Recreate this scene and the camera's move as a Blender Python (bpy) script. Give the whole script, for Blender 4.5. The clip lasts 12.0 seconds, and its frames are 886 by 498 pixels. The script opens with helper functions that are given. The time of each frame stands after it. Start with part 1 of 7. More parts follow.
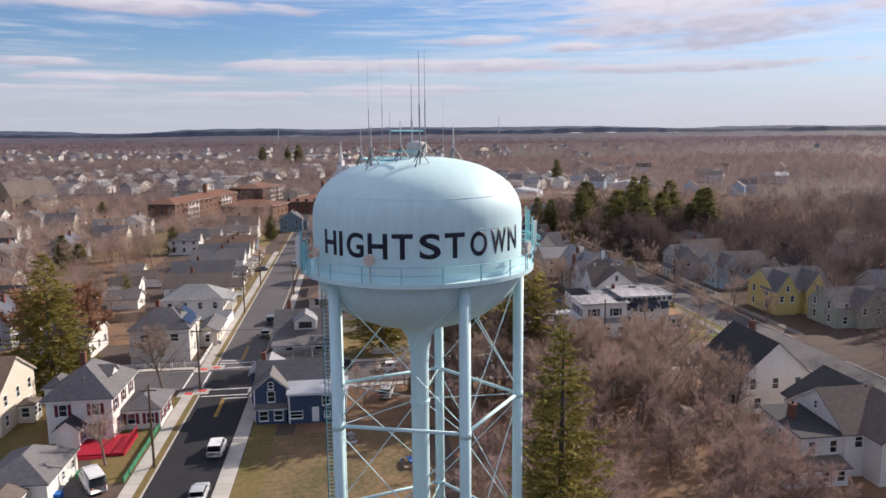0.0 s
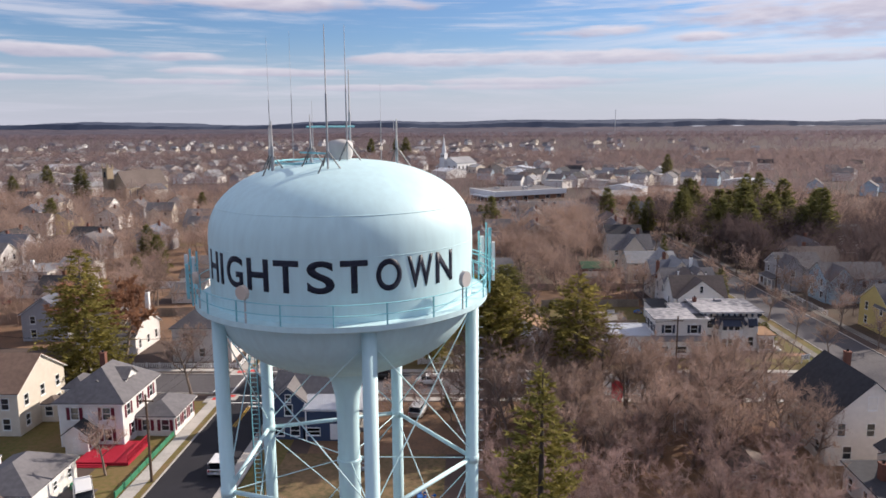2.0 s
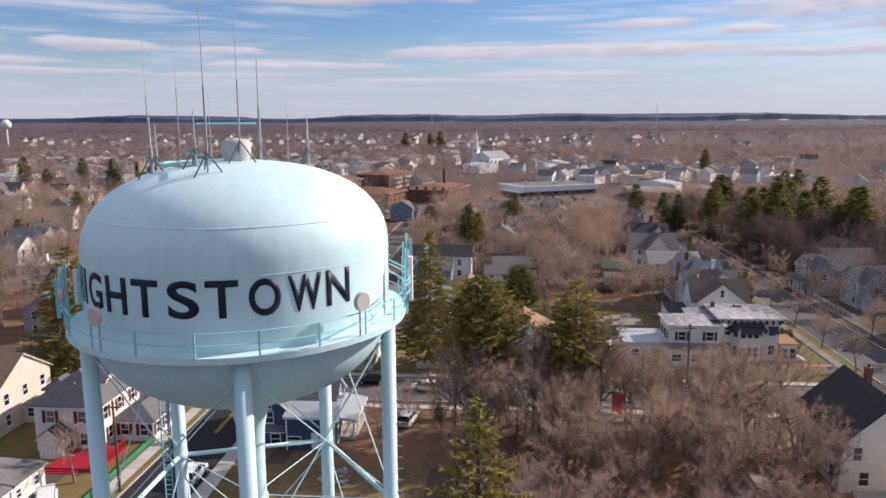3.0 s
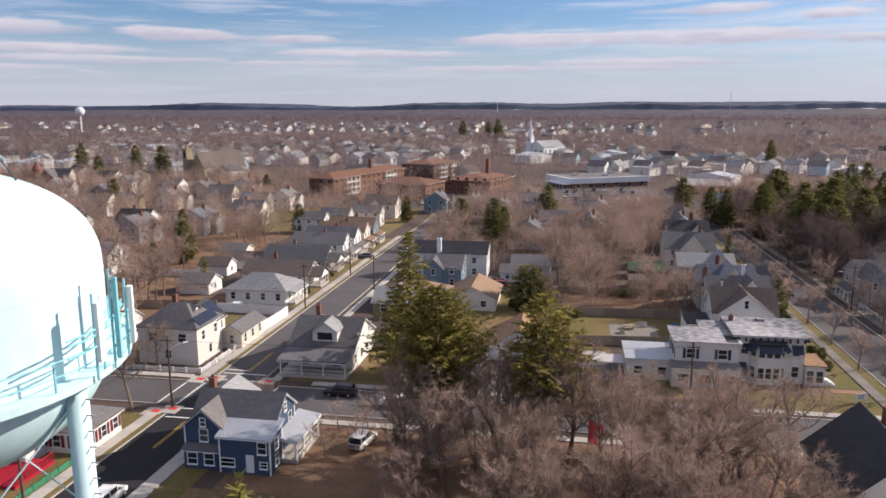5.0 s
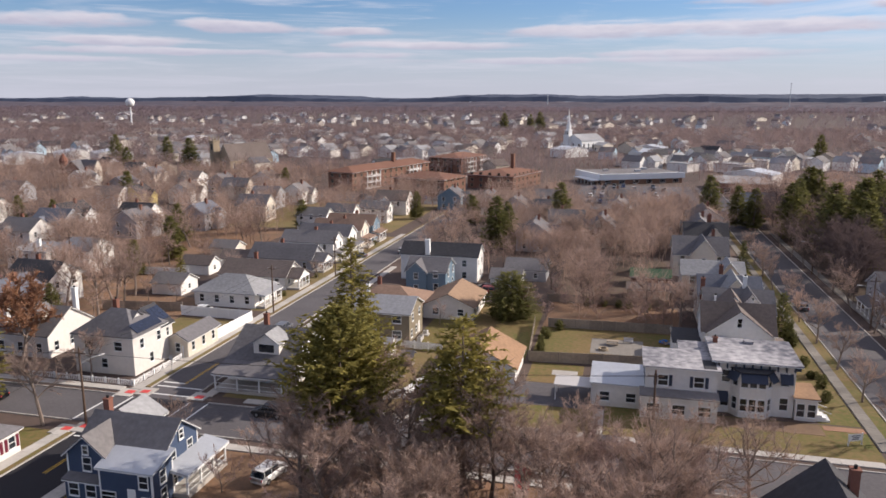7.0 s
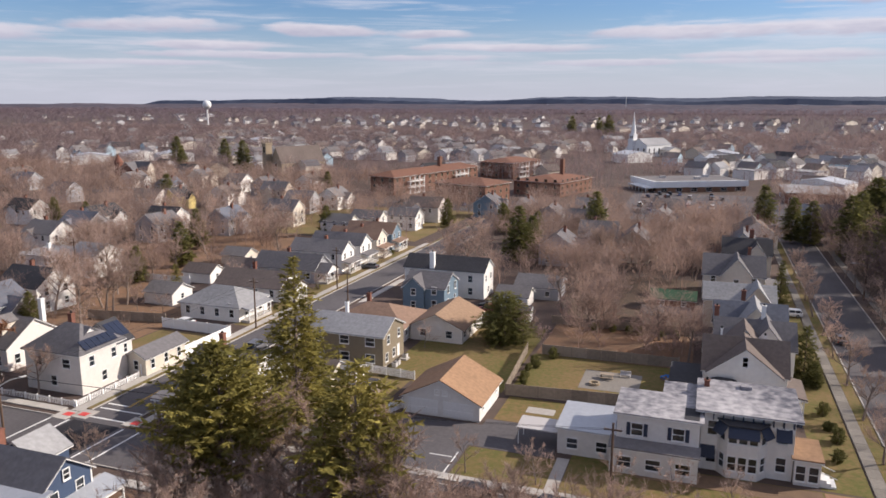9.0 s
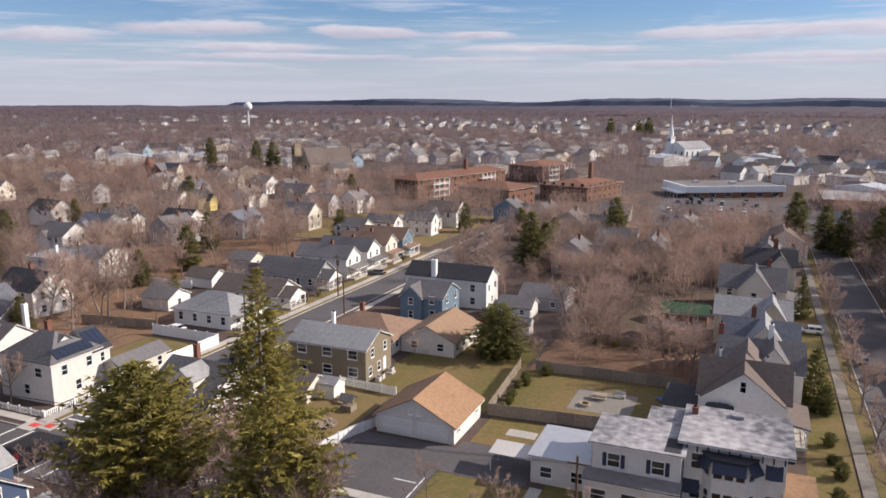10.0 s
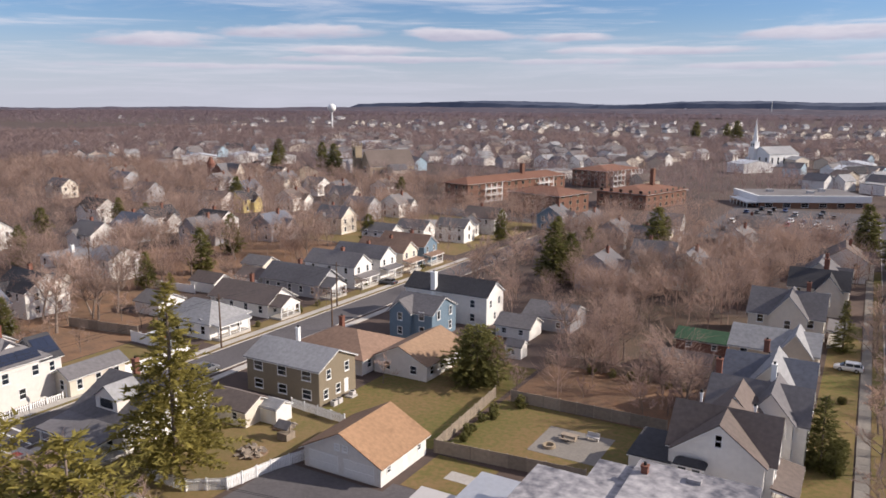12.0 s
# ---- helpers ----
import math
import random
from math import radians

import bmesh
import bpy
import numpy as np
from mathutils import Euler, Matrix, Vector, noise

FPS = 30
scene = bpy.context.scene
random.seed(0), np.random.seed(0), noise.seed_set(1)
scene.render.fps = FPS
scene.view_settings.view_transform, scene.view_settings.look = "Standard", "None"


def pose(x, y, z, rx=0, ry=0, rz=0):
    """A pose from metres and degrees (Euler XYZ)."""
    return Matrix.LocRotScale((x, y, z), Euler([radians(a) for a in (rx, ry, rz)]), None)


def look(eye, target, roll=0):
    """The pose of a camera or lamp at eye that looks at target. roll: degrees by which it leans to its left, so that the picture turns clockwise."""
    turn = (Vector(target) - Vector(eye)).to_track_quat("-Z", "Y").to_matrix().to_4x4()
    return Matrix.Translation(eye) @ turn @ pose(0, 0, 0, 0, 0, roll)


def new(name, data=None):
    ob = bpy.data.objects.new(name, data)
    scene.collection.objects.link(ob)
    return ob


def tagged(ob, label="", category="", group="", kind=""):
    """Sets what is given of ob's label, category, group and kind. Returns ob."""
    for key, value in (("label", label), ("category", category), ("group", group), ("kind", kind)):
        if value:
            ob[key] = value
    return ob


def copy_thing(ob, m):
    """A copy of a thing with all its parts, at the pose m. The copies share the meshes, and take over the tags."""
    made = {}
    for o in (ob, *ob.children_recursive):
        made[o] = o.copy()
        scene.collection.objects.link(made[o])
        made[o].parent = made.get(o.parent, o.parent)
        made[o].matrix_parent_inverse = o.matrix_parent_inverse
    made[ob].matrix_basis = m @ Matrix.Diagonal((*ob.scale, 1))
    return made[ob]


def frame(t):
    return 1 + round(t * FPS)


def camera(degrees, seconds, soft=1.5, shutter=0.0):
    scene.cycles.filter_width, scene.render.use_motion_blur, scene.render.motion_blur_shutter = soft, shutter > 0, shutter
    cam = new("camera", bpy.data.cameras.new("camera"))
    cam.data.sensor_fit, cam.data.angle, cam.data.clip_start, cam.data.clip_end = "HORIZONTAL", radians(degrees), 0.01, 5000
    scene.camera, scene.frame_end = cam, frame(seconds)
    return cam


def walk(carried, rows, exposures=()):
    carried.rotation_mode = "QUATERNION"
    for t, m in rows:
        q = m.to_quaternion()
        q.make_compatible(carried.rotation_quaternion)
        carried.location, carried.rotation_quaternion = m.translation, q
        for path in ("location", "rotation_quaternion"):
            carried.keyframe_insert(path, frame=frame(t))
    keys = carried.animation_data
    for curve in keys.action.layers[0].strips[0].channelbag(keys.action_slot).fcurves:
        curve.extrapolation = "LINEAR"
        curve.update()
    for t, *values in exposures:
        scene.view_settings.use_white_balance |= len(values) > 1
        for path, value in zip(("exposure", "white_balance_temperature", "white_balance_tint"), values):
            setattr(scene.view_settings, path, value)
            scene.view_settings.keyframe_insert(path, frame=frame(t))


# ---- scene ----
cam = camera(61.4, 12.0, soft=1.62)
METRES, EYE, TILT, LEAN, TURN = 107.0, 40.2, 0.0, 0.0, -7.2
ROWS = [
    (0.0, 0.0, 0.0, 0.0, -0.08, -9.02, 0.51),
    (0.5, 0.022, 0.0251, 0.0002, 2.49, -9.13, 0.47),
    (1.0, 0.0445, 0.0509, 0.0004, 4.9, -9.25, 0.43),
    (1.5, 0.0675, 0.0787, 0.0007, 7.05, -9.39, 0.38),
    (2.0, 0.0912, 0.1068, 0.001, 8.7, -9.52, 0.36),
    (2.5, 0.1154, 0.1353, 0.0017, 10.29, -9.73, 0.31),
    (3.0, 0.1395, 0.165, 0.0021, 11.71, -9.98, 0.28),
    (3.5, 0.163, 0.1958, 0.0025, 13.09, -10.24, 0.27),
    (5.5, 0.2562, 0.3226, 0.0039, 18.01, -11.04, 0.13),
    (6.0, 0.2804, 0.3566, 0.0046, 19.06, -11.23, 0.11),
    (6.5, 0.3043, 0.3915, 0.005, 19.86, -11.38, 0.07),
    (8.5, 0.3981, 0.5385, 0.0076, 25.07, -11.34, -0.0),
    (9.0, 0.4204, 0.5776, 0.0087, 26.75, -11.28, 0.01),
    (9.5, 0.4427, 0.6176, 0.0099, 28.39, -11.22, 0.0),
    (10.0, 0.4652, 0.659, 0.0108, 30.03, -11.16, -0.01),
    (10.5, 0.487, 0.7005, 0.0112, 31.71, -11.12, -0.06),
    (11.0, 0.5076, 0.7434, 0.0115, 33.39, -11.09, -0.12),
    (11.5, 0.5289, 0.7866, 0.0102, 35.19, -11.03, -0.14),
    (12.0, 0.5483, 0.8312, 0.0091, 36.96, -11.01, -0.17),
]
walk(cam, [(t, pose(0, 0, EYE, TILT, LEAN, TURN) @ pose(METRES * x, METRES * y, METRES * z, 90 + pitch, roll, yaw)) for t, x, y, z, yaw, pitch, roll in ROWS], [(0.0, 0.53), (12.0, 0.54)])

# ---- world, sun, sky ----
SUN_EL, SUN_ROT = radians(29), radians(61)


# long low clouds: bearing and height of the middle, half length, half thickness, in degrees
CLOUDS = ((3.8, 4.75, 15.0, 0.50), (-28.0, 5.05, 4.0, 0.42), (-41.0, 5.15, 6.0, 0.50), (9.8, 6.55, 4.2, 0.40), (-20.6, 4.85, 3.2, 0.30), (-13.0, 3.80, 8.0, 0.26), (-36.0, 3.85, 5.0, 0.34),
          (-34.0, 3.25, 8.0, 0.24), (-50.5, 4.40, 5.0, 0.50), (5.0, 3.05, 8.5, 0.30), (27.0, 7.6, 11.0, 1.7), (17.0, 5.95, 2.4, 0.34), (24.0, 4.4, 9.0, 0.42), (-4.0, 2.7, 12.0, 0.22), (-45.0, 2.6, 9.0, 0.22), (-20.5, 3.1, 5.0, 0.22), (-14.0, 8.6, 9.0, 0.5))


def long_clouds(n, l, tc, below):
    """Ragged drawn-out clouds, pale above and lilac-grey below, laid over the sky."""
    def calc(op, a, b=0.0):
        m = n.new("ShaderNodeMath")
        m.operation = op
        for k, v in enumerate((a, b)):
            if isinstance(v, (int, float)):
                m.inputs[k].default_value = v
            else:
                l.new(v, m.inputs[k])
        return m.outputs["Value"]
    axes = n.new("ShaderNodeSeparateXYZ")
    l.new(tc.outputs["Generated"], axes.inputs["Vector"])
    az = calc("MULTIPLY", calc("ARCTAN2", axes.outputs["X"], axes.outputs["Y"]), 57.3)
    el = calc("MULTIPLY", calc("ARCSINE", axes.outputs["Z"]), 57.3)
    ragged = []
    for sx, sz, seed in ((9.0, 55.0, 0.0), (30.0, 120.0, 7.0)):
        mp = n.new("ShaderNodeMapping")
        mp.inputs["Scale"].default_value, mp.inputs["Location"].default_value = (sx, sx, sz), (seed, 2.0, 0.0)
        l.new(tc.outputs["Generated"], mp.inputs["Vector"])
        nz = n.new("ShaderNodeTexNoise")
        nz.inputs["Scale"].default_value, nz.inputs["Detail"].default_value = 1.0, 4.0
        l.new(mp.outputs["Vector"], nz.inputs["Vector"])
        ragged.append(nz.outputs["Fac"])
    rough = calc("ADD", calc("MULTIPLY", calc("SUBTRACT", ragged[0], 0.5), 4.2), calc("MULTIPLY", calc("SUBTRACT", ragged[1], 0.5), 1.8))
    last = below
    for c_az, c_el, half, thick in CLOUDS:
        u = calc("DIVIDE", calc("SUBTRACT", az, c_az), half)
        v = calc("DIVIDE", calc("SUBTRACT", el, c_el), thick)
        d = calc("ADD", calc("ADD", calc("MULTIPLY", u, u), calc("MULTIPLY", v, v)), rough)
        mask = n.new("ShaderNodeMapRange")
        mask.interpolation_type = "SMOOTHSTEP"
        mask.inputs["From Min"].default_value, mask.inputs["From Max"].default_value = 1.7, 0.1
        mask.inputs["To Min"].default_value, mask.inputs["To Max"].default_value = 0.0, 0.85
        l.new(d, mask.inputs["Value"])
        tone = n.new("ShaderNodeMapRange")
        tone.inputs["From Min"].default_value, tone.inputs["From Max"].default_value = -0.9, 0.7
        l.new(calc("ADD", v, calc("MULTIPLY", calc("SUBTRACT", ragged[1], 0.5), 2.5)), tone.inputs["Value"])
        hue = n.new("ShaderNodeMix")
        hue.data_type = "RGBA"
        hue.inputs["A"].default_value, hue.inputs["B"].default_value = (0.365, 0.338, 0.418, 1), (0.565, 0.520, 0.565, 1)
        l.new(tone.outputs["Result"], hue.inputs["Factor"])
        mix = n.new("ShaderNodeMix")
        mix.data_type = "RGBA"
        l.new(mask.outputs["Result"], mix.inputs["Factor"])
        l.new(last, mix.inputs["A"])
        l.new(hue.outputs["Result"], mix.inputs["B"])
        last = mix.outputs["Result"]
    return last


def make_world():
    w = bpy.data.worlds.new("sky")
    scene.world = w
    w.use_nodes = True
    n, l = w.node_tree.nodes, w.node_tree.links
    n.clear()
    out = n.new("ShaderNodeOutputWorld")
    bg = n.new("ShaderNodeBackground")
    sky = n.new("ShaderNodeTexSky")
    sky.sky_type, sky.sun_disc = "NISHITA", False
    sky.sun_elevation, sky.sun_rotation = SUN_EL, SUN_ROT
    sky.air_density, sky.dust_density, sky.ozone_density = 1.0, 0.3, 3.0
    scale = n.new("ShaderNodeMix")
    scale.data_type, scale.blend_type = "RGBA", "MULTIPLY"
    scale.inputs["Factor"].default_value = 1.0
    l.new(sky.outputs["Color"], scale.inputs["A"])
    scale.inputs["B"].default_value = (0.051, 0.0595, 0.0770, 1)
    tc = n.new("ShaderNodeTexCoord")
    # the cloud is thicker on the sun's side
    toward = n.new("ShaderNodeVectorMath")
    toward.operation = "DOT_PRODUCT"
    l.new(tc.outputs["Generated"], toward.inputs[0])
    toward.inputs[1].default_value = (math.sin(SUN_ROT), math.cos(SUN_ROT), 0)
    bank = n.new("ShaderNodeMapRange")
    bank.interpolation_type = "SMOOTHSTEP"
    bank.inputs["From Min"].default_value, bank.inputs["From Max"].default_value = 0.60, 0.95
    bank.inputs["To Min"].default_value, bank.inputs["To Max"].default_value = 0.0, 0.12
    l.new(toward.outputs["Value"], bank.inputs["Value"])
    # more cloud is added overhead, above the view, to raise the fill light
    over = n.new("ShaderNodeSeparateXYZ")
    l.new(tc.outputs["Generated"], over.inputs["Vector"])
    lift = n.new("ShaderNodeMapRange")
    lift.interpolation_type = "SMOOTHSTEP"
    lift.inputs["From Min"].default_value, lift.inputs["From Max"].default_value = 0.2, 0.6
    lift.inputs["To Min"].default_value, lift.inputs["To Max"].default_value = 0.0, 0.22
    l.new(over.outputs["Z"], lift.inputs["Value"])
    both = n.new("ShaderNodeMath")
    both.operation = "ADD"
    l.new(bank.outputs["Result"], both.inputs[0])
    l.new(lift.outputs["Result"], both.inputs[1])
    # streaks of thin cloud, drawn out along the horizon
    masks = []
    for sc, zs, lo, hi, det in ((2.6, 26.0, 0.47, 0.70, 6.0), (4.2, 75.0, 0.47, 0.72, 5.0)):
        mp = n.new("ShaderNodeMapping")
        mp.inputs["Scale"].default_value = (sc, sc, zs)
        mp.inputs["Location"].default_value = (3.1, 1.7, 0.4 * sc)
        l.new(tc.outputs["Generated"], mp.inputs["Vector"])
        nz = n.new("ShaderNodeTexNoise")
        nz.inputs["Scale"].default_value, nz.inputs["Detail"].default_value = 1.0, det
        nz.inputs["Roughness"].default_value, nz.inputs["Distortion"].default_value = 0.62, 0.35
        l.new(mp.outputs["Vector"], nz.inputs["Vector"])
        mr = n.new("ShaderNodeMapRange")
        mr.interpolation_type = "SMOOTHSTEP"
        mr.inputs["From Min"].default_value, mr.inputs["From Max"].default_value = lo, hi
        more = n.new("ShaderNodeMath")
        more.operation = "ADD"
        l.new(nz.outputs["Fac"], more.inputs[0])
        l.new(both.outputs["Value"], more.inputs[1])
        l.new(more.outputs["Value"], mr.inputs["Value"])
        masks.append(mr)
    mx = n.new("ShaderNodeMath")
    mx.operation = "MAXIMUM"
    l.new(masks[0].outputs["Result"], mx.inputs[0])
    l.new(masks[1].outputs["Result"], mx.inputs[1])
    amt = n.new("ShaderNodeMath")
    amt.operation = "MULTIPLY"
    amt.inputs[1].default_value = 0.50
    l.new(mx.outputs["Value"], amt.inputs[0])
    cloud = n.new("ShaderNodeMix")
    cloud.data_type = "RGBA"
    l.new(amt.outputs["Value"], cloud.inputs["Factor"])
    l.new(scale.outputs["Result"], cloud.inputs["A"])
    cloud.inputs["B"].default_value = (0.60, 0.57, 0.62, 1)
    # a thin veil of far cloud that thickens towards the horizon
    sep = n.new("ShaderNodeSeparateXYZ")
    l.new(tc.outputs["Generated"], sep.inputs["Vector"])
    veil = n.new("ShaderNodeMapRange")
    veil.interpolation_type = "SMOOTHSTEP"
    veil.inputs["From Min"].default_value, veil.inputs["From Max"].default_value = 0.0, 0.12
    veil.inputs["To Min"].default_value, veil.inputs["To Max"].default_value = 0.80, 0.0
    l.new(sep.outputs["Z"], veil.inputs["Value"])
    low = n.new("ShaderNodeMix")
    low.data_type = "RGBA"
    l.new(veil.outputs["Result"], low.inputs["Factor"])
    l.new(long_clouds(n, l, tc, cloud.outputs["Result"]), low.inputs["A"])
    low.inputs["B"].default_value = (0.395, 0.400, 0.485, 1)
    l.new(low.outputs["Result"], bg.inputs["Color"])
    bg.inputs["Strength"].default_value = 1.0
    l.new(bg.outputs["Background"], out.inputs["Surface"])


make_world()
sun = new("sun", bpy.data.lights.new("sun", "SUN"))
sun.data.energy, sun.data.angle, sun.data.color = 4.5, radians(0.6), (1.0, 0.885, 0.775)
sun.matrix_world = look((math.sin(SUN_ROT) * 100, math.cos(SUN_ROT) * 100, math.tan(SUN_EL) * 100), (0, 0, 0))

# ---- materials ----
MATS = {}


def material(name, col, rough=0.8, var=0.25, scale=1.0, bump=0.0, bump_scale=8.0, metal=0.0, col2=None, rnd=0.0, lines=0.0, line_dir="Z", spec=0.3, island=0.0, drawn=1.0):
    """A surface: two colours mixed by noise at two scales, fine relief, a random shade for each piece, and lap or course lines."""
    if name in MATS:
        return MATS[name]
    m = bpy.data.materials.new(name)
    m.use_nodes = True
    n, l = m.node_tree.nodes, m.node_tree.links
    b = n["Principled BSDF"]
    b.inputs["Roughness"].default_value, b.inputs["Metallic"].default_value = rough, metal
    b.inputs["Specular IOR Level"].default_value = spec
    tc = n.new("ShaderNodeTexCoord")
    geo = n.new("ShaderNodeNewGeometry")
    c2 = col2 or tuple(c * (1 - var) for c in col)

    def tex(s, det=4.0):
        t = n.new("ShaderNodeTexNoise")
        t.inputs["Scale"].default_value, t.inputs["Detail"].default_value = s, det
        if drawn != 1.0:
            mp = n.new("ShaderNodeMapping")
            mp.inputs["Scale"].default_value = (1, 1, drawn)
            l.new(geo.outputs["Position"], mp.inputs["Vector"])
            l.new(mp.outputs["Vector"], t.inputs["Vector"])
        else:
            l.new(geo.outputs["Position"], t.inputs["Vector"])
        return t
    big, fine = tex(scale * 0.13), tex(scale * 2.3, 6.0)
    add = n.new("ShaderNodeMath")
    add.operation = "ADD"
    l.new(big.outputs["Fac"], add.inputs[0])
    l.new(fine.outputs["Fac"], add.inputs[1])
    mr = n.new("ShaderNodeMapRange")
    mr.inputs["From Min"].default_value, mr.inputs["From Max"].default_value = 0.72, 1.28
    l.new(add.outputs["Value"], mr.inputs["Value"])
    mix = n.new("ShaderNodeMix")
    mix.data_type = "RGBA"
    l.new(mr.outputs["Result"], mix.inputs["Factor"])
    mix.inputs["A"].default_value, mix.inputs["B"].default_value = (*c2, 1), (*col, 1)
    last = mix.outputs["Result"]
    if rnd or island:
        hsv = n.new("ShaderNodeHueSaturation")
        r = n.new("ShaderNodeMapRange")
        a = rnd or island
        r.inputs["To Min"].default_value, r.inputs["To Max"].default_value = 1 - a, 1 + a
        if rnd:
            l.new(n.new("ShaderNodeObjectInfo").outputs["Random"], r.inputs["Value"])
        else:
            l.new(geo.outputs["Random Per Island"], r.inputs["Value"])
        l.new(r.outputs["Result"], hsv.inputs["Value"])
        l.new(last, hsv.inputs["Color"])
        last = hsv.outputs["Color"]
    height = None
    if lines:
        wv = n.new("ShaderNodeTexWave")
        wv.wave_type, wv.bands_direction, wv.wave_profile = "BANDS", line_dir, "SAW"
        wv.inputs["Scale"].default_value = lines
        wv.inputs["Distortion"].default_value = 0.0
        l.new(tc.outputs["Object"], wv.inputs["Vector"])
        height = wv.outputs["Fac"]
    l.new(last, b.inputs["Base Color"])
    if bump or height:
        bp = n.new("ShaderNodeBump")
        bp.inputs["Strength"].default_value = bump or 0.4
        bp.inputs["Distance"].default_value = 0.05
        if height is None:
            bt = tex(bump_scale, 5.0)
            height = bt.outputs["Fac"]
        l.new(height, bp.inputs["Height"])
        l.new(bp.outputs["Normal"], b.inputs["Normal"])
    MATS[name] = m
    return m


asphalt_new = material("asphalt_new", (0.026, 0.025, 0.031), 0.9, 0.3, 2.0, 0.3, 25)
asphalt_old = material("asphalt_old", (0.115, 0.106, 0.112), 0.92, 0.3, 1.0, 0.3, 22)
concrete = material("concrete", (0.47, 0.44, 0.405), 0.9, 0.25, 1.5, 0.2, 14, rnd=0.10)
kerbstone = material("kerbstone", (0.45, 0.42, 0.39), 0.9, 0.25, 1.5, 0.2, 14)
paint_white = material("paint_white", (0.78, 0.78, 0.76), 0.7, 0.2, 3.0)
paint_yellow = material("paint_yellow", (0.62, 0.38, 0.05), 0.7, 0.25, 3.0)
paint_red = material("paint_red", (0.62, 0.075, 0.07), 0.75, 0.25, 2.0, rnd=0.08)
turf = material("turf", (0.128, 0.112, 0.037), 0.95, 0.3, 1.1, 0.8, 4, col2=(0.205, 0.135, 0.068))
lawn_green = material("lawn_green", (0.094, 0.098, 0.022), 0.95, 0.3, 0.7, 0.8, 5, col2=(0.195, 0.125, 0.058))
rough_grass = material("rough_grass", (0.225, 0.145, 0.080), 0.95, 0.3, 0.8, 1.0, 3, col2=(0.085, 0.076, 0.034))
soil = material("soil", (0.200, 0.130, 0.080), 0.95, 0.3, 0.8, 0.6, 5, col2=(0.145, 0.095, 0.065))
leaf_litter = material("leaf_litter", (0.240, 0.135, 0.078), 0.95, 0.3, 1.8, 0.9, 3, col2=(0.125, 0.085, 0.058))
# Darker copy of leaf_litter, with the shade on the yards put into colour
leaf_shaded = material("leaf_shaded", (0.120, 0.078, 0.055), 0.95, 0.3, 1.8, 0.9, 3, col2=(0.070, 0.056, 0.042))
ground_far = material("ground_far", (0.105, 0.073, 0.060), 0.95, 0.3, 0.25, 0.7, 2.0, col2=(0.070, 0.052, 0.046))
bark = material("bark", (0.235, 0.185, 0.155), 0.95, 0.35, 3.0, 0.5, 12, rnd=0.25)
# Darker bark: shade put into the east trees' colour; also one pine's trunk
bark_dark = material("bark_dark", (0.105, 0.082, 0.074), 0.95, 0.35, 3.0, 0.5, 12, rnd=0.2)
twig = material("twig", (0.450, 0.325, 0.266), 0.95, 0.25, 0.6, rnd=0.30)
twig_red = material("twig_red", (0.400, 0.282, 0.252), 0.95, 0.25, 0.6, rnd=0.25)
twig_rust = material("twig_rust", (0.480, 0.262, 0.160), 0.95, 0.3, 0.8, rnd=0.2)
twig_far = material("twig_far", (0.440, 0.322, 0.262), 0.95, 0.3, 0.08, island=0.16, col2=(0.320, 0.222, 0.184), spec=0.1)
# Twigs of the far town and beyond: aerial haze tinted into their colours
twig_town_hazy = material("twig_town_hazy", (0.345, 0.256, 0.236), 0.95, 0.3, 0.05, island=0.12, col2=(0.220, 0.168, 0.166), spec=0.1)
twig_distant_hazy = material("twig_distant_hazy", (0.270, 0.205, 0.215), 0.95, 0.3, 0.012, island=0.06, col2=(0.190, 0.150, 0.166), spec=0.1)
# Darker twigs for the east woods: the shade lying there, put into colour
twig_shaded = material("twig_shaded", (0.150, 0.108, 0.102), 0.95, 0.3, 0.06, island=0.12, col2=(0.095, 0.072, 0.074), spec=0.1)
needle = material("needle", (0.345, 0.288, 0.078), 0.9, 0.3, 1.2, col2=(0.190, 0.172, 0.050), island=0.35)
needle_dark = material("needle_dark", (0.215, 0.200, 0.066), 0.9, 0.3, 1.2, col2=(0.130, 0.130, 0.046), island=0.35)
needle_far = material("needle_far", (0.045, 0.060, 0.028), 0.9, 0.3, 0.5, island=0.3)
# Horizon woods: distance haze put into the base colours, bluest on the ridge
ridge_hazy = material("ridge_hazy", (0.056, 0.070, 0.110), 0.95, 0.3, 0.02, col2=(0.042, 0.055, 0.092))
far_brown_hazy = material("far_brown_hazy", (0.098, 0.078, 0.094), 0.95, 0.3, 0.012, col2=(0.050, 0.046, 0.066))
# Darker than concrete: tree shade put into the far street's pavement; grey patio too
concrete_dark = material("concrete_dark", (0.225, 0.205, 0.182), 0.92, 0.3, 1.5, 0.2, 14, rnd=0.12)
brick_tan = material("brick_tan", (0.330, 0.185, 0.120), 0.9, 0.3, 2.0, 0.4, 6)
glass = material("window_glass", (0.028, 0.034, 0.045), 0.08, 0.5, 0.4, spec=0.7, rnd=0.6)
trim_white = material("trim_white", (0.78, 0.78, 0.77), 0.6, 0.12, 1.5)
trim_dark = material("trim_dark", (0.035, 0.045, 0.075), 0.6, 0.2, 1.5)
maroon = material("maroon_paint", (0.130, 0.012, 0.028), 0.6, 0.2, 1.5)
deck_red = material("deck_red", (0.40, 0.016, 0.038), 0.7, 0.25, 1.5)
brick_red = material("brick_red", (0.215, 0.095, 0.068), 0.9, 0.3, 2.0, 0.4, 6, rnd=0.1)
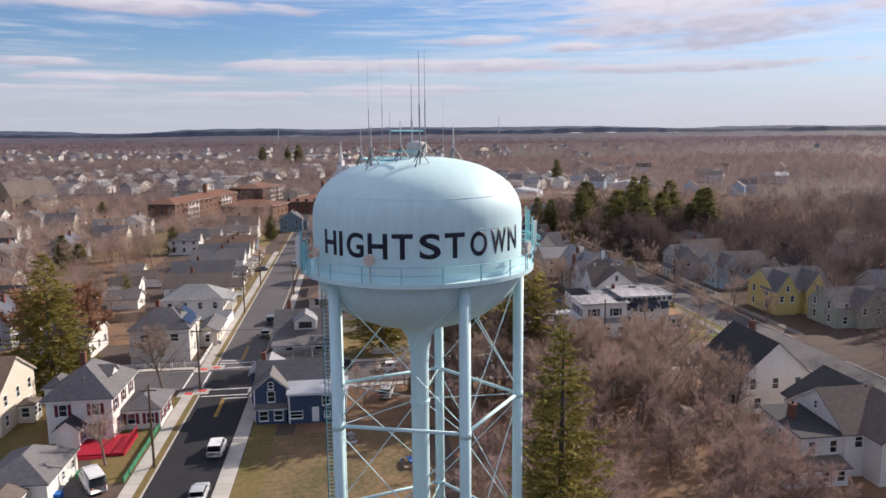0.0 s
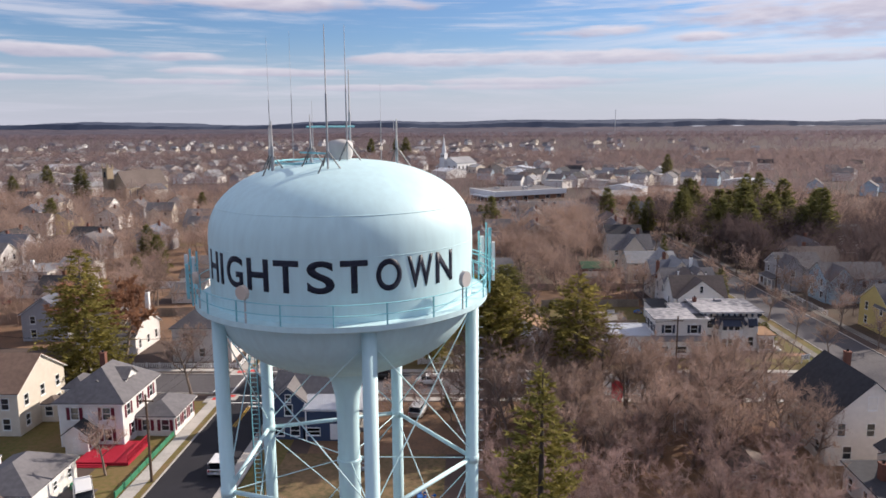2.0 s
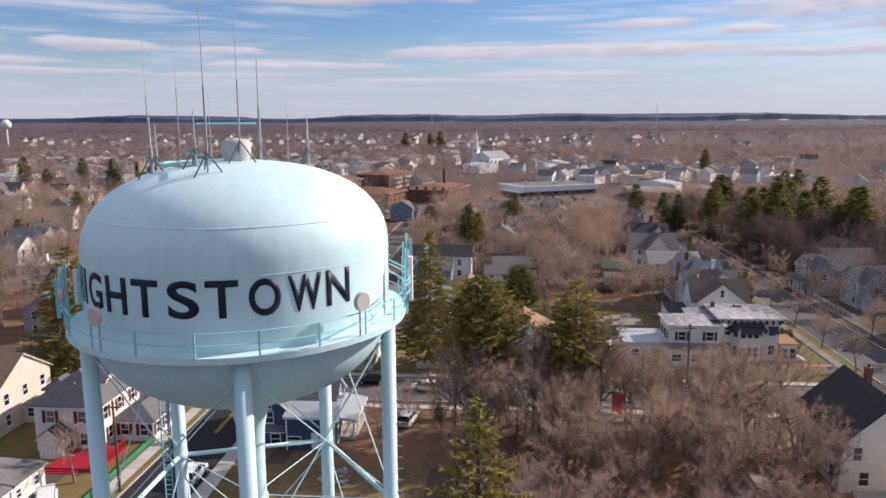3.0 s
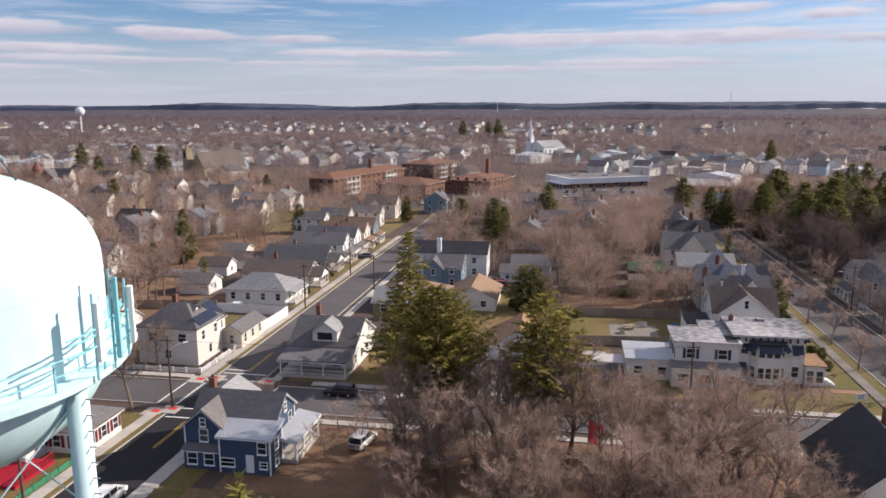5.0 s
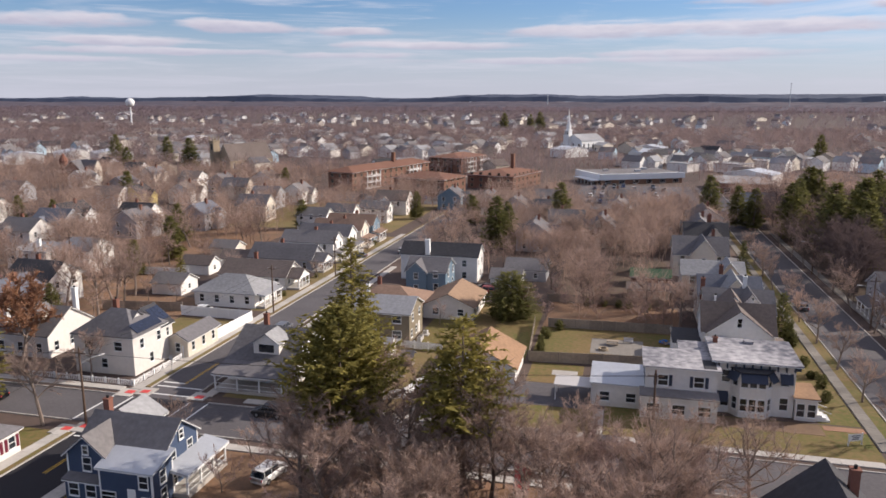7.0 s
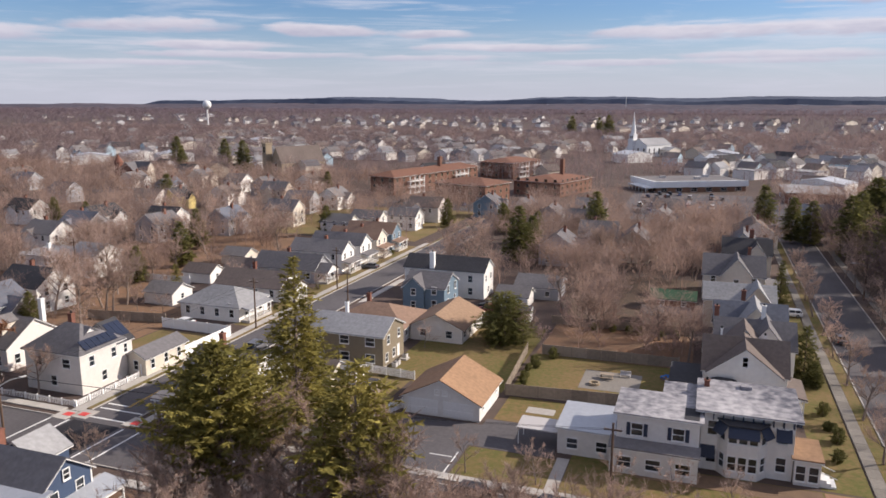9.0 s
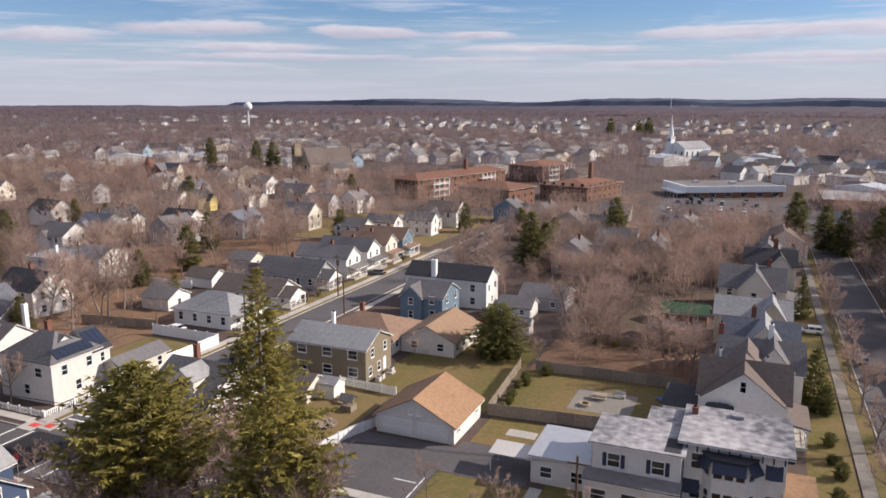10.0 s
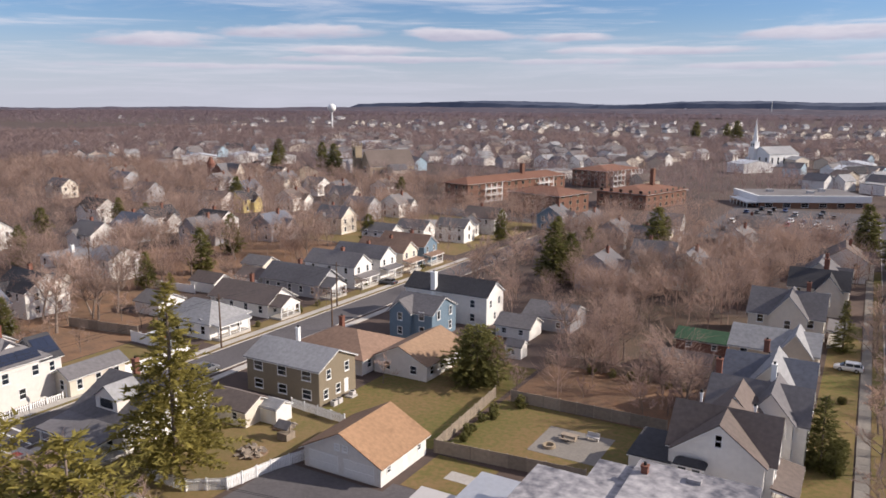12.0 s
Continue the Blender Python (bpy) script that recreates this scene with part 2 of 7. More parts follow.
brick_apartment = material("brick_apartment", (0.195, 0.098, 0.068), 0.9, 0.3, 1.2, 0.4, 6)
brick_roof = material("brick_roof", (0.200, 0.098, 0.066), 0.9, 0.3, 0.7, 0.3, 6, rnd=0.12)
stone_tan = material("stone_tan", (0.36, 0.29, 0.205), 0.9, 0.3, 1.0, 0.5, 3)
wood_pole = material("wood_pole", (0.130, 0.085, 0.060), 0.9, 0.3, 2.0)
wood_fence = material("wood_fence", (0.310, 0.255, 0.200), 0.9, 0.3, 1.0, rnd=0.18)
vinyl = material("vinyl", (0.80, 0.80, 0.80), 0.5, 0.06, 1.0, rnd=0.03)
rubber = material("rubber", (0.018, 0.018, 0.019), 0.85, 0.2, 3.0)
steel = material("steel", (0.45, 0.46, 0.47), 0.45, 0.2, 3.0, metal=0.6)
steel_dark = material("steel_dark", (0.10, 0.11, 0.12), 0.5, 0.2, 3.0, metal=0.4)
tower_blue = material("tower_blue", (0.585, 0.80, 0.83), 0.55, 0.13, 1.1, 0.05, 1.0, spec=0.4, drawn=0.16)
tower_top = material("tower_rail_blue", (0.27, 0.60, 0.66), 0.5, 0.15, 1.0)
ink = material("lettering_ink", (0.012, 0.015, 0.032), 0.5, 0.1, 1.0)
grey_disc = material("antenna_grey", (0.50, 0.48, 0.47), 0.6, 0.1, 2.0)
tan_disc = material("antenna_tan", (0.62, 0.52, 0.44), 0.6, 0.1, 2.0)
membrane = material("roof_membrane", (0.47, 0.45, 0.455), 0.75, 0.4, 0.45, 0.3, 6, col2=(0.085, 0.085, 0.105))
metal_roof = material("metal_roof", (0.50, 0.52, 0.56), 0.5, 0.15, 0.8, lines=8.0, line_dir="X")
solar = material("solar_panel", (0.020, 0.028, 0.055), 0.12, 0.3, 1.0, spec=0.6)
blue_tarp = material("blue_tarp", (0.02, 0.13, 0.42), 0.6, 0.3, 2.0)
flag_red = material("flag_red", (0.78, 0.14, 0.16), 0.8, 0.2, 2.0)
green_mesh = material("green_mesh", (0.05, 0.22, 0.12), 0.8, 0.3, 2.0)



def let_light_through(m, share=0.48):
    """Part of the light passes through, as in thin leaves."""
    n, l = m.node_tree.nodes, m.node_tree.links
    b = n["Principled BSDF"]
    t, mix = n.new("ShaderNodeBsdfTranslucent"), n.new("ShaderNodeMixShader")
    l.new(b.inputs["Base Color"].links[0].from_socket, t.inputs["Color"])
    mix.inputs["Fac"].default_value = share
    l.new(b.outputs["BSDF"], mix.inputs[1])
    l.new(t.outputs["BSDF"], mix.inputs[2])
    l.new(mix.outputs["Shader"], n["Material Output"].inputs["Surface"])


# needles, leaves and cloth; the twigs are included to even out their shading
for leafy in (needle, needle_dark, twig_rust, flag_red, twig_far, twig_town_hazy, twig_shaded, twig_distant_hazy):
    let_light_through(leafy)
# near bare twigs pass some light only to brighten the crowns
for bare in (twig, twig_red):
    let_light_through(bare, 0.30)


def siding(key, col):
    return material("siding_" + key, col, 0.65, 0.13, 0.7, 0.35, lines=4.6, rnd=0.03)


def shingle(key, col):
    return material("shingle_" + key, col, 0.9, 0.34, 0.8, 0.35, lines=5.5, rnd=0.06)


def paint(key, col, rough=0.28):
    return material("car_paint_" + key, col, rough, 0.05, 0.5, spec=0.6)


WALLS = {k: siding(k, c) for k, c in dict(
    white=(0.78, 0.76, 0.73), cream=(0.70, 0.635, 0.54), blue=(0.058, 0.086, 0.152), slate=(0.150, 0.215, 0.275), tan=(0.235, 0.195, 0.140), beige=(0.58, 0.50, 0.40),
    grey=(0.36, 0.36, 0.38), yellow=(0.62, 0.50, 0.20), sky=(0.42, 0.56, 0.66), pale=(0.75, 0.71, 0.67), sage=(0.42, 0.44, 0.36)).items()}
WALLS["brick"], WALLS["stone"] = brick_red, stone_tan
ROOFS = {k: shingle(k, c) for k, c in dict(
    grey=(0.195, 0.182, 0.182), dark=(0.055, 0.054, 0.060), light=(0.33, 0.33, 0.34), brown=(0.26, 0.17, 0.125), orange=(0.33, 0.20, 0.118), tawny=(0.31, 0.205, 0.135), mid=(0.160, 0.152, 0.160),
    green=(0.06, 0.125, 0.07), taupe=(0.165, 0.132, 0.118), blue=(0.15, 0.16, 0.195)).items()}
ROOFS["membrane"], ROOFS["metal"], ROOFS["terra"] = membrane, metal_roof, brick_roof

# ---- mesh tools ----
def ground_z(x, y):
    return 0.6 - 0.009 * (min(max(y, 40.0), 460.0) - 100.0)


class Shape:
    """Gathers vertices and faces of one mesh."""

    def __init__(self):
        self.v, self.f = [], []

    def face(self, *pts):
        i = len(self.v)
        self.v.extend(tuple(p) for p in pts)
        self.f.append(tuple(range(i, i + len(pts))))
        return self

    def box(self, x0, y0, z0, x1, y1, z1):
        i = len(self.v)
        self.v += [(x0, y0, z0), (x1, y0, z0), (x1, y1, z0), (x0, y1, z0), (x0, y0, z1), (x1, y0, z1), (x1, y1, z1), (x0, y1, z1)]
        self.f += [tuple(i + k for k in q) for q in ((0, 3, 2, 1), (4, 5, 6, 7), (0, 1, 5, 4), (1, 2, 6, 5), (2, 3, 7, 6), (3, 0, 4, 7))]
        return self

    def prism(self, pts, thick):
        """A flat polygon pushed down by thick along z."""
        i, k = len(self.v), len(pts)
        self.v += [tuple(p) for p in pts] + [(p[0], p[1], p[2] - thick) for p in pts]
        self.f.append(tuple(range(i, i + k)))
        self.f.append(tuple(range(i + 2 * k - 1, i + k - 1, -1)))
        for a in range(k):
            b = (a + 1) % k
            self.f.append((i + a, i + k + a, i + k + b, i + b))
        return self

    def tube(self, pts, radii, sides=6, caps=True):
        rings = []
        n = len(pts)
        for j in range(n):
            p = Vector(pts[j])
            d = (Vector(pts[min(j + 1, n - 1)]) - Vector(pts[max(j - 1, 0)])).normalized()
            a = d.orthogonal().normalized() if abs(d.z) < 0.9 else (Vector((1, 0, 0)) - d * d.x).normalized()
            b = d.cross(a)
            i = len(self.v)
            for s in range(sides):
                t = 2 * math.pi * s / sides
                q = p + (a * math.cos(t) + b * math.sin(t)) * radii[j]
                self.v.append((q.x, q.y, q.z))
            rings.append(i)
        for j in range(n - 1):
            for s in range(sides):
                u = (s + 1) % sides
                self.f.append((rings[j] + s, rings[j] + u, rings[j + 1] + u, rings[j + 1] + s))
        if caps:
            self.f.append(tuple(rings[0] + s for s in reversed(range(sides))))
            self.f.append(tuple(rings[-1] + s for s in range(sides)))
        return self

    def lathe(self, profile, sides=48, centre=(0, 0)):
        i, k = len(self.v), len(profile)
        for s in range(sides):
            t = 2 * math.pi * s / sides
            for r, z in profile:
                self.v.append((centre[0] + r * math.cos(t), centre[1] + r * math.sin(t), z))
        for s in range(sides):
            u = (s + 1) % sides
            for j in range(k - 1):
                self.f.append((i + s * k + j, i + u * k + j, i + u * k + j + 1, i + s * k + j + 1))
        return self

    def wall(self, o, u, length, z0, z1, holes, depth=0.10):
        """An upright wall from o along u (to the right, seen from outside), with openings (a, z, w, h) and their reveals."""
        ux, uy = u
        nx, ny = uy, -ux

        def at(a, z, d=0.0):
            return (o[0] + ux * a - nx * d, o[1] + uy * a - ny * d, z)
        xs = sorted({0.0, length, *[h[0] for h in holes], *[h[0] + h[2] for h in holes]})
        zs = sorted({z0, z1, *[h[1] for h in holes], *[h[1] + h[3] for h in holes]})
        for a, b in zip(xs, xs[1:]):
            for c, d in zip(zs, zs[1:]):
                ma, mc = (a + b) / 2, (c + d) / 2
                if not any(h[0] < ma < h[0] + h[2] and h[1] < mc < h[1] + h[3] for h in holes):
                    self.face(at(a, c), at(b, c), at(b, d), at(a, d))
        for a, z, w, h in holes:
            p = [at(a, z), at(a + w, z), at(a + w, z + h), at(a, z + h)]
            q = [at(a, z, depth), at(a + w, z, depth), at(a + w, z + h, depth), at(a, z + h, depth)]
            for k in range(4):
                self.face(p[k], q[k], q[(k + 1) % 4], p[(k + 1) % 4])
        return self

    def mesh(self, name, mat, smooth=False):
        me = bpy.data.meshes.new(name)
        me.from_pydata(self.v, [], self.f)
        me.materials.append(mat)
        if smooth:
            me.polygons.foreach_set("use_smooth", [True] * len(me.polygons))
        me.update()
        return me


def part(name, shape, mat, parent, label="", smooth=False, at=None):
    ob = new(name, shape if isinstance(shape, bpy.types.Mesh) else shape.mesh(name, mat, smooth))
    ob.parent = parent
    if at is not None:
        ob.matrix_local = at
    if label:
        ob["label"] = label
    return ob


def thing(name, x, y, z=None, rz=0.0, label="", category="", group="", kind=""):
    ob = new(name)
    ob.empty_display_size = 0.3
    ob.matrix_world = pose(x, y, ground_z(x, y) if z is None else z, 0, 0, rz)
    return tagged(ob, label, category, group, kind)


def single(name, shape, mat, label="", category="", group="", kind="", smooth=False):
    return tagged(new(name, shape.mesh(name, mat, smooth)), label, category, group, kind)


CACHE = {}


def shared(key, make, mat, smooth=False):
    if key not in CACHE:
        CACHE[key] = make().mesh(str(key[0]), mat, smooth)
    return CACHE[key]


# ---- the ground, streets and lots ----
def draped(x0, y0, x1, y1, top, bottom=-0.3):
    """A slab that lies along the falling ground."""
    s = Shape()
    c = [(x0, y0), (x1, y0), (x1, y1), (x0, y1)]
    s.prism([(x, y, ground_z(x, y) + top) for x, y in c], top - bottom)
    return s


def build_ground():
    s = Shape()
    xs = [-4900, -2500, -1200, -600, -300, -150, -60, 0, 60, 150, 300, 600, 1200, 2500, 4900]
    ys = [-4900, -1500, -400, 0, 40, 120, 250, 460, 700, 1200, 2500, 4900]
    for a, b in zip(xs, xs[1:]):
        for c, d in zip(ys, ys[1:]):
            s.face(*[(x, y, ground_z(x, y)) for x, y in ((a, c), (b, c), (b, d), (a, d))])
    single("ground", s, ground_far, "brown winter ground with dry grass and leaf litter", "ground", kind="structure")


def flat(name, x0, y0, x1, y1, top, mat, label, category, kind="structure"):
    return single(name, draped(x0, y0, x1, y1, top), mat, label, category, kind=kind)


AX0, AX1 = -23.4, -15.8
CY0, CY1 = 116.4, 125.3
BX0, BX1 = 74.6, 83.6
build_ground()
flat("road_a", AX0, 40, AX1, CY0, 0.03, asphalt_new, "freshly laid dark asphalt street", "road")
flat("road_crossing", AX0, CY0, AX1, CY1, 0.03, asphalt_new, "dark asphalt of the street crossing", "road")
flat("road_a_north", AX0, CY1, AX1, 340, 0.03, asphalt_old, "worn grey asphalt street between small houses", "road")
flat("road_c_west", -260, CY0, AX0, CY1, 0.03, asphalt_old, "worn grey asphalt cross street", "road")
flat("road_c", AX1, CY0, BX0, CY1, 0.03, asphalt_old, "worn grey asphalt cross street", "road")
flat("road_b", BX0, 40, BX1, 420, 0.03, asphalt_old, "worn grey asphalt street under bare trees", "road")
flat("road_far", -420, 333, BX0, 341, 0.034, asphalt_old, "grey asphalt street in front of brick apartments", "road")


def lawn(x0, y0, x1, y1, mat=None, label="patchy winter lawn, half green and half straw", top=0.008):
    return single("lawn", draped(x0, y0, x1, y1, top), mat or lawn_green, label, "lawn", kind="structure")


def kerb_line(x0, y0, x1, y1):
    single("kerb", draped(x0, y0, x1, y1, 0.15), kerbstone, "pale concrete kerb", "kerb", kind="structure")


def sidewalk(x0, y0, x1, y1, step=2.3, mat=None):
    """A run of concrete flags, each a slab of its own with a joint between."""
    root = thing("pavement", (x0 + x1) / 2, (y0 + y1) / 2, label="pale concrete pavement of square flags", category="pavement", kind="structure")
    along_y = (y1 - y0) > (x1 - x0)
    L = (y1 - y0) if along_y else (x1 - x0)
    n = max(1, int(L / step))
    inv = root.matrix_world.inverted()
    bed = draped(x0, y0, x1, y1, 0.10)
    bed.v = [tuple(inv @ Vector(p)) for p in bed.v]
    part("bed", bed, kerbstone, root)
    w = (x1 - x0) if along_y else (y1 - y0)
    st = L / n - 0.03

    def flag():
        s = Shape()
        if along_y:
            s.prism([(0, 0, 0), (w, 0, 0), (w, st, -0.009 * st), (0, st, -0.009 * st)], 0.04)
        else:
            s.prism([(0, 0, 0), (st, 0, 0), (st, w, -0.009 * w), (0, w, -0.009 * w)], 0.04)
        return s
    me = flag().mesh("flag", mat or concrete)
    for k in range(n):
        x, y = (x0, y0 + L / n * k) if along_y else (x0 + L / n * k, y0)
        part("flag", me, None, root, at=inv @ pose(x, y, ground_z(x, y) + 0.145))


# kerbs and pavements along the three streets
for ya, yb in ((40, CY0 - 3.2), (CY1 + 3.2, 332)):
    kerb_line(AX0 - 0.18, ya, AX0, yb)
    kerb_line(AX1, ya, AX1 + 0.18, yb)
sidewalk(-26.0, 76, -24.4, 114.4)
sidewalk(AX1 + 0.2, 70, -13.9, 114.4)
sidewalk(-26.0, 127.4, -24.4, 260)
sidewalk(-14.6, 127.4, -13.2, 214)
lawn(-24.4, 40, AX0 - 0.18, 113, lawn_green, "narrow green verge beside the kerb", 0.13)
lawn(-24.4, 128.6, AX0 - 0.18, 332, turf, "narrow straw-coloured verge beside the kerb", 0.13)
for xa, xb in ((-200, AX0 - 3.2), (AX1 + 3.2, BX0 - 2.4)):
    kerb_line(xa, CY0 - 0.18, xb, CY0)
    kerb_line(xa, CY1, xb, CY1 + 0.18)
sidewalk(-120, 126.5, -27.0, 127.9)
sidewalk(-8, 126.5, 70.5, 127.9)
sidewalk(-9, 113.4, 72, 114.8)
for ya, yb in ((40, CY0 - 3), (CY1 + 3, 400)):
    kerb_line(BX0 - 0.18, ya, BX0, yb)
    kerb_line(BX1, ya, BX1 + 0.18, yb)
sidewalk(71.2, 131, 72.7, 300, mat=concrete_dark)
sidewalk(86.0, 131, 87.4, 290, mat=concrete_dark)
# corner ramps with red tactile pads
for x, y in ((-25.9, 113.6), (-23.9, 114.6), (-25.9, 125.9), (-23.6, 126.9), (AX1 + 0.4, 114.2), (AX1 + 0.5, 127.0)):
    flat("corner_ramp", x - 0.9, y - 1.2, x + 1.6, y + 1.4, 0.12, concrete, "concrete corner ramp", "pavement")
for x, y in ((-25.5, 113.8), (-23.7, 115.0), (-25.5, 126.2), (-23.5, 126.8), (AX1 + 0.8, 114.6), (AX1 + 0.8, 126.8)):
    single("tactile_pad", draped(x - 0.3, y - 0.45, x + 0.9, y + 0.55, 0.16, 0.1), paint_red, "red tactile paving pad set in the corner ramp", "pavement", kind="structure")


def stripe(x0, y0, x1, y1, mat=None):
    single("road_marking", draped(x0, y0, x1, y1, 0.036, 0.02), mat or paint_white, "painted line on the asphalt", "road marking", kind="structure")


for y in (112.4, 115.4, 126.6, 129.4):
    stripe(AX0 + 0.3, y, AX1 - 0.3, y + 0.28)
for x in (AX0 - 3.4, AX0 - 0.6, AX1 + 0.6, AX1 + 3.2):
    stripe(x, CY0 + 0.3, x + 0.26, CY1 - 0.3)
for x in (-19.75, -19.45):
    stripe(x, 103.6, x + 0.13, 111.4, paint_yellow)
    stripe(x, 130.8, x + 0.13, 140, paint_yellow)
stripe(-19.6, 111.0, AX1 - 0.3, 111.3)
stripe(AX0 + 0.3, 130.9, -19.6, 131.2)

# lawns, drives and bare earth
lawn(-32.0, 84, -26.1, 113.2, lawn_green)
lawn(-60, 93, -32.0, 113.2, lawn_green, "shaded green lawn behind the house")
lawn(-13.8, 76, -10.5, 113.2, lawn_green, "green strip of lawn beside the pavement")
lawn(-10.5, 60, 9, 95.5, rough_grass, "rough trodden straw-coloured grass")
lawn(-8, 95.5, 16, 113.3, leaf_litter, "yard grass under a drift of brown leaves")
lawn(-25.0 - 15, 141, -26.6, 162, turf, "fenced lawn behind the white fence", 0.012)
lawn(-60, 145, -40.3, 175, leaf_litter, "yard covered in brown leaves")
lawn(7, 153.2, 26.6, 186, lawn_green, "wide green back lawn")
lawn(-12, 128, 12.5, 155.6, turf, "worn straw-coloured back yard")
lawn(27.4, 155, 50, 172, lawn_green, "green back yard behind the fence")
lawn(27.4, 172.2, 52, 190, leaf_litter, "yard of dry grass and brown leaves")
lawn(27.4, 196, 52, 236, leaf_shaded, "patchy green back yards under bare trees")
lawn(28, 144, 36, 152.4, lawn_green, "small green lawn beside the garage")
lawn(39.5, 128, 71, 137.6, lawn_green, "green front lawn of the big white house")
lawn(72.78, 131, 74.4, 300, lawn_green, "narrow grass verge under street trees", 0.05)
flat("flower_bed", 47.0, 134.2, 66.0, 137.4, 0.03, soil, "bare brown mulch bed along the white house", "flower bed")
flat("front_walk", 66.2, 136.0, 71.0, 137.4, 0.035, brick_tan, "red brick path from the steps to the pavement", "path")
lawn(66, 138, 71, 240, lawn_green, "front yards along the street")
lawn(87.6, 131, 130, 300, leaf_shaded, "leaf-covered yards under bare trees")
lawn(-29.5, 169, -26.1, 255, turf, "front yards along the street")
lawn(-110, 140, -60.4, 260, leaf_litter, "leaf-covered yards behind the houses")
lawn(12, 60, 64, 113.3, leaf_litter, "leaf-covered thicket floor")
lawn(-110, 262, -30, 330, turf, "straw-coloured field beside the apartments")
lawn(90, 300, 200, 420, leaf_litter, "leaf-covered ground among pines")
flat("driveway", 13.4, 125.6, 27.2, 141.7, 0.022, asphalt_old, "grey asphalt driveway in front of the garage", "driveway")
flat("driveway_side", 27.2, 135.6, 37.4, 143.8, 0.022, asphalt_old, "grey asphalt turning place beside the lawn", "driveway")
lawn(27.4, 128.1, 38.6, 135.4, lawn_green, "green corner lawn beside the driveway")
flat("garden_path", 38.0, 126.0, 39.4, 136.0, 0.03, concrete, "curving concrete garden path", "path")
flat("concrete_pad", 31.4, 147.6, 35.2, 149.6, 0.03, concrete, "bare concrete pad in the grass", "path")
flat("front_path", -29.6, 101.0, -26.1, 102.2, 0.03, concrete, "concrete path from pavement to porch", "path")
stripe(26.6, 126.6, 26.75, 133.4)
stripe(23.6, 131.9, 26.4, 132.05)
flat("driveway_west", -36, 76, -29.2, 86, 0.02, asphalt_old, "dark asphalt driveway beside the garage", "driveway")
flat("patio", 36.5, 159, 45, 167, 0.03, concrete_dark, "concrete patio with garden furniture", "patio")
flat("parking_lot", 20, 345, 72, 425, 0.03, asphalt_old, "grey asphalt parking lot in front of shops", "parking lot")
flat("parking_lot_apartments", -110, 344, -20, 352, 0.03, asphalt_old, "narrow asphalt lot before the apartments", "parking lot")


# ---- houses ----
def window_frame(w, h):
    """One sash frame with a middle rail and a deeper sill, all of a piece."""
    b = 0.09
    xs, zs = [-b, 0.0, w, w + b], [-b - 0.05, 0.0, h / 2 - 0.03, h / 2 + 0.03, h, h + b]
    solid = lambda i, k: 0 <= i < 3 and 0 <= k < 5 and not (i == 1 and k in (1, 3))
    s, ids = Shape(), {}

    def vert(i, k, y):
        if (i, k, y) not in ids:
            ids[i, k, y] = len(s.v)
            s.v.append((xs[i], y - (0.05 if k < 1 and y < 0 else 0), zs[k]))
        return ids[i, k, y]
    f, r = -0.05, 0.03
    for i in range(3):
        for k in range(5):
            if not solid(i, k):
                continue
            s.f.append((vert(i, k, f), vert(i + 1, k, f), vert(i + 1, k + 1, f), vert(i, k + 1, f)))
            for di, dk, p, q in ((-1, 0, (i, k + 1), (i, k)), (1, 0, (i + 1, k), (i + 1, k + 1)), (0, -1, (i, k), (i + 1, k)), (0, 1, (i + 1, k + 1), (i, k + 1))):
                if not solid(i + di, k + dk):
                    s.f.append((vert(*p, f), vert(*p, r), vert(*q, r), vert(*q, f)))
    return s


def pane_shape(w, h):
    return Shape().box(0, 0.05, 0, w, 0.09, h)


def door_shape(w, h):
    s = Shape().box(0, 0.0, 0, w, 0.06, h)
    for z0, z1 in ((0.15, h * 0.42), (h * 0.48, h - 0.15)):
        s.box(0.12, -0.025, z0, w - 0.12, 0.0, z1)
    return s


def put_window(root, m, w, h, trim, shutter=None):
    key = (round(w, 2), round(h, 2))
    win = part("window", shared(("window_frame", key, trim.name), lambda: window_frame(w, h), trim), None, root, at=m)
    part("pane", shared(("pane", key), lambda: pane_shape(w, h), glass), None, win)
    if shutter:
        for x in (-0.13 - 0.42, w + 0.13):
            part("shutter", shared(("shutter", key, shutter.name), lambda: Shape().box(0, -0.07, -0.05, 0.42, -0.03, h + 0.05), shutter), None, win, at=pose(x, 0, 0))


def face_frame(side, w, d):
    """Start corner and rightward direction of a wall seen from outside: S faces -y, E +x, N +y, W -x."""
    return {"S": ((-w / 2, -d / 2), (1, 0), w, 0), "E": ((w / 2, -d / 2), (0, 1), d, 90), "N": ((w / 2, d / 2), (-1, 0), w, 180), "W": ((-w / 2, d / 2), (0, -1), d, 270)}[side]


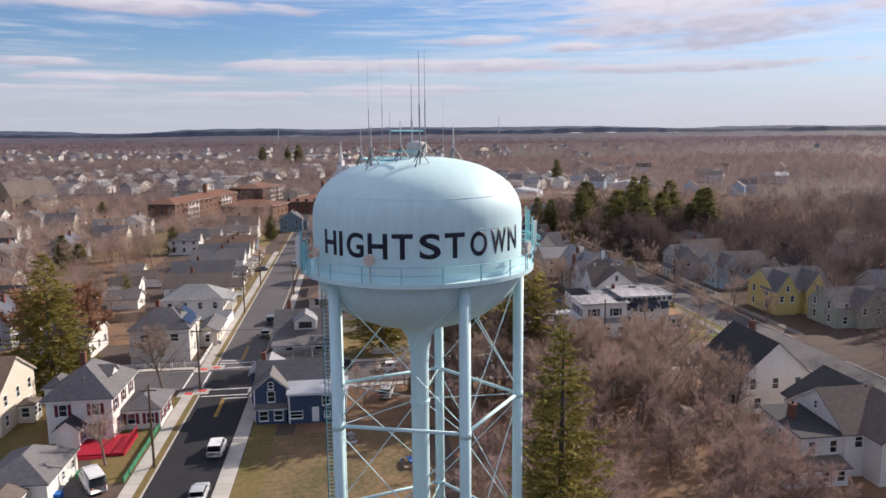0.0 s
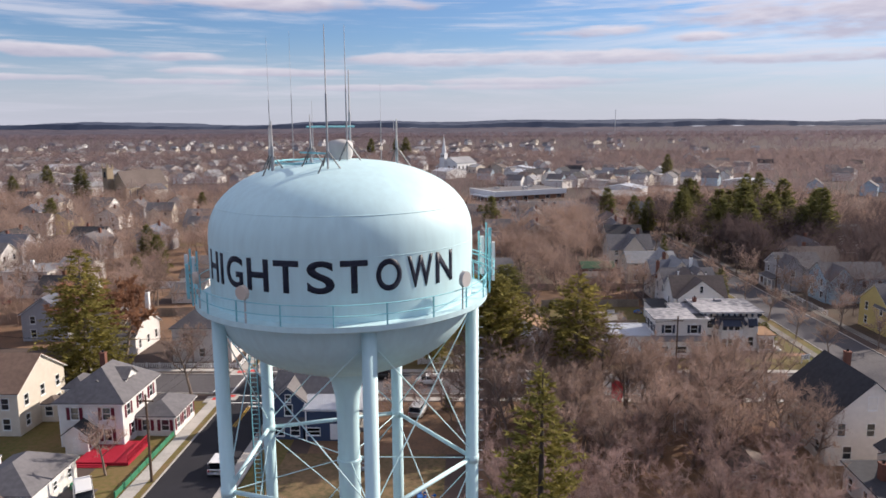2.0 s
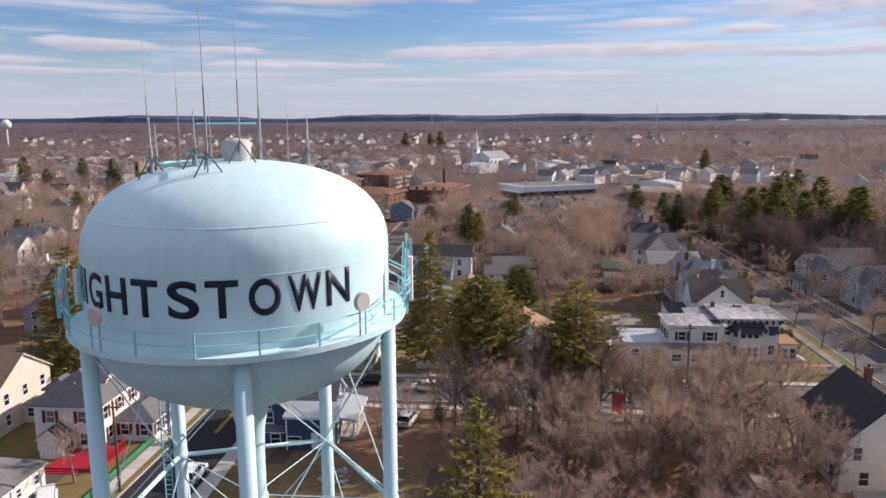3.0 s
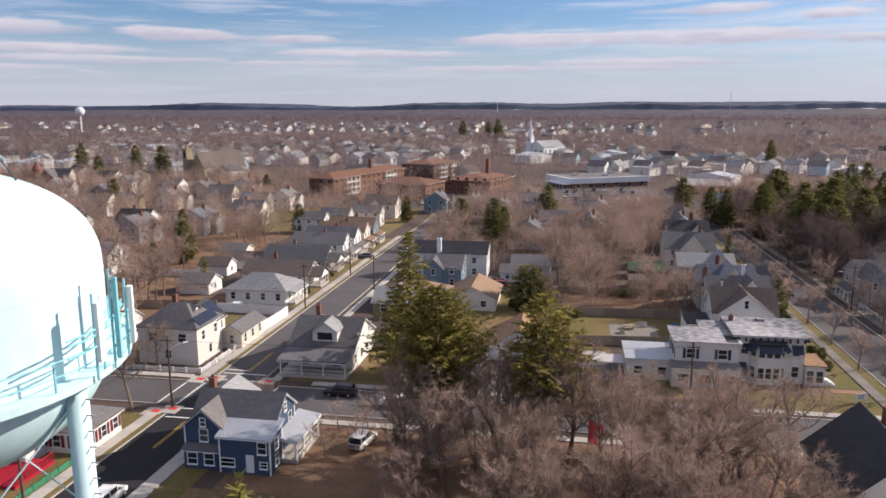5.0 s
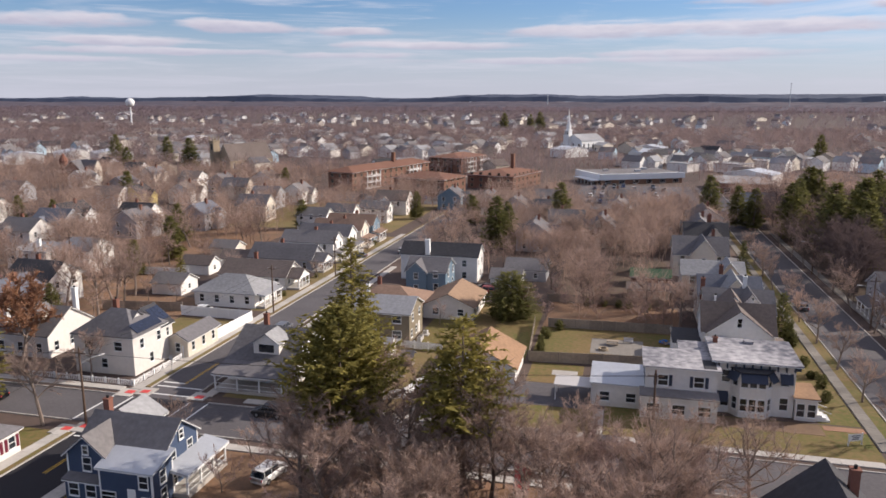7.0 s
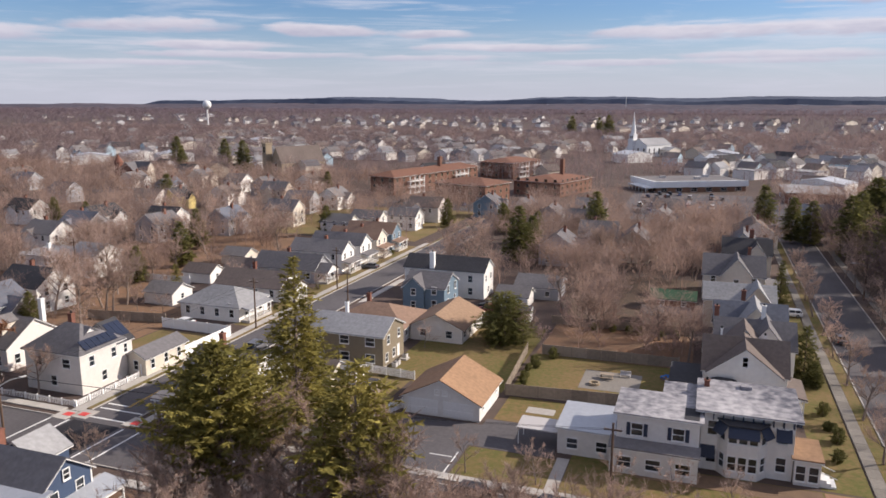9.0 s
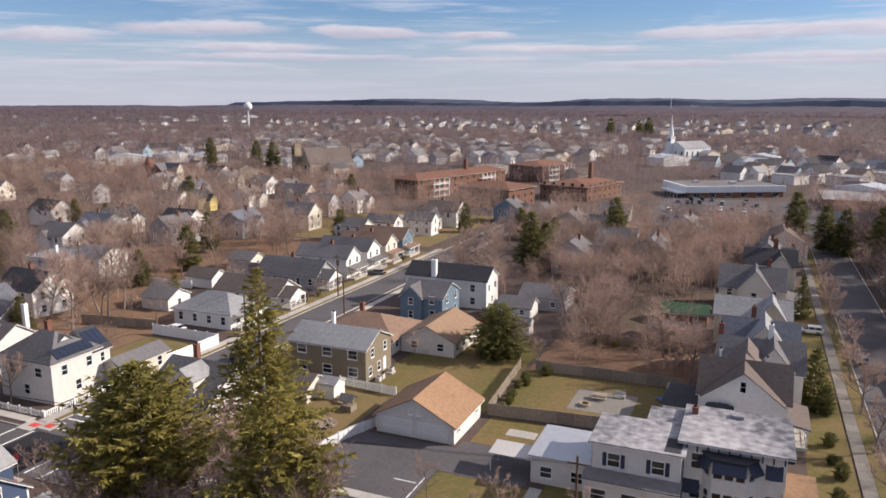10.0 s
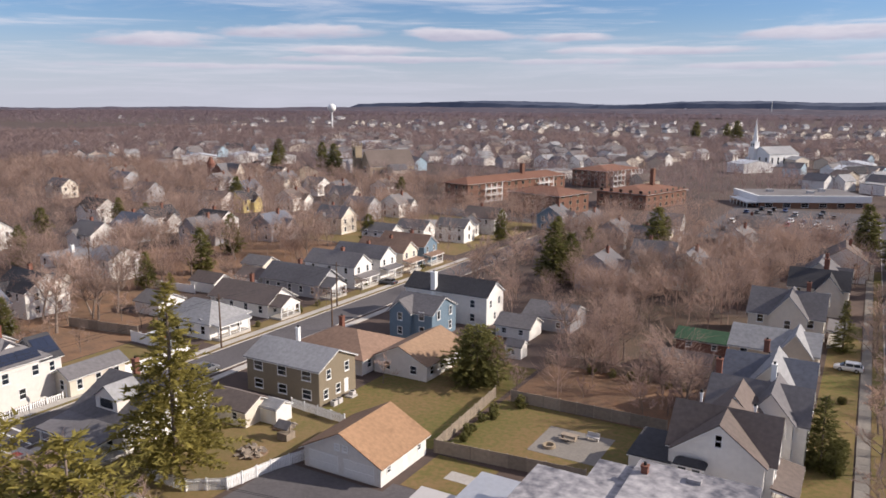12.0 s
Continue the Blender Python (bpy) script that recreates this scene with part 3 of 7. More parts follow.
def roof_slopes(w, d, z, rise, style, over):
    """The sloping faces of a roof as polygons, ridge along x ('x'), along y ('y'), hipped ('hip'), or a low slope falling south ('lean')."""
    a, b = w / 2 + over, d / 2 + over
    if style == "x":
        e = z - rise * over / (d / 2)
        return [[(-a, -b, e), (a, -b, e), (a, 0, z + rise), (-a, 0, z + rise)], [(a, b, e), (-a, b, e), (-a, 0, z + rise), (a, 0, z + rise)]]
    if style == "y":
        e = z - rise * over / (w / 2)
        return [[(a, -b, e), (a, b, e), (0, b, z + rise), (0, -b, z + rise)], [(-a, b, e), (-a, -b, e), (0, -b, z + rise), (0, b, z + rise)]]
    if style == "hip":
        k = max(0.0, a - b * 0.9) if a >= b else 0.0
        q = max(0.0, b - a * 0.9) if b > a else 0.0
        t, e = z + rise, z - 0.12
        if a >= b:
            return [[(-a, -b, e), (a, -b, e), (k, 0, t), (-k, 0, t)], [(a, b, e), (-a, b, e), (-k, 0, t), (k, 0, t)], [(a, -b, e), (a, b, e), (k, 0, t)], [(-a, b, e), (-a, -b, e), (-k, 0, t)]]
        return [[(a, -b, e), (a, b, e), (0, q, t), (0, -q, t)], [(-a, b, e), (-a, -b, e), (0, -q, t), (0, q, t)], [(-a, -b, e), (a, -b, e), (0, -q, t)], [(a, b, e), (-a, b, e), (0, q, t)]]
    if style == "lean":
        return [[(-a, -b, z), (a, -b, z), (a, b, z + rise), (-a, b, z + rise)]]
    return [[(-a, -b, z + 0.12), (a, -b, z + 0.12), (a, b, z + 0.22), (-a, b, z + 0.22)]]


def block(root, cx, cy, w, d, eave, rise, style, wall, roof, trim, wins=(), over=0.35, doors=(), shutter=None, base=-0.4, soffit=True):
    """One walled volume with its roof, windows and doors, set at (cx, cy) within the house. wins: (side, count, sill, width, height)."""
    s = Shape()
    off = pose(cx, cy, 0)
    for side in "SENW":
        o, u, length, rz = face_frame(side, w, d)
        holes = []
        for sd, n, sill, ww, wh in wins:
            if sd == side:
                gap = length / n
                holes += [(gap * (k + 0.5) - ww / 2, sill, ww, wh) for k in range(n)]
        for sd, at_, dw in doors:
            if sd == side:
                holes = [h for h in holes if h[1] > 2.2 or h[0] + h[2] < at_ - 0.2 or h[0] > at_ + dw + 0.2]
        dholes = [(at_, 0.25, dw, 2.1) for sd, at_, dw in doors if sd == side]
        s.wall(o, u, length, base, eave, [h for h in holes if h[1] + h[3] < eave - 0.05] + dholes)
        for a, z, ww, wh in holes:
            out = 0.0 if z + wh < eave - 0.05 else -0.10
            put_window(root, off @ pose(o[0] + u[0] * a + u[1] * -out, o[1] + u[1] * a + u[0] * out, z, 0, 0, rz), ww, wh, trim, shutter)
        for a, z, ww, wh in dholes:
            dm = trim if ww < 1.8 else trim_white
            dr = part("door", shared(("door", round(ww, 2), dm.name), lambda: door_shape(ww, wh), dm), None, root, at=off @ pose(o[0] + u[0] * a, o[1] + u[1] * a, z, 0, 0, rz))
    if style == "x":
        for sx in (-1, 1):
            p = [(sx * w / 2, -d / 2, eave), (sx * w / 2, d / 2, eave), (sx * w / 2, 0, eave + rise)]
            s.face(*(p if sx > 0 else p[::-1]))
    elif style == "y":
        for sy in (-1, 1):
            p = [(w / 2, sy * d / 2, eave), (-w / 2, sy * d / 2, eave), (0, sy * d / 2, eave + rise)]
            s.face(*(p if sy > 0 else p[::-1]))
    elif style == "lean":
        s.face((w / 2, -d / 2, eave), (w / 2, d / 2, eave), (w / 2, d / 2, eave + rise)).face((-w / 2, d / 2, eave), (-w / 2, -d / 2, eave), (-w / 2, d / 2, eave + rise))
        s.face((w / 2, d / 2, eave), (-w / 2, d / 2, eave), (-w / 2, d / 2, eave + rise), (w / 2, d / 2, eave + rise))
    part("wall", s, wall, root, at=off)
    r, tr = Shape(), Shape()
    for poly in roof_slopes(w, d, eave, rise, style, over):
        r.prism([(x, y, z + 0.17) for x, y, z in poly], 0.15)
        tr.prism([(x * 0.998, y * 0.998, z + 0.021) for x, y, z in poly], 0.10)
    part("roof", r, roof, root, at=off)
    if soffit:
        part("fascia", tr, trim_white, root, at=off)


def chimney(root, x, y, z0, z1, mat=None, w=0.7):
    s = Shape().box(-w / 2, -w / 2, z0, w / 2, w / 2, z1).box(-w / 2 - 0.06, -w / 2 - 0.06, z1, w / 2 + 0.06, w / 2 + 0.06, z1 + 0.15)
    c = part("chimney", s, mat or brick_red, root, at=pose(x, y, 0))
    part("flue", Shape().tube([(0, 0, z1 + 0.15), (0, 0, z1 + 0.45)], [0.15, 0.14], 8), rubber, c)


def porch(root, x0, y0, x1, y1, h, roof, side="S", posts=4, trim=None, rise=0.5, deck_mat=None):
    """A porch: deck, posts, rails and a low roof that falls outward on the given side."""
    p = part("porch", Shape().box(x0, y0, -0.3, x1, y1, 0.5), deck_mat or concrete, root)
    lo, hi = h, h + rise
    z = {"S": (lo, lo, hi, hi), "N": (hi, hi, lo, lo), "E": (hi, lo, lo, hi), "W": (lo, hi, hi, lo)}[side]
    o = 0.25
    c = [(x0 - o, y0 - o), (x1 + o, y0 - o), (x1 + o, y1 + o), (x0 - o, y1 + o)]
    part("porch_roof", Shape().prism([(a, b, zz + 0.2) for (a, b), zz in zip(c, z)], 0.16), roof, p)
    part("porch_fascia", Shape().prism([(a * 0.999, b * 0.999, zz + 0.02) for (a, b), zz in zip(c, z)], 0.16), trim or trim_white, p)
    for k in range(posts):
        f = k / max(1, posts - 1)
        if side in "SN":
            px, py = x0 + 0.15 + f * (x1 - x0 - 0.3), (y0 + 0.15 if side == "S" else y1 - 0.15)
        else:
            px, py = (x1 - 0.15 if side == "E" else x0 + 0.15), y0 + 0.15 + f * (y1 - y0 - 0.3)
        part("post", shared(("porch_post", round(h, 1)), lambda: Shape().box(-0.09, -0.09, 0.5, 0.09, 0.09, h - 0.1), trim_white), None, p, at=pose(px, py, 0))
    rail = Shape()
    if side in "SN":
        yy = y0 + 0.15 if side == "S" else y1 - 0.15
        for zz in (0.75, 1.35):
            rail.box(x0 + 0.1, yy - 0.03, zz, x1 - 0.1, yy + 0.03, zz + 0.06)
    else:
        xx = x1 - 0.15 if side == "E" else x0 + 0.15
        for zz in (0.75, 1.35):
            rail.box(xx - 0.03, y0 + 0.1, zz, xx + 0.03, y1 - 0.1, zz + 0.06)
    part("rail", rail, trim or trim_white, p)


def dormer(root, x, y, z, w, depth, face, wall, roof, trim, hgt=1.3):
    """A small gabled dormer with one window, looking S, E, N or W from (x, y)."""
    rz = {"S": 0, "E": 90, "N": 180, "W": 270}[face]
    d = part("dormer", Shape().wall((-w / 2, 0), (1, 0), w, z - 0.6, z + hgt, [(w * 0.2, z + 0.15, w * 0.6, hgt - 0.3)]), wall, root, at=pose(x, y, 0, 0, 0, rz))
    s = Shape().face((w / 2, 0, z - 0.6), (w / 2, depth, z - 0.6), (w / 2, depth, z + hgt), (w / 2, 0, z + hgt)).face((-w / 2, depth, z - 0.6), (-w / 2, 0, z - 0.6), (-w / 2, 0, z + hgt), (-w / 2, depth, z + hgt))
    s.face((-w / 2, 0, z + hgt), (w / 2, 0, z + hgt), (0, 0, z + hgt + w * 0.35))
    part("dormer_wall", s, wall, d)
    r = Shape()
    for sx in (-1, 1):
        r.prism([(sx * (w / 2 + 0.2), -0.25, z + hgt), (sx * (w / 2 + 0.2), depth, z + hgt), (0, depth, z + hgt + w * 0.35 + 0.14), (0, -0.25, z + hgt + w * 0.35 + 0.14)], 0.12)
    part("dormer_roof", r, roof, d)
    part("dormer_window", shared(("dw", round(w, 1), round(hgt, 1)), lambda: pane_shape(w * 0.6, hgt - 0.3), glass), None, d, at=pose(-w * 0.3, 0, z + 0.15))


def house(name, x0, y0, x1, y1, eave, rise, style, wall, roof, label, wins=None, category="house", trim=None, shutter=None, doors=(), over=0.35, group=""):
    """A house over the plot rectangle; returns its root, whose origin is the middle of the plan on the ground."""
    w, d = x1 - x0, y1 - y0
    root = thing(name, (x0 + x1) / 2, (y0 + y1) / 2, label=label, category=category, group=group)
    if wins is None:
        wins = []
        for lev in range(max(1, int(round(eave / 2.8)))):
            sill = 0.95 + 2.75 * lev
            wins += [("S", max(1, int(w / 3.2)), sill, 0.95, 1.45), ("E", max(1, int(d / 3.4)), sill, 0.95, 1.45), ("N", max(1, int(w / 3.6)), sill, 0.95, 1.45), ("W", max(1, int(d / 3.6)), sill, 0.95, 1.45)]
    block(root, 0, 0, w, d, eave, rise, style, WALLS[wall], ROOFS[roof], trim or trim_white, wins, over, doors, shutter)
    return root


# ---- the water tower ----
TX, TY = 4.6, 50.0


def bent_text(word, radius, z, height):
    """Letters as flat strokes wrapped on a drum: returns one mesh for each letter."""
    made = []
    n = len(word)
    for k, ch in enumerate(word):
        cu = bpy.data.curves.new("glyph", "FONT")
        cu.body, cu.size, cu.align_x = ch, 1.0, "CENTER"
        cu.resolution_u, cu.offset = 6, 0.022
        ob = new("glyph", cu)
        me = bpy.data.meshes.new_from_object(ob.evaluated_get(bpy.context.evaluated_depsgraph_get()))
        bpy.data.objects.remove(ob)
        bm = bmesh.new()
        bm.from_mesh(me)
        bmesh.ops.subdivide_edges(bm, edges=[e for e in bm.edges if e.calc_length() > 0.25], cuts=2)
        vs = [v.co.copy() for v in bm.verts]
        x0, x1 = min(v.x for v in vs), max(v.x for v in vs)
        y0, y1 = min(v.y for v in vs), max(v.y for v in vs)
        wide = {"I": 0.30, "W": 1.50}.get(ch, 1.26)
        a0 = CENTRES[k]
        for v in bm.verts:
            u = ((v.co.x - x0) / (x1 - x0) - 0.5) * wide
            a = radians(a0) + u / radius
            v.co = Vector((radius * math.cos(a), radius * math.sin(a), z + (v.co.y - y0) / (y1 - y0) * height))
        ex = bmesh.ops.extrude_face_region(bm, geom=bm.faces[:])
        for v in [g for g in ex["geom"] if isinstance(g, bmesh.types.BMVert)]:
            r = math.hypot(v.co.x, v.co.y)
            v.co.x *= (r + 0.012) / r
            v.co.y *= (r + 0.012) / r
        out = bpy.data.meshes.new("letter")
        bm.to_mesh(out)
        bm.free()
        out.materials.append(ink)
        made.append(out)
    return made


CENTRES = [214.3, 222.9, 232.1, 244.7, 257.2, 270.6, 283.0, 296.4, 310.2, 323.2]  # degrees round the drum


def build_tower():
    root = thing("water_tower", TX, TY, label="pale blue steel water tower on five legs with black lettering", category="water tower")
    g = root.location.z
    H = lambda z: z - g
    dome = [(7.0 * math.sin(a) ** (2 / 2.3), H(34.5) + 4.0 * math.cos(a) ** (2 / 2.3)) for a in [math.pi / 2 * k / 20 for k in range(1, 20)]] + [(7.0, H(34.4))]
    prof = [(0.02, H(38.5))] + dome + [(7.0, H(31.3))]
    part("tank", Shape().lathe(prof[::-1], 96), tower_blue, root, "pale blue painted steel tank", True)
    bowl = [(7.0 * math.sin(a), H(31.3) - 4.3 * math.cos(a)) for a in [math.pi / 2 * k / 12 for k in range(12, 1, -1)]]
    part("bowl", Shape().lathe([(p[0], p[1]) for p in bowl][::-1], 96), tower_blue, root, smooth=True)
    for z in (36.2, 34.35):
        r = 7.0 if z < 34.5 else 7.0 * (1 - ((z - 34.5) / 4.0) ** 2.3) ** (1 / 2.3)
        part("seam", Shape().lathe([(r - 0.03, H(z) - 0.03), (r + 0.015, H(z) - 0.012), (r + 0.015, H(z) + 0.012), (r - 0.03, H(z) + 0.03)], 96), tower_blue, root)
    # riser with its flare
    part("riser", Shape().lathe([(2.0, H(27.45)), (1.35, H(26.9)), (0.88, H(26.2)), (0.68, H(25.2)), (0.62, H(24.0)), (0.62, -0.5)][::-1], 32), tower_blue, root, smooth=True)
    part("riser_band", Shape().lathe([(0.62, H(21.3)), (0.70, H(21.35)), (0.70, H(21.55)), (0.62, H(21.6))][::-1], 32), tower_blue, root)
    # balcony
    deck = [(6.95, H(31.32)), (7.75, H(31.32)), (7.82, H(31.36)), (7.82, H(31.1)), (7.78, H(31.05)), (6.9, H(31.05))]
    b = part("balcony", Shape().lathe(deck[::-1], 96), tower_blue, root)
    for z in (31.85, 32.35):
        part("rail", Shape().lathe([(7.72, H(z)), (7.76, H(z) - 0.025), (7.80, H(z)), (7.76, H(z) + 0.025), (7.72, H(z))], 96), tower_top, b)
    for k in range(20):
        a = math.pi * 2 * (k + 0.3) / 20
        part("post", shared(("rail_post",), lambda: Shape().box(-0.03, -0.03, H(31.3), 0.03, 0.03, H(32.37)), tower_top), None, b, at=pose(7.76 * math.cos(a), 7.76 * math.sin(a), 0, 0, 0, math.degrees(a)))
    # legs with braces between
    legs = [(7.0 * math.cos(radians(72 * k)), 7.0 * math.sin(radians(72 * k))) for k in range(5)]
    for k, (x, y) in enumerate(legs):
        lg = part("leg", shared(("tower_leg",), lambda: Shape().tube([(0, 0, -0.5), (0, 0, H(31.0))], [0.36, 0.36], 24), tower_blue, True), None, root, at=pose(x, y, 0))
        for z in (21.6, 12.0):
            part("collar", shared(("leg_collar", z), lambda: Shape().tube([(0, 0, H(z) - 0.22), (0, 0, H(z) + 0.22)], [0.39, 0.39], 24), tower_blue, True), None, lg)
        part("foot", shared(("leg_foot",), lambda: Shape().box(-1.1, -1.1, -0.4, 1.1, 1.1, 0.35), concrete), None, lg)
        x2, y2 = legs[(k + 1) % 5]
        for z in (21.6, 12.0):
            part("strut", Shape().tube([(x, y, H(z)), (x2, y2, H(z))], [0.125, 0.125], 10), tower_blue, root, smooth=True)
        for za, zb in ((30.4, 22.0), (21.2, 12.4), (11.6, 1.2)):
            for p, q in (((x, y, H(za)), (x2, y2, H(zb))), ((x2, y2, H(za)), (x, y, H(zb)))):
                part("brace_rod", Shape().tube([p, q], [0.035, 0.035], 5), tower_blue, root)
        for z in (21.6, 12.0):
            part("riser_rod", Shape().tube([(x * 0.93, y * 0.93, H(z)), (x * 0.1, y * 0.1, H(z))], [0.03, 0.03], 5), tower_blue, root)
    # step pegs on the east leg, caged ladder outside the far west leg
    for k in range(46):
        part("step_peg", shared(("step_peg",), lambda: Shape().box(0, -0.02, -0.02, 0.28, 0.02, 0.02), steel), None, root, at=pose(7.0 + 0.34, 0, 3 + 0.6 * k))
    lx, ly = legs[2][0] - 0.82, legs[2][1]
    f = 1.0
    lad = part("ladder", Shape().box(lx * f - 0.25, ly * f - 0.03, 1, lx * f - 0.20, ly * f + 0.03, H(31.5)).box(lx * f + 0.20, ly * f - 0.03, 1, lx * f + 0.25, ly * f + 0.03, H(31.5)), tower_top, root)
    for k in range(95):
        part("rung", shared(("rung",), lambda: Shape().box(-0.22, -0.015, -0.015, 0.22, 0.015, 0.015), tower_top), None, lad, at=pose(lx * f, ly * f, 1.3 + 0.3 * k))
    # the cage's dark colour stands in for the shade inside its lattice
    part("cage_bar", Shape().box(-0.30, 0.04, 3, -0.26, 0.08, H(30.6)).box(0.26, 0.04, 3, 0.30, 0.08, H(30.6)).box(-0.02, 0.34, 3, 0.02, 0.38, H(30.6)), steel_dark, lad, at=pose(lx, ly, 0))
    for k in range(26):
        part("cage_hoop", shared(("cage_hoop",), lambda: Shape().tube([(0.28 * math.cos(t), 0.06 + 0.30 * math.sin(t), 0) for t in [math.pi * j / 8 for j in range(9)]], [0.022] * 9, 4), steel_dark), None, lad, at=pose(lx * f, ly * f, 3.0 + 1.05 * k))
    # lettering
    for me in bent_text("HIGHTSTOWN", 7.005, H(32.72), 1.52):
        part("letter", me, None, root, "black painted letter")
    # things on the roof
    hatch = part("roof_vent", Shape().lathe([(0.0, H(39.55)), (0.58, H(39.45)), (0.68, H(39.3)), (0.66, H(38.75)), (0.50, H(38.3))][::-1], 24), grey_disc, root, "grey roof vent drum", True)
    ring = Shape()
    for k in range(24):
        t0, t1 = math.pi * 2 * k / 24, math.pi * 2 * (k + 1) / 24
        ring.tube([(2.6 * math.cos(t0) - 1.2, 2.6 * math.sin(t0) + 0.6, H(38.35)), (2.6 * math.cos(t1) - 1.2, 2.6 * math.sin(t1) + 0.6, H(38.35))], [0.06, 0.06], 5)
    part("roof_ring", ring, tower_top, root)
    for x, y, top, foot, low in ((4.5, 46.7, 45.0, 37.9, 0.04), (5.1, 49.1, 45.3, 38.3, 0.028), (1.5, 47.8, 40.5, 37.7, 0.07), (7.4, 52.3, 40.6, 37.9, 0.07), (4.6, 53.5, 43.4, 38.0, 0.06), (1.4, 47.9, 44.6, 37.8, 0.012),
                                 (2.3, 49.0, 45.0, 38.0, 0.010), (2.9, 51.2, 41.6, 38.2, 0.02), (6.6, 51.6, 42.5, 38.1, 0.010), (3.4, 48.1, 40.8, 38.1, 0.05), (0.9, 49.6, 40.2, 37.6, 0.05)):
        x, y = x - TX, y - TY
        m = part("antenna_mast", Shape().tube([(x, y, H(foot)), (x, y, H(foot) + (top - foot) * 0.55)], [low + 0.012, low + 0.012], 8), steel, root)
        part("whip", Shape().tube([(x, y, H(foot) + (top - foot) * 0.5), (x, y, H(top))], [low * 0.8, low * 0.45], 6), grey_disc, m)
        if low > 0.025:
            for dx, dy in ((0.8, 0.1), (-0.5, 0.7), (-0.4, -0.7)):
                part("strut_leg", Shape().tube([(x, y, H(foot) + 1.15), (x + dx, y + dy, H(foot) - 0.02)], [0.035, 0.035], 5), steel_dark, m)
    part("cross_arm", Shape().tube([(-1.7, -0.4, H(40.2)), (0.6, 1.2, H(40.2))], [0.05, 0.05], 6), tower_top, root)
    part("cross_arm", Shape().tube([(-1.9, -1.2, H(38.9)), (-0.2, -3.0, H(38.9))], [0.05, 0.05], 6), tower_top, root)
    # panel antennas and dishes on the balcony
    def cell_panel(a, r, z0, z1, mat, w=0.30):
        c, s_ = math.cos(radians(a)), math.sin(radians(a))
        at = pose(r * c, r * s_, 0, 0, 0, a)
        p = part("panel_antenna", Shape().box(0.12, -w / 2, H(z0), 0.28, w / 2, H(z1)), mat, root, at=at)
        part("bracket", Shape().tube([(0, 0, H(31.2)), (0, 0, H(z1) + 0.3)], [0.05, 0.05], 6).box(0, -0.03, H(z0) + 0.4, 0.14, 0.03, H(z0) + 0.5).box(0, -0.03, H(z1) - 0.5, 0.14, 0.03, H(z1) - 0.4), tower_top, p)
    cell_panel(0, 7.95, 31.9, 34.0, trim_white)
    cell_panel(9, 7.9, 31.6, 34.6, tower_top, 0.14)
    cell_panel(20, 7.9, 31.7, 33.9, trim_white)
    cell_panel(195, 7.95, 31.6, 33.7, trim_white)
    cell_panel(203, 7.9, 31.6, 33.4, tower_top, 0.2)
    cell_panel(184, 7.9, 31.6, 33.3, trim_white)
    for a, z, r, mat in ((327, 32.85, 0.40, grey_disc), (243.5, 32.8, 0.34, tan_disc), (212, 32.9, 0.30, tan_disc)):
        d = part("dish", Shape().tube([(7.78, 0, H(z)), (7.98, 0, H(z))], [r, r * 0.97], 24), mat, root, at=pose(0, 0, 0, 0, 0, a))
        part("dish_pole", Shape().tube([(7.74, 0, H(31.2)), (7.74, 0, H(z) + r)], [0.045, 0.045], 6), grey_disc, d)
    for dz in (33.1, 32.9, 32.5):
        part("hoop_rail", Shape().tube([((7.9 + 0.35 * math.cos(t)) * math.cos(0.12 * j - 0.2), (7.9 + 0.35 * math.cos(t)) * math.sin(0.12 * j - 0.2), H(dz)) for j, t in enumerate([math.pi * k / 6 for k in range(7)])], [0.035] * 7, 5), tower_top, root)


build_tower()


# ---- the houses near the crossing ----
def corner_boards(root, w, d, h, cx=0.0, cy=0.0):
    """White boards up the four corners of a block."""
    for sx in (-1, 1):
        for sy in (-1, 1):
            part("corner_board", shared(("corner_board", h), lambda: Shape().box(-0.09, -0.09, -0.2, 0.09, 0.09, h), trim_white), None, root, at=pose(cx + sx * (w / 2 - 0.06), cy + sy * (d / 2 - 0.06), 0))


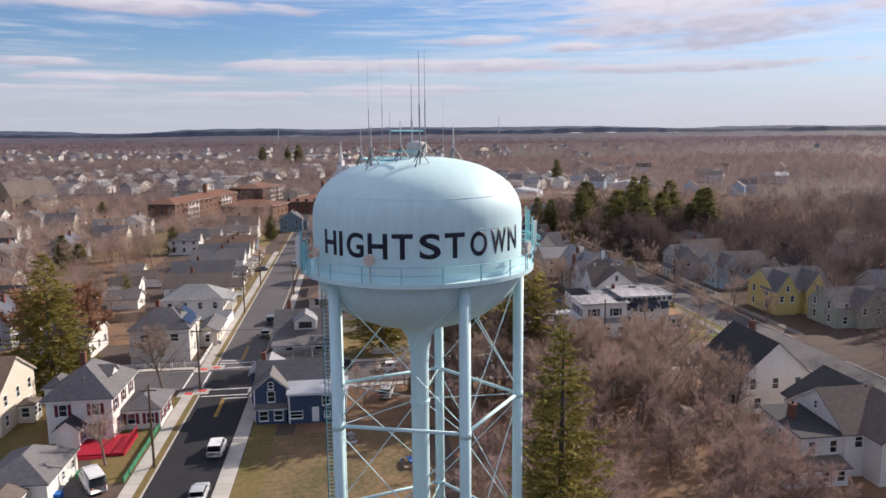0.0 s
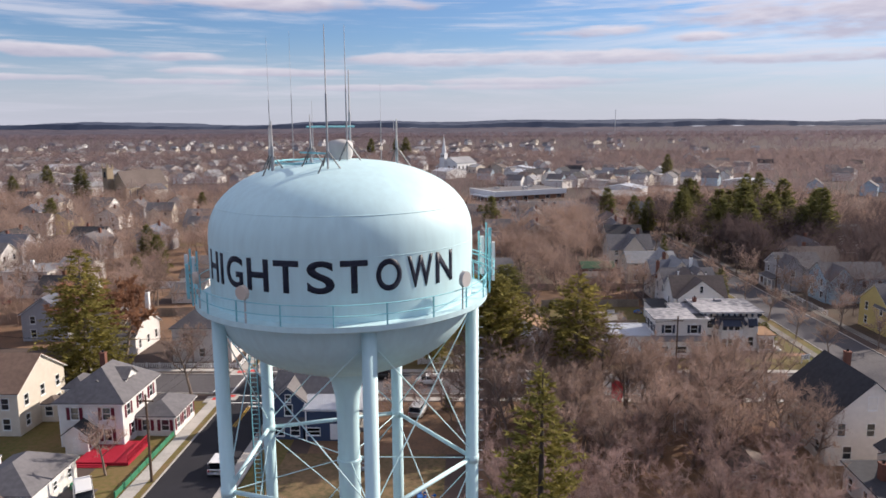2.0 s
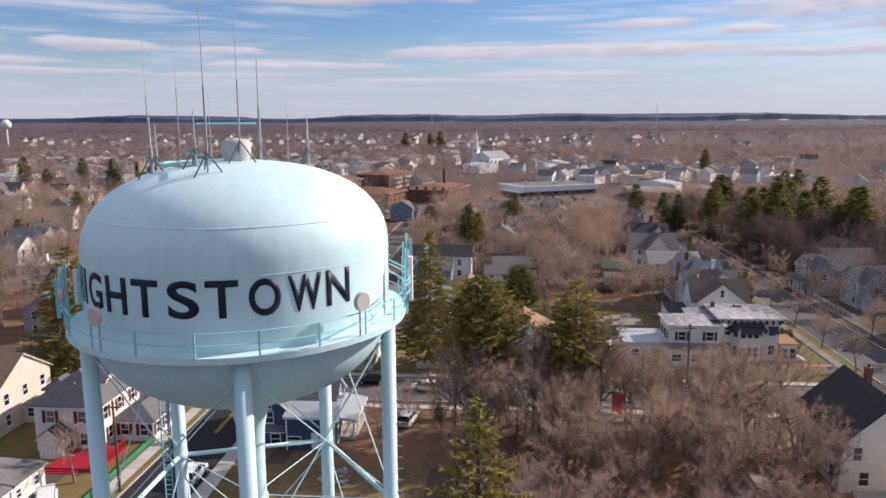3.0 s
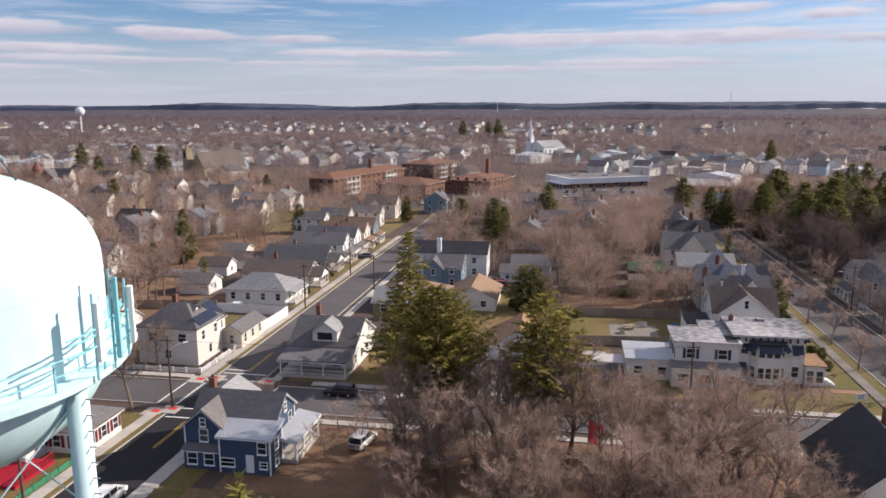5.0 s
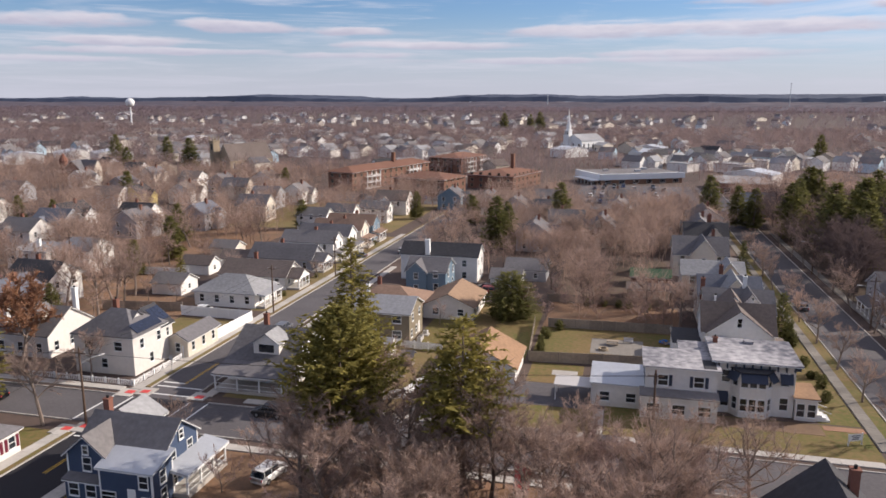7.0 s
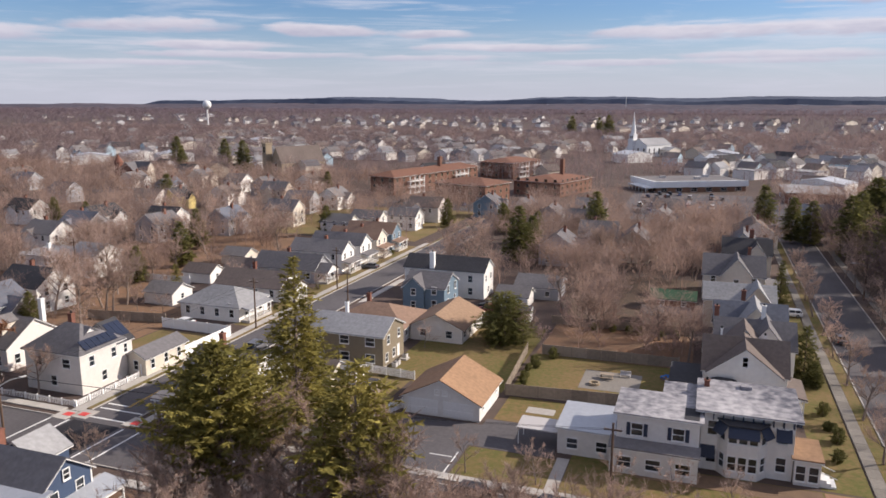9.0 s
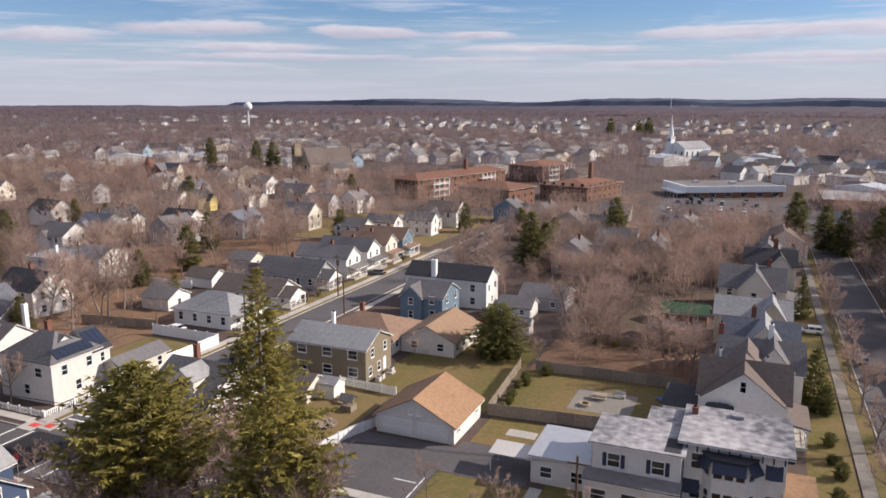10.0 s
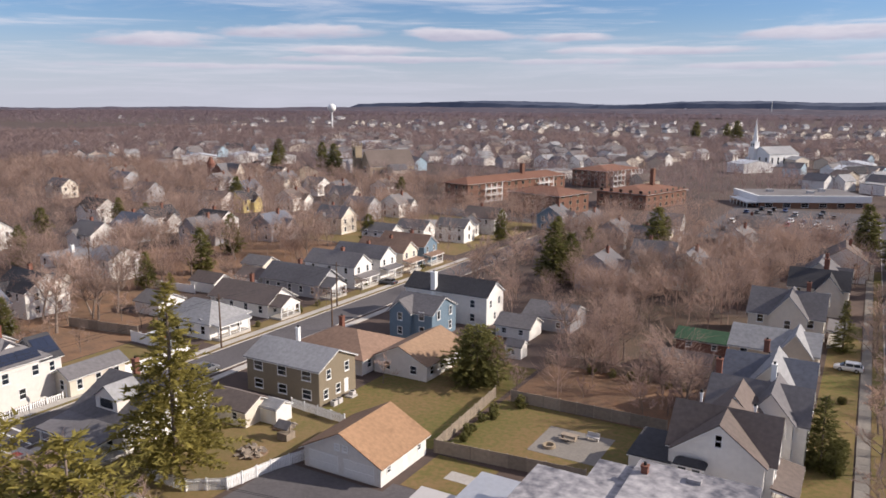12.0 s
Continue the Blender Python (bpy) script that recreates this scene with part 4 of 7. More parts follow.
def blue_house():
    r = house("house", -13.4, 102.4, -3.6, 108.6, 4.9, 2.3, "x", "blue", "mid", "dark blue clapboard house with grey shingle roof and white trim", wins=[("E", 1, 5.1, 0.7, 1.0), ("E", 2, 2.9, 0.9, 1.4), ("W", 2, 2.9, 0.9, 1.4), ("N", 3, 2.9, 0.9, 1.4), ("W", 2, 0.6, 0.9, 1.4), ("N", 3, 0.6, 0.9, 1.4), ("E", 2, 0.6, 0.9, 1.4)])
    W_, R_ = WALLS["blue"], ROOFS["grey"]
    block(r, -2.85, -2.75, 4.7, 4.1, 4.7, 2.0, "y", W_, R_, trim_white, [("S", 1, 4.75, 0.6, 0.9), ("S", 1, 2.9, 0.95, 1.4), ("W", 1, 2.9, 0.9, 1.4)], 0.4)
    block(r, -2.85, -5.3, 4.0, 1.0, 2.2, 0.3, "lean", W_, ROOFS["mid"], trim_white, [("S", 2, 0.6, 1.1, 1.3)], 0.25)
    block(r, 2.6, -4.45, 6.0, 3.5, 4.2, 0.9, "lean", W_, ROOFS["metal"], trim_white, [("E", 1, 2.5, 0.9, 1.3), ("E", 1, 0.6, 0.9, 1.3)], 0.3, [("S", 3.1, 0.95)])
    for x, z, w, h in ((-0.2, 0.9, 1.6, 0.9), (4.2, 2.6, 0.95, 1.3), (4.4, 0.9, 0.8, 0.7)):
        put_window(r, pose(x, -6.28, z), w, h, trim_white)
    porch(r, 4.95, -3.0, 7.4, 4.7, 2.6, ROOFS["metal"], "E", 4)
    corner_boards(r, 9.8, 6.2, 4.8)
    corner_boards(r, 4.7, 4.1, 4.6, -2.85, -2.75)
    corner_boards(r, 6.0, 3.5, 4.1, 2.6, -4.45)
    block(r, -3.7, 4.0, 5.4, 4.0, 4.9, 1.7, "y", W_, ROOFS["light"], trim_white, [("N", 1, 2.9, 1.0, 1.4)])
    chimney(r, -4.3, 0.9, 6.0, 8.2)


def red_house():
    r = house("house", -39.2, 97.0, -31.2, 107.2, 6.0, 3.2, "hip", "white", "mid", "white clapboard house with maroon shutters and grey hipped roof", shutter=maroon, over=0.6,
              wins=[("S", 2, 3.7, 0.95, 1.5), ("E", 3, 3.7, 0.95, 1.5), ("W", 2, 3.7, 0.95, 1.5), ("N", 2, 3.7, 0.95, 1.5), ("S", 2, 0.95, 0.95, 1.5), ("E", 2, 0.95, 0.95, 1.5), ("W", 2, 0.95, 0.95, 1.5)])
    W_ = WALLS["white"]
    block(r, -0.9, -6.2, 2.9, 2.2, 2.7, 1.1, "y", W_, ROOFS["dark"], trim_white, [("W", 1, 0.9, 0.8, 1.2), ("E", 1, 0.9, 0.8, 1.2)], 0.3, [("S", 1.0, 0.95)], maroon)
    block(r, 6.5, 2.0, 5.0, 7.0, 2.8, 1.2, "hip", W_, ROOFS["mid"], trim_white, [("S", 2, 0.8, 0.95, 1.4), ("E", 3, 0.8, 0.95, 1.4)], 0.4, (), maroon)
    block(r, -5.2, 3.0, 2.6, 4.0, 5.6, 1.0, "hip", W_, ROOFS["mid"], trim_white, [("S", 1, 3.6, 0.8, 1.2)], 0.3)
    dormer(r, 2.9, 0.4, 6.5, 3.0, 2.8, "E", W_, ROOFS["grey"], trim_white, 1.1)
    dormer(r, 0.2, -3.1, 6.5, 1.8, 2.4, "S", W_, ROOFS["grey"], trim_white, 0.9)
    chimney(r, -1.6, 2.4, 7.6, 9.9)
    corner_boards(r, 8.0, 10.2, 5.9)
    dk = part("deck", Shape(), deck_red, r, "bright red painted timber deck")
    for k in range(31):
        part("board", shared(("deck_board",), lambda: Shape().box(0, 0, 0, 6.4, 0.185, 0.05), deck_red), None, dk, at=pose(0.3, -10.2 + 0.2 * k, 0.42))
    part("skirt", Shape().box(0.3, -10.25, -0.3, 0.36, -4.0, 0.42).box(6.66, -10.25, -0.3, 6.7, -4.0, 0.42).box(0.3, -10.26, -0.3, 6.7, -10.2, 0.42), deck_red, dk)
    for k in range(3):
        part("step", Shape().box(-0.2, -11.2 + 0.3 * k, -0.2, 4.2, -10.9 + 0.3 * k, 0.08 + 0.11 * k), deck_red, dk)
    for k in range(25):
        part("baluster", shared(("baluster",), lambda: Shape().box(-0.025, -0.025, 0.45, 0.025, 0.025, 1.4), deck_red), None, dk, at=pose(6.6, -10.1 + 0.255 * k, 0))
    part("handrail", Shape().box(6.53, -10.2, 1.38, 6.67, -3.9, 1.45), deck_red, dk)


def cream_house():
    r = house("house", -60, 100.2, -46.3, 111.6, 6.0, 3.4, "x", "cream", "brown", "cream clapboard gabled house with brown shingle roof")
    block(r, 7.9, 0.6, 2.2, 2.6, 2.6, 0.5, "hip", WALLS["cream"], ROOFS["taupe"], trim_white, [("S", 1, 0.9, 1.0, 1.3), ("E", 2, 0.9, 0.9, 1.3)], 0.2)


def garage_west():
    house("garage", -39.8, 79.4, -32.8, 88.4, 2.7, 1.9, "hip", "white", "mid", "white detached garage with a weathered grey hipped roof", [("E", 3, 1.0, 0.7, 0.9)], "garage", doors=(("E", 0.8, 0.9),))
    house("shed", -44.5, 86.5, -41.8, 89.0, 2.0, 0.4, "lean", "white", "light", "small white garden shed", [("S", 1, 0.9, 0.5, 0.5)], "shed", over=0.1)
    house("shed", -38.5, 75.2, -34.6, 79.0, 2.2, 0.7, "y", "cream", "taupe", "small cream shed with brown roof", [("E", 1, 0.9, 0.5, 0.5)], "shed", over=0.15)


def solar_house():
    r = house("house", -38.6, 132.0, -28.5, 140.4, 6.0, 2.9, "hip", "pale", "mid", "white house with dark hipped roof and solar panels", wins=[("S", 2, 3.8, 1.3, 1.3), ("E", 2, 3.8, 0.9, 1.4), ("E", 1, 1.0, 0.9, 1.4), ("S", 1, 1.0, 1.0, 1.4), ("W", 2, 3.6, 0.9, 1.4)])
    block(r, 6.4, 9.4, 3.6, 9.0, 3.0, 1.0, "y", WALLS["cream"], ROOFS["mid"], trim_white, [("E", 3, 0.9, 0.8, 1.4), ("S", 1, 0.9, 0.8, 1.4)], 0.5)
    dormer(r, 2.9, 0.2, 6.6, 2.6, 2.6, "E", WALLS["white"], ROOFS["mid"], trim_white, 1.1)
    for k in range(6):
        q = [(3.75, 0), (5.2, 0), (5.2, 0.98), (3.75, 0.98)]
        part("solar_panel", Shape().prism([(x, -3.1 + 1.03 * k + y, 9.26 - 0.737 * (x - 1.3)) for x, y in q], 0.05), solar, r, "dark blue solar panel")
    for k in range(3):
        q = [(2.2, 0), (4.4, 0), (4.4, 0.98), (2.2, 0.98)]
        part("solar_panel", Shape().prism([(x, 3.2 + 1.03 * k + y, 8.47 - 0.8125 * (x - 1.6)) for x, y in q], 0.05), solar, r, "dark blue solar panel")
    chimney(r, -1.2, 1.0, 8.0, 10.0, brick_red)
    block(r, 1.6, 4.6, 6.4, 3.0, 5.6, 2.6, "y", WALLS["pale"], ROOFS["dark"], trim_white, [("N", 1, 3.6, 0.9, 1.3), ("E", 1, 3.6, 0.9, 1.3)])


def bungalow_corner():
    r = house("house", -14.0, 133.2, -3.6, 146.4, 3.2, 3.6, "x", "white", "mid", "white bungalow with grey roof, dormer and deep front porch", wins=[("E", 2, 4.0, 0.9, 1.2), ("E", 4, 0.9, 0.9, 1.4), ("W", 4, 0.9, 0.9, 1.4), ("S", 2, 0.9, 1.2, 1.4)])
    porch(r, -5.2, -10.4, 5.2, -6.6, 2.7, ROOFS["mid"], "S", 4, rise=0.6)
    dormer(r, 0.3, -5.0, 4.3, 4.0, 4.0, "S", WALLS["pale"], ROOFS["light"], trim_white, 1.5)
    chimney(r, -3.0, 2.0, 5.5, 8.0)


def tan_house():
    r = house("house", -6.6, 156.5, 6.7, 164.8, 5.2, 1.9, "x", "tan", "light", "olive-tan two-storey house with pale grey roof and white window trim", wins=[("S", 3, 3.5, 1.5, 1.3), ("S", 3, 0.8, 1.5, 1.3), ("E", 2, 3.5, 0.9, 1.3), ("E", 3, 0.8, 0.9, 1.3), ("N", 3, 3.5, 1.0, 1.3), ("W", 2, 3.5, 1.0, 1.3)], doors=(("E", 5.6, 0.95),))
    chimney(r, -3.0, 3.0, 5.6, 8.0, trim_white, 0.5)
    for y in (-2.6, -1.5, 1.6):
        a = part("air_conditioner", Shape().box(7.6, y - 0.4, -0.1, 8.3, y + 0.4, 0.75), grey_disc, r, "grey air-conditioning unit beside the wall")
        part("grille", Shape().tube([(7.95, y, 0.75), (7.95, y, 0.79)], [0.28, 0.28], 12), rubber, a)
    part("step", Shape().box(7.3, 0.6, -0.1, 8.6, 2.0, 0.22), concrete, r)


def orange_garage():
    r = house("garage", 16.0, 142.3, 26.6, 151.8, 2.5, 2.7, "y", "white", "orange", "white triple garage with a faded orange shingle roof", [("E", 3, 1.2, 0.7, 0.7)], "garage", doors=(("S", 0.7, 4.2), ("S", 5.6, 4.2), ("E", 4.4, 0.9)), over=0.45)
    for x in (-0.55, 0.55):
        put_window(r, pose(x - 0.28, -4.78, 3.1), 0.55, 0.6, trim_white)


def ranch():
    r = house("house", -9.6, 169.5, 4.5, 181.0, 2.7, 2.4, "hip", "pale", "brown", "low ranch house with brown hipped roof", over=0.6)
    block(r, 12.2, 3.0, 9.6, 12.0, 2.7, 2.2, "y", WALLS["pale"], ROOFS["tawny"], trim_white, [("S", 2, 0.9, 1.1, 1.2), ("E", 4, 0.9, 1.0, 1.2), ("N", 2, 0.9, 1.0, 1.2)], 0.5)
    chimney(r, -3.0, 2.5, 3.5, 6.0)


def small_garage():
    r = house("garage", -4.6, 146.2, 3.0, 151.2, 2.3, 1.2, "x", "cream", "taupe", "pale back-yard garage with brown roof", [("S", 2, 0.9, 0.8, 0.9)], "garage")
    block(r, 5.2, 1.6, 2.8, 3.0, 2.1, 0.7, "x", WALLS["white"], ROOFS["light"], trim_white, [], 0.2, [("S", 1.1, 0.9)])


def white_black():
    r = house("house", -8.6, 202.6, 9.3, 209.8, 6.0, 2.2, "x", "white", "dark", "white two-storey house with a black shingle roof", wins=[("S", 3, 3.6, 0.95, 1.4), ("S", 3, 0.9, 0.95, 1.4), ("E", 2, 3.6, 0.8, 1.3), ("E", 1, 0.9, 0.8, 1.3), ("N", 3, 3.6, 0.9, 1.3)])
    chimney(r, -2.6, -3.4, 5.0, 9.4, trim_white, 1.0)
    corner_boards(r, 17.9, 7.2, 5.9)
    r = house("house", -3.6, 189.8, 5.0, 198.4, 5.0, 2.2, "x", "slate", "mid", "slate-blue house with crossing grey gables")
    block(r, -2.0, -3.0, 4.4, 4.0, 5.0, 2.0, "y", WALLS["slate"], ROOFS["mid"], trim_white, [("S", 1, 3.4, 0.9, 1.3), ("S", 1, 0.8, 0.9, 1.3), ("W", 1, 3.4, 0.9, 1.3)])


def mansard():
    r = house("house", 53.5, 139.0, 63.1, 147.6, 7.0, 0.1, "flat", "white", "membrane", "large white flat-roofed house with bracketed eaves and dark awnings", over=0.7,
              wins=[("S", 4, 4.3, 0.95, 1.6), ("S", 4, 1.0, 0.95, 1.6), ("E", 3, 4.3, 0.95, 1.6), ("E", 3, 1.0, 0.95, 1.6), ("N", 3, 4.3, 0.9, 1.5)])
    W_ = WALLS["white"]
    block(r, -9.35, -3.3, 8.9, 6.8, 6.3, 0.1, "flat", W_, membrane, trim_white, [("S", 2, 4.0, 1.2, 1.4), ("W", 3, 3.9, 0.9, 1.4), ("N", 2, 3.9, 0.9, 1.4)], 0.4, (), trim_dark)
    block(r, -6.9, 2.2, 4.2, 4.1, 6.3, 0.1, "flat", W_, membrane, trim_white, [("W", 1, 3.9, 0.9, 1.4), ("N", 1, 3.9, 0.9, 1.4)], 0.3)
    block(r, -9.6, -7.6, 9.4, 1.8, 3.0, 0.4, "lean", W_, ROOFS["grey"], trim_white, [("S", 3, 0.9, 1.5, 1.2)], 0.2)
    block(r, -17.2, -2.2, 6.8, 7.6, 3.1, 0.3, "flat", W_, ROOFS["metal"], trim_white, [("S", 2, 0.9, 1.2, 1.2), ("W", 2, 0.9, 1.0, 1.2)], 0.3)
    bay = [(-3.0, -4.3), (-2.0, -5.65), (1.2, -5.65), (2.2, -4.3)]
    s, pane = Shape(), []
    for (ax, ay), (bx, by) in zip(bay, bay[1:]):
        L = math.hypot(bx - ax, by - ay)
        u = ((bx - ax) / L, (by - ay) / L)
        n = 3 if L > 2 else 1
        holes = [(L / n * (k + 0.5) - 0.4, z, 0.8, 1.6) for k in range(n) for z in (1.0, 4.2)]
        s.wall((ax, ay), u, L, -0.4, 6.2, holes)
        for a, z, ww, wh in holes:
            put_window(r, pose(ax + u[0] * a, ay + u[1] * a, z, 0, 0, math.degrees(math.atan2(u[1], u[0]))), ww, wh, trim_white)
    part("bay_wall", s, W_, r)
    part("bay_roof", Shape().prism([(x * 1.06, y * 1.04, 6.3 if y < -4.6 else 6.45) for x, y in bay], 0.15), ROOFS["dark"], r)
    for (ax, ay), (bx, by) in zip(bay, bay[1:]):
        mx, my = (by - ay), -(bx - ax)
        L = math.hypot(mx, my)
        mx, my = mx / L * 0.8, my / L * 0.8
        part("awning", Shape().prism([(ax, ay, 6.1), (ax + mx, ay + my, 5.1), (bx + mx, by + my, 5.1), (bx, by, 6.1)], 0.06), trim_dark, r, "dark blue canvas awning")
    for x, z in ((3.7, 6.0), (-4.0, 3.0)):
        part("awning", Shape().prism([(x - 0.8, -4.3, z), (x - 0.8, -5.05, z - 1.2), (x + 0.8, -5.05, z - 1.2), (x + 0.8, -4.3, z)], 0.06), trim_dark, r, "dark blue canvas awning")
    block(r, 6.2, -2.4, 2.6, 5.0, 2.9, 0.3, "flat", W_, ROOFS["orange"], trim_white, [("S", 2, 0.6, 0.9, 1.7), ("E", 4, 0.6, 0.9, 1.7)], 0.3)
    for k in range(10):
        part("eave_bracket", shared(("eave_bracket",), lambda: Shape().box(-0.07, -0.62, 6.3, 0.07, 0, 7.0), trim_dark), None, r, at=pose(-4.6 + 1.02 * k, -4.3, 0))
        part("eave_bracket", shared(("eave_bracket",), lambda: Shape(), trim_dark), None, r, at=pose(4.8, -4.0 + 0.9 * k, 0, 0, 0, 90))
    st = part("steps", Shape().box(7.6, -4.6, -0.2, 8.2, -2.6, 0.9).box(8.2, -4.6, -0.2, 8.7, -2.6, 0.6).box(8.7, -4.6, -0.2, 9.2, -2.6, 0.3), trim_white, r)
    part("handrail", Shape().tube([(7.6, -4.6, 1.8), (9.2, -4.6, 1.2)], [0.05, 0.05], 5).tube([(7.6, -2.6, 1.8), (9.2, -2.6, 1.2)], [0.05, 0.05], 5), trim_white, st)
    part("roof_hatch", Shape().box(-0.6, 2.6, 7.2, 0.6, 3.6, 7.75), membrane, r)
    part("roof_patch", Shape().box(-6.6, -6.6, 6.55, -5.0, 0.0, 6.64), ROOFS["dark"], r, "dark tarred strip between the roofs")
    chimney(r, -4.4, 2.6, 6.9, 8.0, brick_red, 0.6)


def street_b_row():
    r = house("house", 54.1, 156.6, 63.1, 164.4, 5.7, 3.4, "y", "white", "taupe", "cream gabled house with brown-grey roof and bay window", wins=[])
    put_window(r, pose(-0.3, -3.95, 6.7), 0.6, 1.3, trim_white)
    block(r, 0.1, 0.8, 10.4, 7.4, 5.7, 3.5, "x", WALLS["white"], ROOFS["taupe"], trim_white, [("E", 2, 3.6, 0.9, 1.4), ("W", 1, 3.6, 0.9, 1.4)])
    block(r, -6.9, 0.6, 4.8, 7.4, 3.2, 0.2, "flat", WALLS["white"], ROOFS["dark"], trim_white, [("S", 1, 0.9, 1.0, 1.3)], 0.2)
    block(r, -2.5, -4.5, 2.8, 1.3, 4.6, 0.4, "hip", WALLS["white"], ROOFS["dark"], trim_white, [("S", 2, 2.9, 0.8, 1.4), ("S", 2, 0.9, 0.8, 1.4)], 0.25)
    block(r, 0.2, 7.0, 6.4, 5.4, 5.7, 3.7, "y", WALLS["white"], ROOFS["taupe"], trim_white, [("N", 1, 3.6, 0.9, 1.4)])
    porch(r, 5.4, -3.4, 7.6, 3.8, 2.8, ROOFS["taupe"], "E", 4)
    chimney(r, -3.0, 2.2, 8.0, 9.8, trim_white, 0.25)
    chimney(r, 2.6, 2.0, 7.8, 9.4, trim_white, 0.25)
    r = house("house", 55.0, 169.8, 66.0, 178.2, 5.6, 2.9, "x", "white", "mid", "white house with dark grey crossing gables")
    block(r, 1.6, -1.4, 5.0, 7.4, 6.0, 3.0, "y", WALLS["white"], ROOFS["mid"], trim_white, [("S", 1, 3.6, 0.9, 1.4)])
    chimney(r, 1.2, 0.6, 8.6, 10.6, trim_white, 0.6)
    chimney(r, -5.4, 3.0, 5.6, 9.4)
    r = house("house", 55.0, 180.6, 65.8, 189.6, 5.5, 2.9, "x", "cream", "blue", "pale house with a blue-grey pyramid roof")
    block(r, 0.6, -2.2, 5.6, 8.0, 6.0, 3.2, "y", WALLS["cream"], ROOFS["light"], trim_white, [("S", 1, 3.6, 0.9, 1.4)])
    chimney(r, -1.0, 3.0, 8.0, 9.6)
    r = house("house", 53.2, 198.2, 65.4, 207.0, 5.4, 2.2, "x", "beige", "light", "beige house with a long pale grey roof")
    block(r, 3.0, -2.0, 4.6, 6.0, 5.4, 3.0, "y", WALLS["beige"], ROOFS["light"], trim_white, [("S", 1, 3.4, 0.9, 1.4)])
    r = house("house", 52.8, 220.6, 65.0, 231.0, 5.4, 3.4, "x", "cream", "mid", "cream house with a steep charcoal gable")
    block(r, 0.5, -2.6, 6.0, 8.0, 5.6, 3.6, "y", WALLS["cream"], ROOFS["mid"], trim_white, [("S", 1, 3.4, 0.9, 1.4)])
    chimney(r, 3.0, 0.4, 8.4, 10.4)
    porch(r, 6.8, -3.4, 9.4, 4.4, 2.7, ROOFS["mid"], "E", 4)
    r = house("house", 57.0, 246.0, 68.0, 255.0, 5.6, 2.9, "x", "cream", "dark", "cream house with dark roof and brick chimney")
    block(r, 2.0, -2.4, 4.6, 6.0, 5.4, 2.8, "y", WALLS["cream"], ROOFS["dark"], trim_white, [("S", 1, 3.4, 0.9, 1.4)])
    chimney(r, 1.0, 1.0, 7.0, 10.6, brick_red, 1.0)
    house("garage", 43.2, 207.8, 51.6, 213.2, 2.3, 1.2, "x", "brick", "green", "low garage with a green roof", [("S", 2, 1.0, 0.8, 0.8)], "garage")
    house("garage", 42.4, 196.0, 50.8, 201.0, 2.2, 0.8, "x", "beige", "taupe", "low garage with a weathered flat roof", [("S", 1, 1.0, 0.8, 0.8)], "garage")


def white_gable_east():
    r = house("house", 53.2, 93.0, 63.2, 104.8, 5.7, 4.5, "y", "white", "dark", "tall white gabled house with a dark roof", wins=[("S", 3, 3.7, 0.85, 1.5), ("S", 2, 0.9, 0.95, 1.5), ("W", 3, 3.7, 0.95, 1.5), ("W", 3, 0.9, 0.95, 1.5), ("E", 3, 3.7, 0.95, 1.5), ("N", 2, 3.7, 0.95, 1.5)])
    put_window(r, pose(-0.5, -5.9, 6.9), 0.95, 1.5, trim_white)
    chimney(r, 1.5, 3.4, 8.4, 10.9)


def near_right():
    r = house("house", 55.4, 79.0, 66.4, 86.4, 5.4, 3.3, "y", "pale", "dark", "rambling pale house with several black shingle roofs", wins=[("E", 2, 3.6, 0.9, 1.5), ("N", 2, 3.6, 0.9, 1.5)])
    block(r, -2.7, -3.8, 6.8, 11.0, 5.3, 3.4, "x", WALLS["pale"], ROOFS["taupe"], trim_white, [("W", 1, 6.3, 0.6, 0.9), ("W", 2, 3.9, 1.0, 1.3), ("S", 2, 3.6, 0.9, 1.5), ("S", 1, 0.9, 0.9, 1.5)])
    block(r, 0.6, -8.4, 8.6, 7.4, 5.3, 3.3, "y", WALLS["pale"], ROOFS["taupe"], trim_white, [("S", 2, 3.5, 0.9, 1.5), ("S", 3, 0.9, 0.9, 1.5), ("W", 1, 3.5, 0.9, 1.4), ("W", 1, 0.9, 1.0, 1.9)])
    block(r, -8.65, -4.9, 5.2, 8.4, 5.0, 0.5, "lean", WALLS["pale"], ROOFS["dark"], trim_white, [("S", 2, 3.1, 0.8, 1.4), ("W", 3, 3.1, 0.8, 1.4)], 0.3)
    block(r, -12.6, -4.4, 2.6, 5.4, 2.4, 0.3, "lean", WALLS["pale"], ROOFS["taupe"], trim_white, [("W", 2, 0.8, 0.8, 1.1)], 0.3)
    block(r, -10.4, -10.2, 7.2, 2.1, 2.1, 0.6, "lean", WALLS["pale"], ROOFS["taupe"], trim_white, [("S", 4, 0.7, 0.9, 1.2)], 0.3)
    chimney(r, -9.4, -4.2, 4.8, 7.0)


